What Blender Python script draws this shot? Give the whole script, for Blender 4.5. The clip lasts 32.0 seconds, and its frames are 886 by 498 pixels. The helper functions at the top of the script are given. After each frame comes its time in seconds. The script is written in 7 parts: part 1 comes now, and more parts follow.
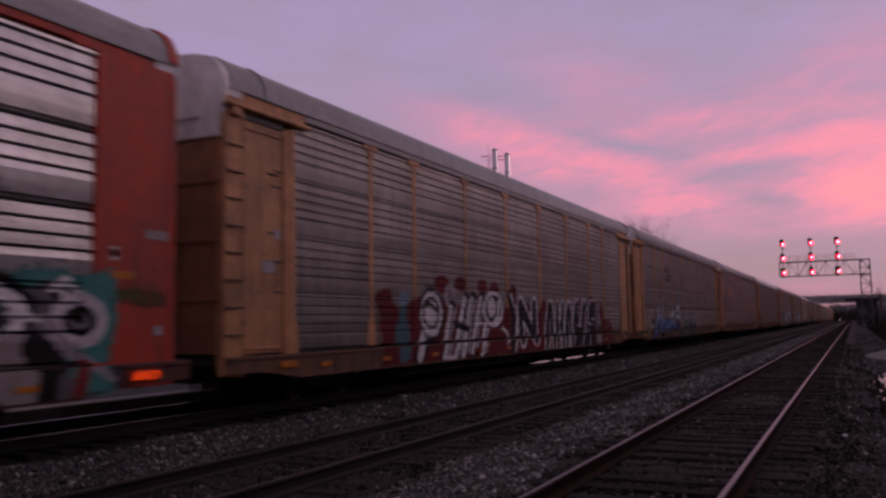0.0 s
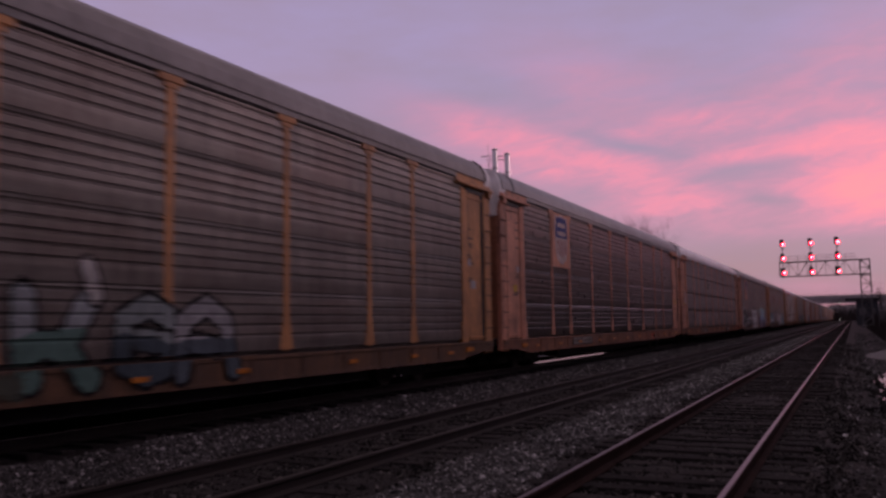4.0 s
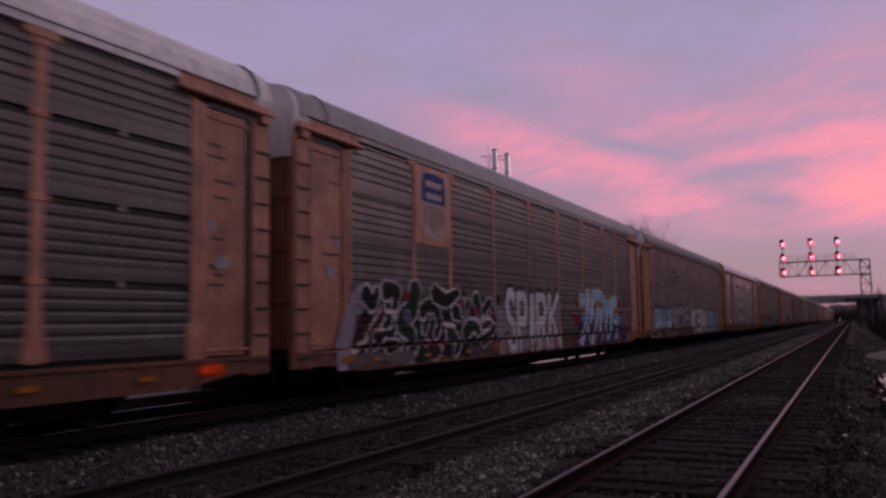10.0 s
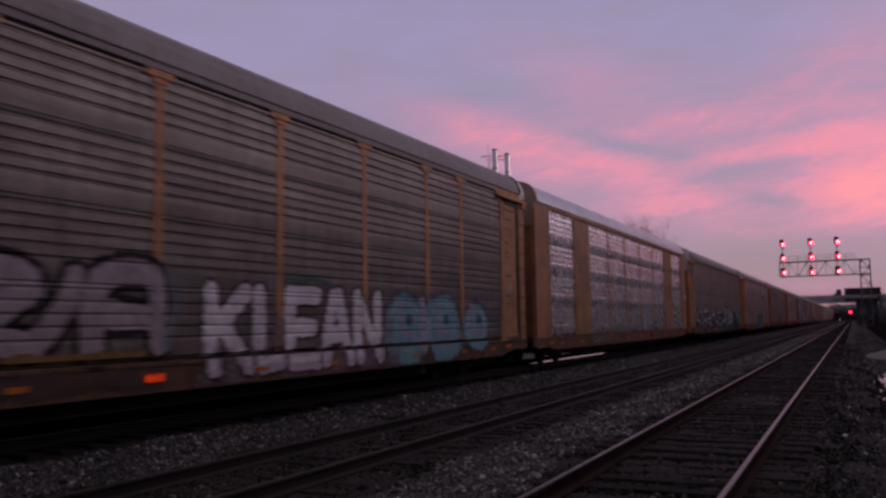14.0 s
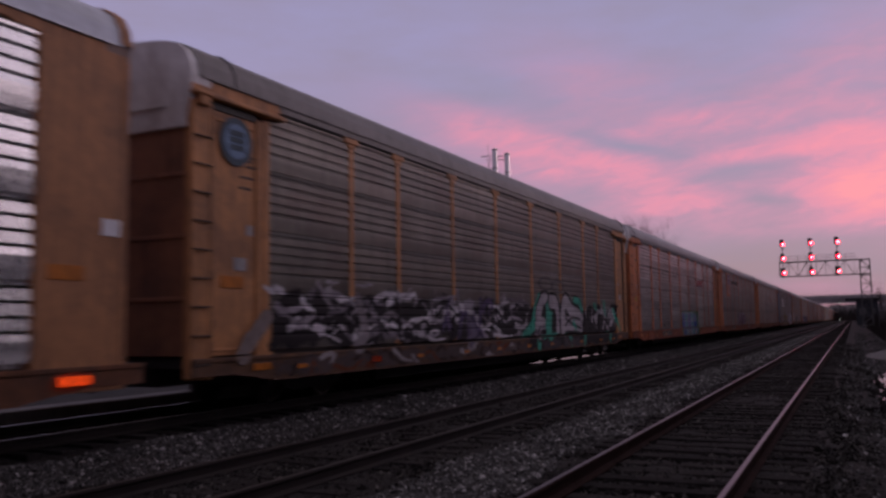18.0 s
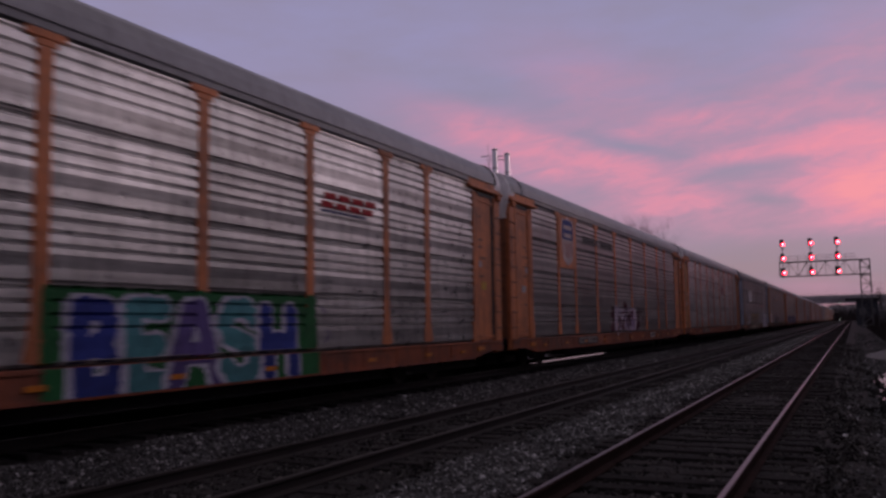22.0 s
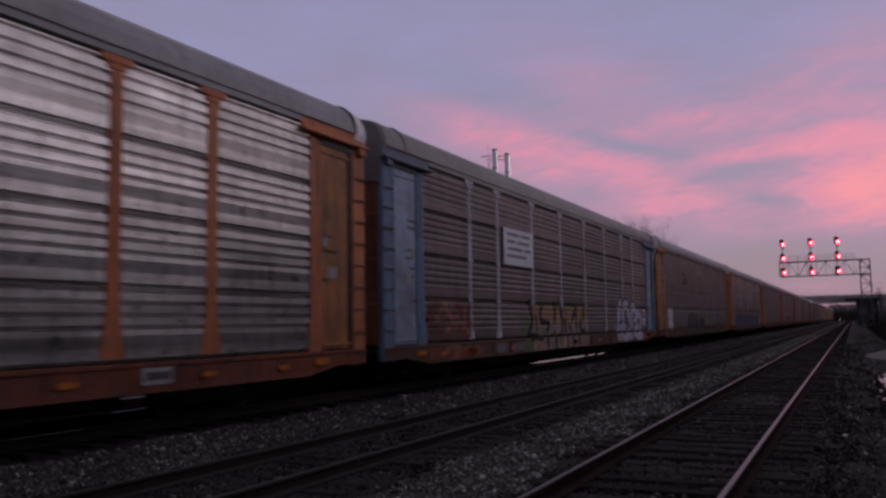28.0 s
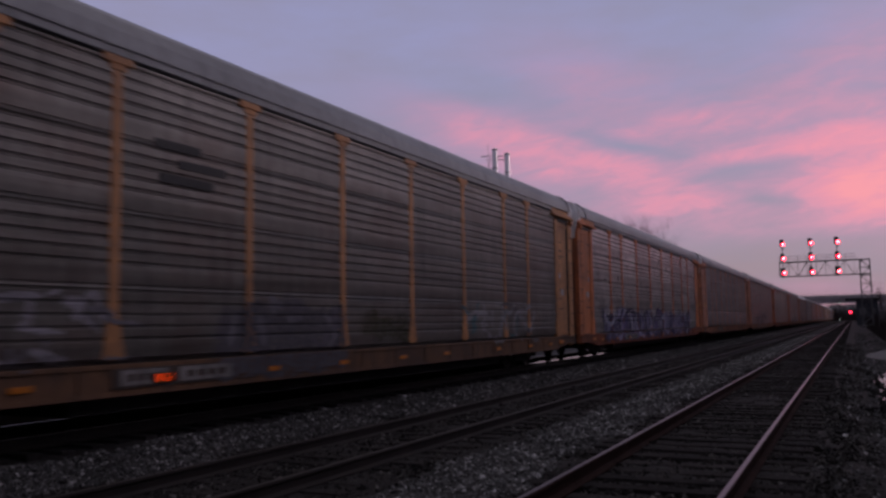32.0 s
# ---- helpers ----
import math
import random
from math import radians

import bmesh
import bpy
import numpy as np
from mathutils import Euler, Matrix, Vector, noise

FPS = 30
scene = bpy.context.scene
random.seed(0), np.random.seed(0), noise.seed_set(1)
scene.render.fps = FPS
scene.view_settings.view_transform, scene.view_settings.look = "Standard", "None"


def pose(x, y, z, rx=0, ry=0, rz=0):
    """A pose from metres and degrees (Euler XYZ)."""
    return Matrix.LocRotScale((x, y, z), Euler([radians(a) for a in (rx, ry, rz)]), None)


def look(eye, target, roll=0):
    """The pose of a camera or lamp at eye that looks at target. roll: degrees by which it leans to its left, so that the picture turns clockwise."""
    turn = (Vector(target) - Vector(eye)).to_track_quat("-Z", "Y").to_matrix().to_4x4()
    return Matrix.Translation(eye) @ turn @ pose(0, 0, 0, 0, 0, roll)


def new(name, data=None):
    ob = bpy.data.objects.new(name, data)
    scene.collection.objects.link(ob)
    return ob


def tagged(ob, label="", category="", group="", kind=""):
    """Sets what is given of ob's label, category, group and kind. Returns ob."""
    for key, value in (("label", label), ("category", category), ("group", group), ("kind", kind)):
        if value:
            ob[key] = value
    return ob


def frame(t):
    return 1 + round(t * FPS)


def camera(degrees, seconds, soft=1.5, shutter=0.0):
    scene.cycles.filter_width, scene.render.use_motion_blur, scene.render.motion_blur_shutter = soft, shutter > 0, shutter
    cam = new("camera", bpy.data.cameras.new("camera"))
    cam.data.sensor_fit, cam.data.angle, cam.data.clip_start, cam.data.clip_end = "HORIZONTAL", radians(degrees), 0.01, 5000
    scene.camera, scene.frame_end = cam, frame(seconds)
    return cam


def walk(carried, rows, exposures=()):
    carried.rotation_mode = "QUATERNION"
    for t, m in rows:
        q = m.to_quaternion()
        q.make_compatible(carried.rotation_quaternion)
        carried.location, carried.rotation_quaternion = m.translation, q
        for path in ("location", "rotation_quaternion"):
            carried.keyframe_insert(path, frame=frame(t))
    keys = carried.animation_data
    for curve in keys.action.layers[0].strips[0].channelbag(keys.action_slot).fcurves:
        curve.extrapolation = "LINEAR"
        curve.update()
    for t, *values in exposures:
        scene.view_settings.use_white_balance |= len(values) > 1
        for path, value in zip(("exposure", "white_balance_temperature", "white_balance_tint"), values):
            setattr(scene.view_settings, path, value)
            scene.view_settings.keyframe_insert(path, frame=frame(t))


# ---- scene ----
# Rail yard at dusk: a freight train of car-carrier wagons passes on the far one of three tracks.
# X to the right across the tracks, Y along them, z = 0 on the rail heads of the track beside the camera.

# ---- camera ----
EYE = Vector((0, 0, 1.436))
AXIS = Vector((-0.43132, 0.89785, 0.08848))
cam = camera(55.19, 32.0, soft=2.8, shutter=0.45)
STAND = look(EYE, EYE + AXIS * 10, -0.923)
walk(cam, [(0.0, STAND), (32.0, STAND)], exposures=[(0.0, 0.0, 7430, 26.0), (14.8, -0.1, 6896, 12.1), (16.8, -0.28, 6832, 9.8), (18.3, -0.02, 6782, 10.5), (19.3, -0.02, 6758, 10.4), (20.2, -0.09, 6733, 9.3), (21.5, -0.19, 6707, 9.1), (25.5, -0.2, 6618, 7.6), (28.1, -0.16, 6498, 3.3), (29.0, -0.03, 6470, 2.0), (30.0, -0.05, 6440, 1.4), (32.0, -0.09, 6370, 0.0)])


# ---- world ----
class Nodes:
    """Short hand for node trees."""

    def __init__(self, tree):
        self.tree = tree

    def feed(self, socket, value):
        if isinstance(value, bpy.types.NodeSocket):
            self.tree.links.new(value, socket)
        else:
            socket.default_value = value

    def math(self, op, a, b=0.0, c=0.0):
        node = self.tree.nodes.new("ShaderNodeMath")
        node.operation = op
        for i, v in enumerate((a, b, c)):
            self.feed(node.inputs[i], v)
        return node.outputs[0]

    def mix(self, fac, a, b):
        node = self.tree.nodes.new("ShaderNodeMix")
        node.data_type = "RGBA"
        self.feed(node.inputs[0], fac)
        self.feed(node.inputs[6], a)
        self.feed(node.inputs[7], b)
        return node.outputs[2]

    def ramp(self, fac, stops):
        node = self.tree.nodes.new("ShaderNodeValToRGB")
        el = node.color_ramp.elements
        while len(el) < len(stops):
            el.new(0.5)
        for e, (pos, col) in zip(el, stops):
            e.position = pos
            e.color = (*col, 1) if len(col) == 3 else col
        self.feed(node.inputs[0], fac)
        return node.outputs[0]

    def noise(self, vector, scale, detail=4, rough=0.55, distortion=0.0):
        node = self.tree.nodes.new("ShaderNodeTexNoise")
        if vector is not None:
            self.feed(node.inputs["Vector"], vector)
        self.feed(node.inputs["Scale"], scale)
        self.feed(node.inputs["Detail"], detail)
        self.feed(node.inputs["Roughness"], rough)
        self.feed(node.inputs["Distortion"], distortion)
        return node.outputs[0]

    def combine(self, x, y, z):
        node = self.tree.nodes.new("ShaderNodeCombineXYZ")
        for i, v in enumerate((x, y, z)):
            self.feed(node.inputs[i], v)
        return node.outputs[0]

    def scaled(self, vector, scale):
        node = self.tree.nodes.new("ShaderNodeMapping")
        self.feed(node.inputs["Vector"], vector)
        node.inputs["Scale"].default_value = scale
        return node.outputs[0]


def srgb(r, g, b):
    return tuple((c / 12.92 if c <= 0.04045 else ((c + 0.055) / 1.055) ** 2.4) for c in (r / 255, g / 255, b / 255))


def dusk_sky():
    world = bpy.data.worlds.new("dusk_sky")
    scene.world = world
    world.use_nodes = True
    n = Nodes(world.node_tree)
    out = world.node_tree.nodes["Background"]
    tc = world.node_tree.nodes.new("ShaderNodeTexCoord")
    sep = world.node_tree.nodes.new("ShaderNodeSeparateXYZ")
    n.feed(sep.inputs[0], tc.outputs["Generated"])
    az = n.math("MULTIPLY", n.math("ARCTAN2", sep.outputs[0], sep.outputs[1]), 57.2958)
    el = n.math("MULTIPLY", n.math("ARCSINE", sep.outputs[2]), 57.2958)
    # wind-drawn clouds: bend the coordinates a little
    flat = n.combine(n.math("MULTIPLY", az, 0.045), n.math("MULTIPLY", el, 0.16), 0.0)
    w1 = n.math("SUBTRACT", n.noise(flat, 2.0, 5), 0.5)
    w2 = n.math("SUBTRACT", n.noise(n.combine(n.math("MULTIPLY", az, 0.05), n.math("MULTIPLY", el, 0.22), 7.3), 1.6, 5), 0.5)
    a2 = n.math("MULTIPLY_ADD", w1, 4.0, az)
    e2 = n.math("MULTIPLY_ADD", w2, 2.0, el)

    def lobe(ca, ce, sa, se, tilt, amp):
        da, de = n.math("SUBTRACT", a2, ca), n.math("SUBTRACT", e2, ce)
        de = n.math("MULTIPLY_ADD", da, -tilt, de)
        r = n.math("ADD", n.math("POWER", n.math("ABSOLUTE", n.math("DIVIDE", da, sa)), 2.0), n.math("POWER", n.math("ABSOLUTE", n.math("DIVIDE", de, se)), 2.0))
        return n.math("MULTIPLY", n.math("EXPONENT", n.math("MULTIPLY", r, -1.0)), amp)

    def smooth(value, lo, hi):
        t = n.math("MAXIMUM", n.math("MINIMUM", n.math("DIVIDE", n.math("SUBTRACT", value, lo), hi - lo), 1.0), 0.0)
        return n.math("MULTIPLY", n.math("MULTIPLY", t, t), n.math("MULTIPLY_ADD", t, -2.0, 3.0))

    # the lit sheet of cloud: below a slanting edge, above the haze, fading to the left
    edge = n.math("SUBTRACT", n.math("MULTIPLY_ADD", a2, 0.15, 20.6), e2)
    sheet_lit = n.math("MULTIPLY", smooth(edge, 0.0, 8.0), n.math("MULTIPLY", smooth(e2, 2.6, 7.5), smooth(a2, -42.0, -18.0)))
    sheet_lit = n.math("MULTIPLY", sheet_lit, n.math("MULTIPLY_ADD", smooth(az, 50.0, 95.0), -1.0, 1.0))
    streak = n.noise(n.combine(n.math("MULTIPLY", az, 0.042), n.math("MULTIPLY_ADD", az, -0.03, n.math("MULTIPLY", el, 0.19)), 3.1), 2.2, 5, 0.55, 0.5)
    fine = n.noise(n.combine(n.math("MULTIPLY", az, 0.16), n.math("MULTIPLY_ADD", az, -0.06, n.math("MULTIPLY", el, 0.5)), 9.1), 2.2, 6, 0.6, 0.6)
    body = n.math("MULTIPLY", sheet_lit, n.math("ADD", n.math("MULTIPLY_ADD", streak, 0.85, -0.14), n.math("MULTIPLY_ADD", fine, 0.6, -0.3)))
    pink = n.math("MULTIPLY", body, 0.72)
    for args in CLOUDS:
        pink = n.math("ADD", pink, n.math("MULTIPLY", lobe(*args), n.math("MULTIPLY_ADD", fine, 0.85, 0.5)))
    pink = n.math("MAXIMUM", n.math("MINIMUM", n.math("MULTIPLY", pink, 0.80), 1.0), 0.0)
    height = n.math("DIVIDE", n.math("MAXIMUM", el, 0.0), 90.0)
    base = n.ramp(height, [(0.0, srgb(180, 130, 148)), (0.03, srgb(162, 137, 152)), (0.10, srgb(161, 145, 173)), (0.2, srgb(158, 152, 193)), (0.29, srgb(152, 148, 189)), (0.5, srgb(164, 153, 165)), (1.0, srgb(176, 162, 166))])
    mottled = n.noise(flat, 3.0, 5, 0.6)
    grey = n.mix(n.math("MULTIPLY_ADD", mottled, 1.4, -0.45), base, (*srgb(152, 142, 168), 1))
    rose = n.ramp(pink, [(0.0, srgb(178, 146, 182)), (0.4, srgb(208, 148, 180)), (0.75, srgb(238, 150, 176)), (1.0, srgb(255, 156, 172))])
    sky = n.mix(n.math("MINIMUM", n.math("MULTIPLY", pink, 1.8), 1.0), grey, rose)
    # dimmer away from the sunset, and a wide glow of lit cloud round it
    away = n.math("MULTIPLY_ADD", smooth(sep.outputs[1], -0.7, 0.35), 0.5, 0.5)
    dim = world.node_tree.nodes.new("ShaderNodeVectorMath")
    dim.operation = "SCALE"
    n.feed(dim.inputs[0], sky)
    n.feed(dim.inputs["Scale"], away)
    da, de = n.math("DIVIDE", n.math("SUBTRACT", az, 43.0), 20.0), n.math("DIVIDE", n.math("SUBTRACT", el, 17.0), 13.0)
    bright = n.math("EXPONENT", n.math("MULTIPLY", n.math("ADD", n.math("MULTIPLY", da, da), n.math("MULTIPLY", de, de)), -1.0))
    lit = world.node_tree.nodes.new("ShaderNodeVectorMath")
    lit.operation = "MULTIPLY_ADD"
    n.feed(lit.inputs[0], n.combine(bright, bright, bright))
    lit.inputs[1].default_value = (0.9, 0.72, 0.72)
    n.feed(lit.inputs[2], dim.outputs[0])
    sky = lit.outputs[0]
    air = world.node_tree.nodes.new("ShaderNodeTexSky")
    air.sky_type, air.sun_disc = "NISHITA", False
    air.sun_elevation, air.sun_rotation = radians(-3.0), radians(15)
    add = world.node_tree.nodes.new("ShaderNodeMix")
    add.data_type, add.blend_type = "RGBA", "ADD"
    add.inputs[0].default_value = 0.1
    n.feed(add.inputs[6], sky)
    n.feed(add.inputs[7], air.outputs[0])
    n.feed(out.inputs["Color"], add.outputs[2])
    out.inputs["Strength"].default_value = 1.0


# each bank of lit cloud: azimuth, height, half widths, slope, strength (degrees)
CLOUDS = (
    (-19.9, 12.0, 8.6, 2.20, -0.305, 0.37),
    (-13.2, 9.9, 3.7, 0.93, -0.160, 0.32),
    (-3.3, 10.6, 6.7, 0.80, 0.047, 0.50),
    (-9.4, 8.0, 3.5, 1.00, -0.009, 0.48),
    (0.3, 7.6, 3.6, 1.80, -0.083, 0.80),
    (2.4, 9.5, 2.7, 1.68, -0.108, 0.40),
    (-16.0, 16.0, 6.5, 2.9, -0.182, 0.33),
    (-0.8, 13.6, 5.0, 2.60, 0.080, 0.27),
    (-8.0, 12.9, 5.7, 1.10, 0.006, 0.32),
    (-13.1, 11.6, 3.6, 0.44, -0.248, -0.38),
    (-6.7, 9.4, 4.1, 0.32, 0.047, -0.20),
    (-4.4, 7.7, 1.5, 0.35, -0.070, -0.34),
    (-22.5, 15.4, 4.2, 1.25, -0.230, -0.25),
    (-6.6, 6.0, 5.6, 0.90, -0.057, 0.22),
    (-2.1, 2.1, 3.1, 0.79, -0.035, 0.30),
    (6.6, 7.4, 5.8, 3.61, -0.105, 0.70),
    (-24.5, 13.2, 5.0, 1.60, -0.300, 0.22),
    (0.5, 17.5, 4.5, 2.2, 0.100, 0.22),
)
dusk_sky()

# the last glow of the set sun, ahead and to the right, through wide thin cloud
glow = new("sunset_glow", bpy.data.lights.new("sunset_glow", "SUN"))
glow.data.energy, glow.data.angle, glow.data.color = 0.7, radians(6), (1.0, 0.66, 0.63)
glow.matrix_world = look((0, 0, 60), (-40, -60, 56.4))


# ---- materials ----
def plain(name, col, rough=0.6, metal=0.0, grain=8.0, vary=0.25, streaks=0.0, stain=None, bump=0.15, each=0.0, spec=0.5, along=0.0, blotch=0.0):
    """A painted, metal or earthy surface with grain, stains and fine relief."""
    mat = bpy.data.materials.new(name)
    mat.use_nodes = True
    n = Nodes(mat.node_tree)
    b = mat.node_tree.nodes["Principled BSDF"]
    tc = mat.node_tree.nodes.new("ShaderNodeTexCoord").outputs["Object"]
    if each:
        # no two alike: every piece cuts its own patch out of the pattern
        pick = mat.node_tree.nodes.new("ShaderNodeObjectInfo").outputs["Random"]
        move = mat.node_tree.nodes.new("ShaderNodeVectorMath")
        n.feed(move.inputs[0], tc)
        n.feed(move.inputs[1], n.combine(n.math("MULTIPLY", pick, 31.0), n.math("MULTIPLY", pick, 57.0), n.math("MULTIPLY", pick, 13.0)))
        tc = move.outputs[0]
    fine = n.noise(tc, grain, 6, 0.65)
    broad = n.noise(tc, grain * 0.12, 4, 0.6)
    mixed = n.math("ADD", n.math("MULTIPLY", fine, 0.5), n.math("MULTIPLY", broad, 0.5))
    lo, hi = [c * (1 - vary) for c in col], [min(1, c * (1 + vary)) for c in col]
    colour = n.ramp(mixed, [(0.36, lo), (0.64, hi)])
    if stain:
        flow = n.noise(n.scaled(tc, (1.6, 1.6, 0.18)), 3.0, 6, 0.7)
        blot = n.noise(tc, 1.3, 6, 0.7)
        mask = n.math("MULTIPLY", n.ramp(flow, [(0.47, (0, 0, 0)), (0.68, (1, 1, 1))]), n.math("MULTIPLY_ADD", blot, 1.6, -0.2))
        colour = n.mix(n.math("MULTIPLY", mask, streaks), colour, (*stain, 1))
    if blotch:
        worn = n.noise(n.scaled(tc, (1.0, 0.55, 1.0)), 0.9, 6, 0.68)
        colour = n.mix(n.math("MULTIPLY", n.ramp(worn, [(0.47, (0, 0, 0)), (0.66, (1, 1, 1))]), blotch), colour, (0.105, 0.062, 0.05, 1))
    if along:
        drawn = n.noise(n.scaled(tc, (1.0, 0.35, 5.0)), 1.5, 5, 0.65)
        layered = n.noise(n.scaled(tc, (0.2, 0.06, 2.2)), 1.5, 3, 0.5)
        sheen = mat.node_tree.nodes.new("ShaderNodeHueSaturation")
        n.feed(sheen.inputs["Color"], colour)
        both = n.math("ADD", n.math("MULTIPLY_ADD", drawn, 1.3, -0.65), n.math("MULTIPLY_ADD", layered, 1.6, -0.8))
        n.feed(sheen.inputs["Value"], n.math("MULTIPLY_ADD", both, along, 1.0))
        colour = sheen.outputs[0]
    if each:
        info = mat.node_tree.nodes.new("ShaderNodeObjectInfo").outputs["Random"]
        hsv = mat.node_tree.nodes.new("ShaderNodeHueSaturation")
        n.feed(hsv.inputs["Color"], colour)
        n.feed(hsv.inputs["Value"], n.math("MULTIPLY_ADD", info, 2 * each, 1 - each))
        colour = hsv.outputs[0]
    n.feed(b.inputs["Base Color"], colour)
    n.feed(b.inputs["Roughness"], n.math("MULTIPLY_ADD", fine, 0.25, rough - 0.12))
    b.inputs["Metallic"].default_value = metal
    b.inputs["Specular IOR Level"].default_value = spec
    if bump:
        node = mat.node_tree.nodes.new("ShaderNodeBump")
        node.inputs["Strength"].default_value = bump
        node.inputs["Distance"].default_value = 0.02
        n.feed(node.inputs["Height"], fine)
        n.feed(b.inputs["Normal"], node.outputs[0])
    return mat


def glow_material(name, col, power):
    mat = bpy.data.materials.new(name)
    mat.use_nodes = True
    b = mat.node_tree.nodes["Principled BSDF"]
    b.inputs["Base Color"].default_value = (*col, 1)
    b.inputs["Emission Color"].default_value = (*col, 1)
    b.inputs["Emission Strength"].default_value = power
    return mat


RUST = (0.10, 0.045, 0.025)
GRIME = (0.035, 0.028, 0.026)
m_earth = plain("dark_earth", (0.038, 0.037, 0.037), 0.95, grain=3.0, vary=0.5, bump=0.6, spec=0.1)
m_bed = plain("oily_ballast", (0.0265, 0.0232, 0.022), 0.9, grain=14.0, vary=0.6, bump=0.9, spec=0.2)
m_stone = plain("ballast_stone", (0.153, 0.150, 0.149), 0.85, grain=6.0, vary=0.5, bump=0.3, spec=0.3)
# darker copy of the ballast: shade beside the train put into its colour
m_stone_shoulder = plain("shaded_ballast_stone", (0.114, 0.109, 0.107), 0.85, grain=6.0, vary=0.5, bump=0.3, spec=0.3)
m_stone_grey = plain("gravel_stone", (0.089, 0.088, 0.087), 0.9, grain=6.0, vary=0.5, bump=0.3, spec=0.2)
m_stone_dark = plain("dirty_stone", (0.042, 0.0385, 0.0367), 0.9, grain=6.0, vary=0.5, bump=0.3, spec=0.2)
m_tie = plain("creosoted_wood", (0.034, 0.0305, 0.0295), 0.95, grain=18.0, vary=0.5, bump=0.5, each=0.3, spec=0.06)
m_rail = plain("rusty_rail", (0.036, 0.0195, 0.0165), 0.9, 0.0, grain=20.0, vary=0.4, bump=0.2, spec=0.08)
m_railhead_bright = plain("polished_rail_head", (0.30, 0.29, 0.295), 0.42, 0.95, grain=12.0, vary=0.1, bump=0.0)
m_railhead_dull = plain("rusted_rail_head", (0.032, 0.023, 0.02), 0.6, 0.3, grain=12.0, vary=0.3, bump=0.05)
m_railhead = plain("worn_rail_head", (0.068, 0.043, 0.039), 0.34, 0.7, grain=12.0, vary=0.3, bump=0.0)
m_rail_oily = plain("oily_rail", (0.020, 0.014, 0.012), 0.8, 0.1, grain=20.0, vary=0.4, bump=0.2)
m_steel = plain("dark_steel", (0.055, 0.050, 0.050), 0.7, 0.3, grain=9.0, vary=0.4, bump=0.3)
m_truck = plain("dusty_truck_steel", (0.085, 0.083, 0.085), 0.8, 0.1, grain=9.0, vary=0.5, bump=0.3)
m_wheel = plain("wheel_steel", (0.09, 0.075, 0.07), 0.5, 0.7, grain=9.0, vary=0.4, bump=0.1)
m_galv = plain("galvanised_lattice", (0.16, 0.155, 0.16), 0.6, 0.3, grain=6.0, vary=0.3, bump=0.1)
m_black = plain("black_paint", (0.02, 0.02, 0.02), 0.55, grain=6.0, vary=0.3, bump=0.05)
m_concrete = plain("weathered_concrete", (0.16, 0.15, 0.15), 0.9, grain=2.0, vary=0.3, streaks=0.6, stain=(0.06, 0.055, 0.05), bump=0.3)
m_overpass = plain("pale_bridge_concrete", (0.52, 0.49, 0.49), 0.9, grain=0.5, vary=0.3, streaks=0.4, stain=(0.15, 0.14, 0.14), bump=0.2)
m_bark = plain("bare_bark", (0.05, 0.042, 0.04), 0.95, grain=8.0, vary=0.3, bump=0.3, spec=0.1)
# paler than near wood: distance haze is put into this colour
m_far = plain("hazy_far_wood", (0.15, 0.135, 0.14), 0.95, grain=0.4, vary=0.4, bump=0.0, spec=0.05)
m_shed = plain("grey_shed_paint", (0.06, 0.065, 0.075), 0.8, grain=2.0, vary=0.4, bump=0.1)
m_pipe = plain("bright_stack_metal", (0.96, 0.96, 0.96), 0.4, 0.9, grain=2.0, vary=0.06, bump=0.0)
m_water = plain("puddle_water", (0.02, 0.018, 0.018), 0.06, grain=2.0, vary=0.2, bump=0.01, spec=1.0)
m_mud = plain("muddy_water", (0.035, 0.032, 0.034), 0.16, grain=2.0, vary=0.3, bump=0.03, spec=0.3)
m_red_on = glow_material("lit_red_lens", (1.0, 0.012, 0.045), 11.0)
m_red_core = glow_material("lit_red_core", (1.0, 0.55, 0.60), 9.0)
m_white_on = glow_material("lit_white_lens", (0.85, 0.95, 0.85), 0.8)
# no lamp: a glow put into the reflector for the light it returns
m_reflector_glint = glow_material("orange_reflector_glint", (1.0, 0.075, 0.012), 2.2)
m_amber = plain("amber_reflector", (0.55, 0.17, 0.015), 0.4, grain=5.0, vary=0.3, bump=0.0)


m_plate_white = plain("white_plate", (0.42, 0.40, 0.41), 0.6, grain=8.0, vary=0.3, streaks=0.6, stain=GRIME, bump=0.0)


# ---- mesh helpers ----
def part(name, data, parent, at=(0, 0, 0), label=""):
    """Links a mesh as one part under a thing or a part."""
    ob = new(name, data)
    ob.parent = parent
    ob.location = at
    if label:
        ob["label"] = label
    return ob


def finish(bm, name, *mats, smooth=False):
    me = bpy.data.meshes.new(name)
    bmesh.ops.recalc_face_normals(bm, faces=bm.faces)
    bm.to_mesh(me)
    bm.free()
    for m in mats:
        me.materials.append(m)
    if smooth:
        for f in me.polygons:
            f.use_smooth = True
    return me


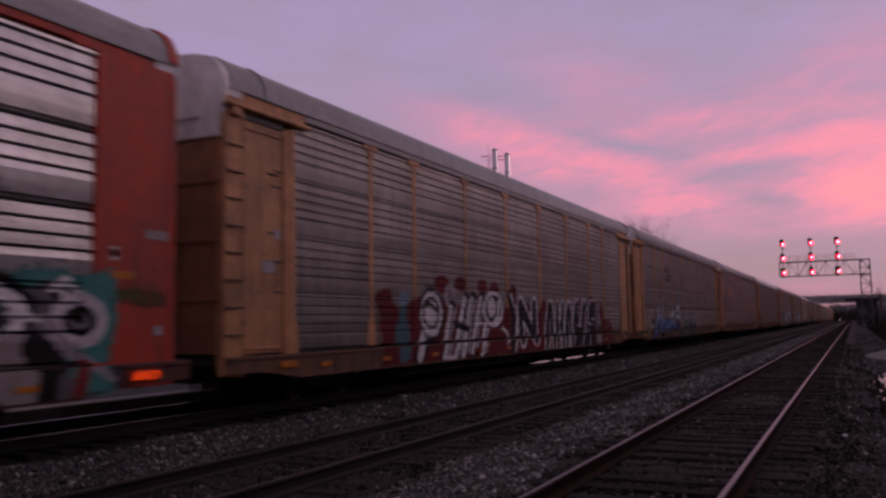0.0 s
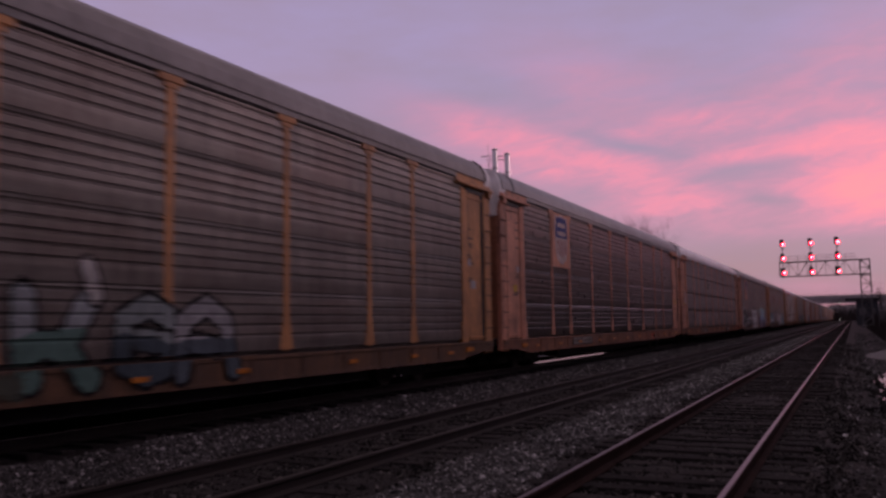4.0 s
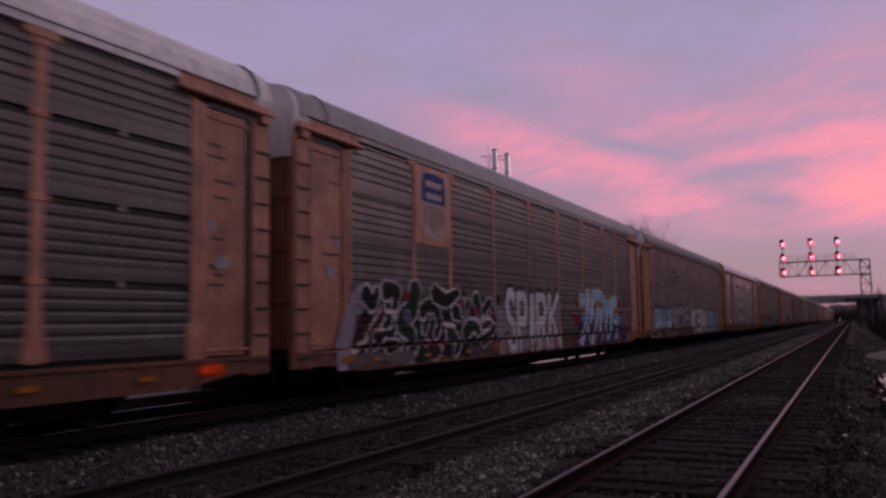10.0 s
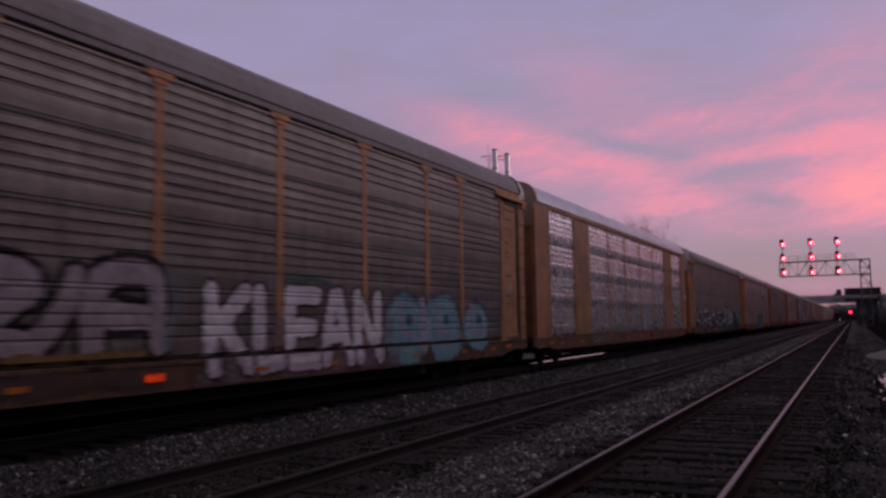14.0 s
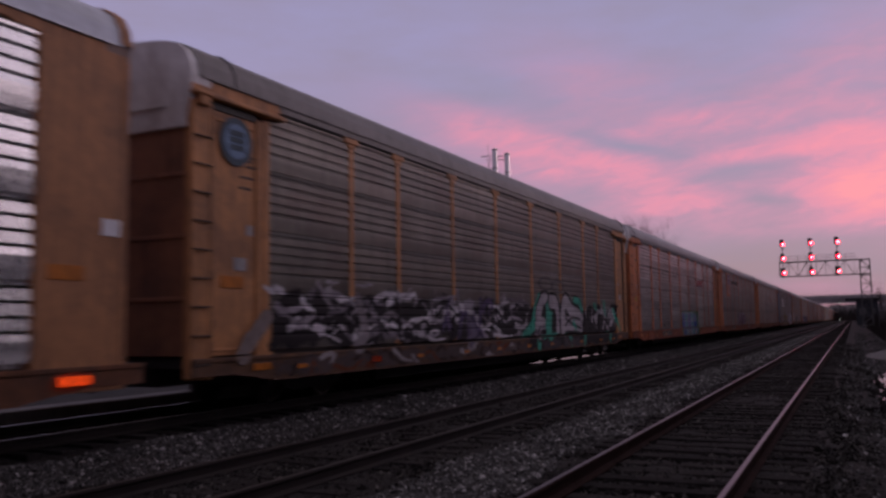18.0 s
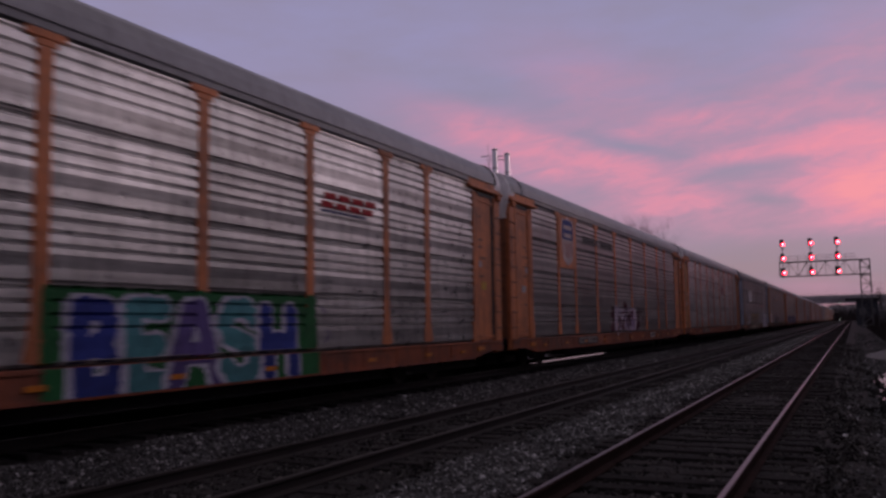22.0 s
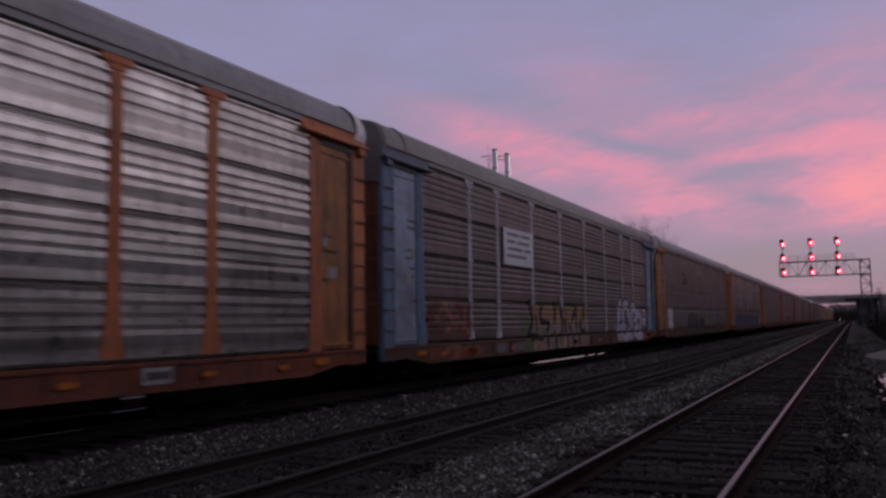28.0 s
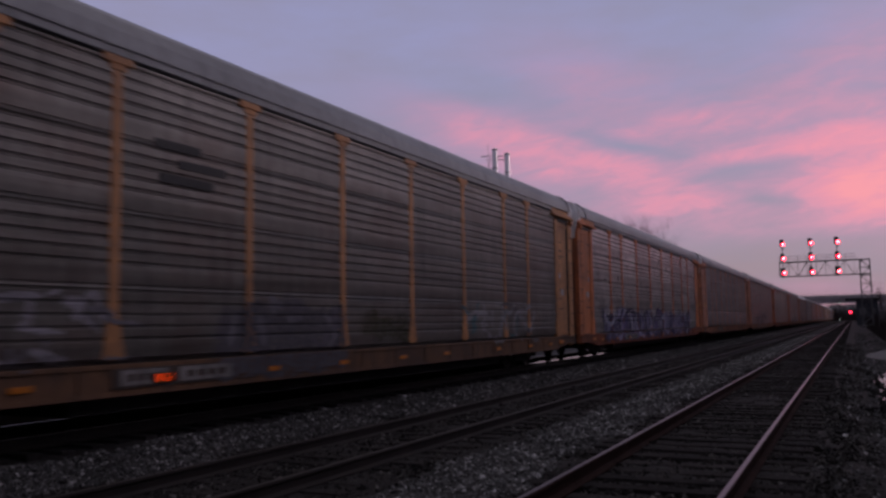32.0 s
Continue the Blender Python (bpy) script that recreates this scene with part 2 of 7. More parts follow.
def add_box(bm, x0, x1, y0, y1, z0, z1, bevel=0.0, mat=0):
    fs = bmesh.ops.create_cube(bm, size=1.0)["verts"]
    for v in fs:
        v.co = Vector((x0 + (v.co.x + 0.5) * (x1 - x0), y0 + (v.co.y + 0.5) * (y1 - y0), z0 + (v.co.z + 0.5) * (z1 - z0)))
    faces = {f for v in fs for f in v.link_faces}
    for f in faces:
        f.material_index = mat
    if bevel:
        edges = list({e for v in fs for e in v.link_edges})
        bmesh.ops.bevel(bm, geom=edges, offset=bevel, segments=1, affect="EDGES", profile=0.5)
    return fs


def add_tube(bm, a, b, r0, r1=None, sides=8, caps=True):
    a, b = Vector(a), Vector(b)
    r1 = r0 if r1 is None else r1
    q = (b - a).to_track_quat("Z", "Y")
    rings = []
    for p, r in ((a, r0), (b, r1)):
        rings.append([bm.verts.new(p + q @ Vector((r * math.cos(2 * math.pi * i / sides), r * math.sin(2 * math.pi * i / sides), 0))) for i in range(sides)])
    for i in range(sides):
        bm.faces.new((rings[0][i], rings[0][(i + 1) % sides], rings[1][(i + 1) % sides], rings[1][i]))
    if caps:
        bm.faces.new(rings[0][::-1])
        bm.faces.new(rings[1])


def prism(bm, outline, y0, y1, mat=0):
    """A closed outline of (x, z), drawn out along y."""
    a = [bm.verts.new((x, y0, z)) for x, z in outline]
    b = [bm.verts.new((x, y1, z)) for x, z in outline]
    k = len(outline)
    made = [bm.faces.new((a[i], a[(i + 1) % k], b[(i + 1) % k], b[i])) for i in range(k)]
    made += [bm.faces.new(a[::-1]), bm.faces.new(b)]
    for f in made:
        f.material_index = mat


def box_mesh(name, dims, *mats, bevel=0.0):
    bm = bmesh.new()
    add_box(bm, *dims, bevel=bevel)
    return finish(bm, name, *mats)


# ---- ground and tracks ----
NEAR, MID, FAR = -1.80, -6.33, -10.95          # track centres
LEVEL = {NEAR: 0.0, MID: -0.17, FAR: 0.0}      # rail heads


def ground_z(x):
    pts = [(-400, -0.9), (-40, -0.7), (-14.5, -0.6), (-12.9, -0.22), (-9.3, -0.22), (-8.8, -0.3), (-7.9, -0.34), (-4.8, -0.36), (-4.2, -0.3), (-3.4, -0.19), (-0.3, -0.19), (0.1, -0.27), (0.5, -0.34), (2.5, -0.36), (6, -0.3), (30, -0.2), (400, 0.4)]
    for (x0, z0), (x1, z1) in zip(pts, pts[1:]):
        if x <= x1:
            return z0 + (z1 - z0) * (x - x0) / (x1 - x0)
    return pts[-1][1]


def build_ground():
    xs = [-2500, -900, -400, -150, -70, -40, -25, -18] + [-14.5 + 0.3 * i for i in range(62)] + [5, 6.5, 9, 13, 18, 30, 60, 150, 400, 1000, 2500]
    ys = [-900, -300, -120, -60, -30, -15, -8, -3] + [0.35 * i for i in range(130)] + [46.5 + 2 * i for i in range(30)] + [110, 125, 145, 170, 200, 240, 300, 370, 450, 600, 800, 1100, 1500, 2200, 3200]
    verts, faces = [], []
    for y in ys:
        for x in xs:
            near = abs(x) < 15 and -3 < y < 110
            z = ground_z(max(-400, min(400, x)))
            if near:
                z += 0.035 * noise.noise((x * 1.3, y * 1.3, 0.3)) + 0.02 * noise.noise((x * 4, y * 4, 2.0))
            verts.append((x, y, z))
    w = len(xs)
    for j in range(len(ys) - 1):
        for i in range(w - 1):
            k = j * w + i
            faces.append((k, k + 1, k + w + 1, k + w))
    me = bpy.data.meshes.new("ground")
    me.from_pydata(verts, [], faces)
    me.materials.append(m_earth)
    me.materials.append(m_bed)
    mid = [0.5 * (a + b) for a, b in zip(xs, xs[1:])]
    me.polygons.foreach_set("material_index", [1 if -14 < mid[k % (w - 1)] < 0.2 else 0 for k in range(len(faces))])
    me.polygons.foreach_set("use_smooth", [True] * len(faces))
    return tagged(new("ground", me), "dark trampled earth and oily ballast under the tracks", "ground", kind="structure")


build_ground()


def stones(name, label, mat, spots, size, seed):
    """Loose stones as one heap of real geometry: squashed octahedra."""
    rng = np.random.default_rng(seed)
    n = len(spots)
    base = np.array([(1, 0, 0), (-1, 0, 0), (0, 1, 0), (0, -1, 0), (0, 0, 1), (0, 0, -1)], float)
    tri = np.array([(0, 2, 4), (2, 1, 4), (1, 3, 4), (3, 0, 4), (2, 0, 5), (1, 2, 5), (3, 1, 5), (0, 3, 5)])
    r = size * rng.lognormal(0, 0.35, (n, 1, 1))
    v = base[None] * r * rng.uniform(0.65, 1.3, (n, 6, 1)) + r * rng.normal(0, 0.22, (n, 6, 3))
    a = rng.uniform(0, 6.28, n)
    t = rng.normal(0, 0.5, n)
    ca, sa, ct, st = np.cos(a), np.sin(a), np.cos(t), np.sin(t)
    x, y, z = v[..., 0].copy(), v[..., 1].copy(), v[..., 2] * 0.75
    y, z = ct[:, None] * y - st[:, None] * z, st[:, None] * y + ct[:, None] * z
    x, y = ca[:, None] * x - sa[:, None] * y, sa[:, None] * x + ca[:, None] * y
    v = np.stack((x, y, z), -1) + spots[:, None, :]
    f = (tri[None] + 6 * np.arange(n)[:, None, None]).reshape(-1, 3)
    me = bpy.data.meshes.new(name)
    me.from_pydata(v.reshape(-1, 3), [], f)
    m = mat.copy()
    nt = Nodes(m.node_tree)
    geo = m.node_tree.nodes.new("ShaderNodeNewGeometry").outputs["Random Per Island"]
    b = m.node_tree.nodes["Principled BSDF"]
    old = b.inputs["Base Color"].links[0].from_socket
    hsv = m.node_tree.nodes.new("ShaderNodeHueSaturation")
    nt.feed(hsv.inputs["Color"], old)
    nt.feed(hsv.inputs["Value"], nt.math("MULTIPLY_ADD", nt.math("POWER", geo, 12.0), 3.2, nt.math("MULTIPLY_ADD", geo, 0.75, 0.27)))
    nt.feed(b.inputs["Base Color"], hsv.outputs[0])
    me.materials.append(m)
    return tagged(new(name, me), label, "gravel", kind="stuff")


def scatter(n, x0, x1, y0, y1, seed, lift=0.0, power=2.0):
    rng = np.random.default_rng(seed)
    y = y0 + (y1 - y0) * rng.random(n) ** power
    x = rng.uniform(x0, x1, n) + 0.12 * np.sin(y * 1.7) + 0.08 * np.sin(y * 4.1 + seed)
    z = np.array([ground_z(a) for a in x]) + lift
    return np.stack((x, y, z), -1)


def bed(n, x0, x1, y0, y1, seed, lift=0.0):
    """Stones along a strip, thinning out with distance, and fewer of them behind the camera."""
    return np.concatenate((scatter(n, x0, x1, y0, y1, seed, lift), scatter(n // 8, x0, x1, -9, y0 + 0.6, seed + 50, lift, 1.0)))


stones("ballast", "pale crushed-stone ballast between the near tracks", m_stone, bed(40000, -4.75, -3.1, 4.5, 95, 1, 0.010), 0.023, 1)
stones("ballast", "pale crushed-stone ballast shoulder beside the train", m_stone_shoulder, bed(34000, -9.35, -7.85, 6, 110, 2, 0.010), 0.025, 2)
stones("ballast", "dirty dark ballast stones among the ties", m_stone_dark, bed(26000, -3.3, 0.3, 5, 60, 3), 0.026, 3)
stones("ballast", "dirty dark ballast stones on the middle track", m_stone_dark, bed(20000, -7.9, -4.7, 6, 70, 4), 0.026, 4)
stones("gravel", "grey gravel and dirt beside the track", m_stone_grey, bed(34000, 0.1, 3.2, 5, 110, 5), 0.020, 5)
stones("gravel", "scattered pale stones beside the track", m_stone, bed(1600, -0.3, 3.0, 5, 45, 6, 0.01), 0.028, 6)


def rail_mesh(head, body):
    half = [(0.024, 0.0), (0.033, -0.005), (0.036, -0.014), (0.036, -0.035), (0.010, -0.05), (0.009, -0.13), (0.07, -0.155), (0.07, -0.17)]
    outline = half + [(-x, z) for x, z in reversed(half)]
    bm = bmesh.new()
    prism(bm, outline, -40, 900)
    for f in bm.faces:
        f.material_index = 1 if f.normal.z > 0.8 or abs(sum(v.co.z for v in f.verts) / len(f.verts) + 0.0175) < 0.02 else 0
    me = finish(bm, "rail", body, head)
    for f in me.polygons:
        zs = [me.vertices[i].co.z for i in f.vertices]
        f.material_index = 1 if min(zs) > -0.036 and max(zs) - min(zs) < 0.001 else 0
    return me


def tie_mesh(seed):
    rng = random.Random(seed)
    bm = bmesh.new()
    add_box(bm, -1.29, 1.29, -0.115, 0.115, -0.17, 0.0, bevel=0.012)
    for v in bm.verts:
        v.co += Vector((rng.uniform(-0.03, 0.03), rng.uniform(-0.008, 0.008), rng.uniform(-0.008, 0.006)))
    return finish(bm, "tie", m_tie)


def build_track(x, label, parts_to, seed):
    rng = random.Random(seed)
    track = tagged(new("track"), label, "track", kind="structure")
    track.location = (x, 0, LEVEL[x])
    rail = rail_mesh({NEAR: m_railhead, MID: m_railhead_dull, FAR: m_railhead_bright}[x], m_rail if x == NEAR else m_rail_oily)
    for side in (-1, 1):
        part("rail", rail, track, (side * 0.7535, 0, 0))
    ties = [tie_mesh(k) for k in range(4)]
    y = -4.0
    far_v, far_f = [], []
    while y < 420:
        at = (rng.uniform(-0.04, 0.04), y, -0.165 + rng.uniform(-0.012, 0.006))
        if y < parts_to:
            ob = part("tie", ties[rng.randrange(4)], track, at)
            ob.rotation_euler = (0, rng.uniform(-0.008, 0.008), rng.uniform(-0.012, 0.012))
        else:
            k = len(far_v)
            for dx in (-1.29, 1.29):
                for dy in (-0.11, 0.11):
                    for dz in (-0.15, 0.0):
                        far_v.append((at[0] + dx, at[1] + dy, at[2] + dz))
            far_f += [(k, k + 1, k + 3, k + 2), (k + 4, k + 6, k + 7, k + 5), (k, k + 4, k + 5, k + 1), (k + 2, k + 3, k + 7, k + 6), (k + 1, k + 5, k + 7, k + 3)]
        y += 0.515 + rng.uniform(-0.02, 0.02)
    me = bpy.data.meshes.new("far_ties")
    me.from_pydata(far_v, [], far_f)
    me.materials.append(m_tie)
    tagged(part("far_ties", me, track), kind="stuff")
    return track


build_track(NEAR, "rusty rails on dark wooden ties of the siding", 110, 11)
build_track(MID, "dull rails on oil-darkened ties of the middle track", 100, 12)
build_track(FAR, "rails worn bright under the passing train", 60, 13)


# ---- the car carriers ----
RAILCAR_PITCH, END, HALF = 29.45, 14.34, 1.6
PLAIN_IN, PLAIN_END = 12.45, 13.95              # the short flat ends of the silver wagons
FRAME_IN, FRAME_OUT, DOOR_OUT = 12.32, 12.69, 13.85
POSTS = (-9.53, -7.49, -4.51, -1.51, 1.51, 4.51, 7.49, 9.53)
Z_SILL0, Z_SILL1, Z_PAN0, Z_PAN1 = 0.52, 0.93, 0.97, 5.32


def ribbed(tiers, ribs, pitch, depth, gap, lean=0.3, soft=False, drop=0.4, face=0.54, back=0.76, ledge=0.06, brow=0.97, crease=0.0):
    """The upright section of a side sheet: rows (z, inset), from the bottom up. gap: the slot between two tiers."""
    rows = []
    tall = (Z_PAN1 - Z_PAN0) / tiers
    for k in range(tiers):
        z = Z_PAN0 + k * tall
        band = tall - ribs * pitch
        if gap or k == 0:
            slot = gap or 0.055
            rows += [(z + 0.001, 0.085), (z + slot, 0.085), (z + slot + 0.008, 0.0)]
        else:
            rows += [(z + 0.001, depth * 0.9), (z + 0.018, depth * 0.9), (z + 0.024, depth * (0.0 if soft else drop))]
        if soft:
            rows += [(z + band * 0.5, 0.0), (z + band * 0.62, 0.0), (z + band * 0.98, depth * 0.35), (z + band, 0.0)]
        elif crease:
            # a wide shallow trough under the ribs: its lower half looks up, its upper half down
            rows += [(z + band * 0.12, 0.0), (z + band * 0.5, crease), (z + band * 0.56, crease), (z + band, 0.0)]
        else:
            # the plain strip under the ribs leans out towards its top
            rows += [(z + band * 0.55, depth * drop * 0.25), (z + band, 0.0)]
        for i in range(ribs):
            b = z + band + i * pitch
            if soft:
                rows += [(b + pitch * 0.40, 0.0), (b + pitch * 0.62, depth), (b + pitch * 0.72, depth), (b + pitch * 0.96, 0.0)]
            else:
                rows += [(b + pitch * face, depth * lean), (b + pitch * (face + ledge), depth), (b + pitch * back, depth), (b + pitch * brow, 0.0)]
    rows.append((Z_PAN1, 0.0))
    return rows


SECTIONS = {"bold": ribbed(4, 4, 0.178, 0.05, 0.0, 0.14, drop=0.07, face=0.46, back=0.70, ledge=0.14, brow=0.86, crease=0.008), "crisp": ribbed(4, 4, 0.190, 0.09, 0.0, 0.16, drop=0.14, face=0.50, back=0.66, ledge=0.10, brow=0.76), "even": ribbed(4, 5, 0.172, 0.028, 0.0, 0.12, drop=0.08, face=0.40, back=0.66, ledge=0.16, brow=0.78), "slotted": ribbed(4, 5, 0.163, 0.017, 0.056, soft=True)}
SECTION_Z = {k: (np.array([r[0] for r in v]), np.array([r[1] for r in v])) for k, v in SECTIONS.items()}
CACHE = {}


def cached(key, make):
    if key not in CACHE:
        CACHE[key] = make()
    return CACHE[key]


def sheet(width, section, mat):
    """A ribbed side sheet: its face looks to +x, its outer face lies at x = 0."""
    def make():
        verts, faces = [], []
        rows = SECTIONS[section]
        for z, inset in rows:
            verts += [(-inset, -width / 2, z), (-inset, width / 2, z)]
        for i in range(len(rows) - 1):
            k = 2 * i
            faces.append((k, k + 1, k + 3, k + 2))
        k = len(verts)
        verts += [(-0.09, -width / 2, Z_PAN0), (-0.09, width / 2, Z_PAN0), (-0.09, -width / 2, Z_PAN1), (-0.09, width / 2, Z_PAN1)]
        faces += [(k + 1, k, k + 2, k + 3), (k, k + 1, 1, 0), (len(rows) * 2 - 2, len(rows) * 2 - 1, k + 3, k + 2)]
        me = bpy.data.meshes.new("side_panel")
        me.from_pydata(verts, [], faces)
        me.materials.append(mat)
        return me
    return cached(("sheet", round(width, 3), section, mat.name), make)


def post_mesh(style, mat, half=0.095):
    def make():
        bm = bmesh.new()
        add_box(bm, -0.03, 0.008, -half, half, Z_SILL1 if style == "plain" else 1.0, Z_PAN1, bevel=0.01)
        if style != "plain":
            # long flared foot and T head
            for s in (-1, 1):
                i, o = s * (half - 0.015), s * (half + 0.11)
                a = [bm.verts.new(p) for p in ((-0.02, i, 1.72), (-0.02, i, 1.03), (-0.02, o, 1.03), (0.006, i, 1.72), (0.006, i, 1.03), (0.006, o, 1.03))]
                for f in ((0, 1, 2), (3, 5, 4), (0, 3, 4, 1), (1, 4, 5, 2), (0, 2, 5, 3)):
                    bm.faces.new([a[i] for i in f])
            add_box(bm, -0.03, 0.026, -half - 0.19, half + 0.19, Z_PAN1 - 0.07, Z_PAN1 + 0.07, bevel=0.012)
            add_box(bm, -0.03, 0.02, -half - 0.06, half + 0.06, Z_PAN1 - 0.17, Z_PAN1 - 0.07, bevel=0.012)
        if style == "clamped":
            for z in (2.06, 3.15, 4.25):
                add_box(bm, -0.03, 0.022, -half - 0.055, half + 0.055, z - 0.05, z + 0.05, bevel=0.01)
        return finish(bm, "post", mat)
    return cached(("post", style, mat.name, half), make)


ROOF = [(1.665, 5.49), (1.665, 5.53), (1.62, 5.74), (1.50, 5.95), (1.30, 6.09), (0.95, 6.17), (0.5, 6.215), (0.0, 6.23)]


def roof_mesh(mat, y0, y1):
    def make():
        prof = ROOF + [(-x, z) for x, z in reversed(ROOF[:-1])]
        verts, faces = [], []
        ys = [y0]
        y = y0
        while y < y1 - 0.01:
            step = min(1.1958, y1 - y)
            ys += [y + step - 0.06, y + step - 0.045, y + step - 0.015, y + step]
            y += step
        for k, y in enumerate(ys):
            seam = 0.005 if (k % 4) in (2, 3) and 0 < k < len(ys) - 1 else 0.0
            for x, z in prof:
                d = Vector((x, 0, z - 4.2)).normalized()
                verts.append((x + d.x * seam, y, z + d.z * seam))
        w = len(prof)
        for j in range(len(ys) - 1):
            for i in range(w - 1):
                k = j * w + i
                faces.append((k, k + 1, k + w + 1, k + w))
        me = bpy.data.meshes.new("roof")
        me.from_pydata(verts, [], faces)
        me.materials.append(mat)
        return me
    return cached(("roof", mat.name, y0, y1), make)


def hoop_mesh(mat):
    def make():
        bm = bmesh.new()
        prof = ROOF + [(-x, z) for x, z in reversed(ROOF[:-1])]
        outer = [(x * 1.012, z + 0.03) for x, z in prof]
        inner = [(x * 0.96, z - 0.05) for x, z in prof]
        rings = []
        for y in (-0.06, 0.06):
            rings.append(([bm.verts.new((x, y, z)) for x, z in outer], [bm.verts.new((x, y, z)) for x, z in inner]))
        for i in range(len(prof) - 1):
            (o0, i0), (o1, i1) = rings
            bm.faces.new((o0[i], o0[i + 1], o1[i + 1], o1[i]))
            bm.faces.new((i0[i], i1[i], i1[i + 1], i0[i + 1]))
            bm.faces.new((o0[i], i0[i], i0[i + 1], o0[i + 1]))
            bm.faces.new((o1[i], o1[i + 1], i1[i + 1], i1[i]))
        return finish(bm, "roof_hoop", mat)
    return cached(("hoop", mat.name), make)


def end_cap_mesh(mat):
    def make():
        bm = bmesh.new()
        prof = [(x * 0.985, z - 0.012) for x, z in ROOF] + [(-x * 0.985, z - 0.012) for x, z in reversed(ROOF[:-1])]
        outline = [(1.5, 4.72)] + prof + [(-1.5, 4.72)]
        prism(bm, outline, -0.30, 0.14)
        add_box(bm, -1.52, 1.52, 0.12, 0.17, 4.66, 4.74)
        add_box(bm, -1.1, 1.1, 0.13, 0.18, 5.02, 5.06)
        return finish(bm, "end_cap", mat)
    return cached(("cap", mat.name), make)


def end_door_mesh(mat):
    """One leaf of the end doors, folded into flat bays."""
    def make():
        bm = bmesh.new()
        front = [(0.02, 0.02), (0.46, 0.02), (0.50, -0.02), (0.54, 0.05), (0.96, 0.05), (1.0, -0.02), (1.04, 0.02), (1.50, 0.02)]
        ring = front + [(1.50, -0.05), (0.02, -0.05)]
        lo = [bm.verts.new((x, y, 1.0)) for x, y in ring]
        hi = [bm.verts.new((x, y, 4.70)) for x, y in ring]
        for i in range(len(ring)):
            j = (i + 1) % len(ring)
            bm.faces.new((lo[i], lo[j], hi[j], hi[i]))
        bm.faces.new(lo[::-1])
        bm.faces.new(hi)
        return finish(bm, "end_door", mat)
    return cached(("enddoor", mat.name), make)


def corner_mesh(mat):
    """The corner of the wagon, a plate that turns round the end."""
    def make():
        bm = bmesh.new()
        add_box(bm, 1.45, 1.615, DOOR_OUT + 0.03, END, 0.62, 5.12, bevel=0.03)
        add_box(bm, 1.46, 1.628, DOOR_OUT - 0.02, DOOR_OUT + 0.07, 0.60, 5.12, bevel=0.02)
        return finish(bm, "corner_post", mat)
    return cached(("corner", mat.name), make)


def rung_mesh(mat):
    def make():
        bm = bmesh.new()
        add_tube(bm, (1.652, DOOR_OUT + 0.06, 0), (1.652, END - 0.03, 0), 0.017, sides=6)
        for y in (DOOR_OUT + 0.07, END - 0.04):
            add_tube(bm, (1.60, y, 0), (1.652, y, 0), 0.011, sides=5)
        return finish(bm, "rung", mat)
    return cached(("rung", mat.name), make)


def door_mesh(mat):
    def make():
        bm = bmesh.new()
        add_box(bm, 1.50, 1.575, FRAME_OUT, DOOR_OUT, 0.98, 5.05, bevel=0.01)
        return finish(bm, "door", mat)
    return cached(("door", mat.name), make)


def door_shade_mesh(sy):
    """Hinges, and black strips that stand in for the shaded gaps round a door."""
    def make():
        bm = bmesh.new()
        wide = 0.075 if sy > 0 else 0.025
        y = sy * (DOOR_OUT - 0.005 - wide)
        add_box(bm, 1.54, 1.594, y - wide, y + wide, 1.0, 5.08)
        # black strip painted in for the shade under the door header
        y0, y1 = sorted((sy * (FRAME_OUT + 0.004), sy * (DOOR_OUT - 0.004)))
        add_box(bm, 1.52, 1.598, y0, y1, 5.055, 5.18)
        for z in (1.5, 2.3, 3.1, 3.9, 4.7):
            add_box(bm, 1.54, 1.612, y - 0.04, y + 0.04, z - 0.07, z + 0.07, bevel=0.01)
        return finish(bm, "door_seam", m_black)
    return cached(("seam", sy), make)


def frame_mesh(mat):
    def make():
        bm = bmesh.new()
        add_box(bm, 1.52, 1.622, FRAME_IN, FRAME_IN + 0.2, 0.93, 5.14, bevel=0.02)
        add_box(bm, 1.52, 1.612, FRAME_IN + 0.2, FRAME_OUT, 0.93, 5.10, bevel=0.015)
        add_box(bm, 1.52, 1.628, FRAME_IN - 0.08, FRAME_IN + 0.26, 0.93, 1.5, bevel=0.02)
        return finish(bm, "door_frame", mat)
    return cached(("frame", mat.name), make)


def header_mesh(mat):
    def make():
        bm = bmesh.new()
        add_box(bm, 1.50, 1.73, FRAME_IN - 0.35, END + 0.02, 5.19, 5.27, bevel=0.02)
        add_box(bm, 1.50, 1.62, FRAME_IN - 0.3, END, 5.29, 5.49)
        add_box(bm, 1.58, 1.72, DOOR_OUT + 0.14, END - 0.1, 5.03, 5.19, bevel=0.02)
        return finish(bm, "door_header", mat)
    return cached(("header", mat.name), make)


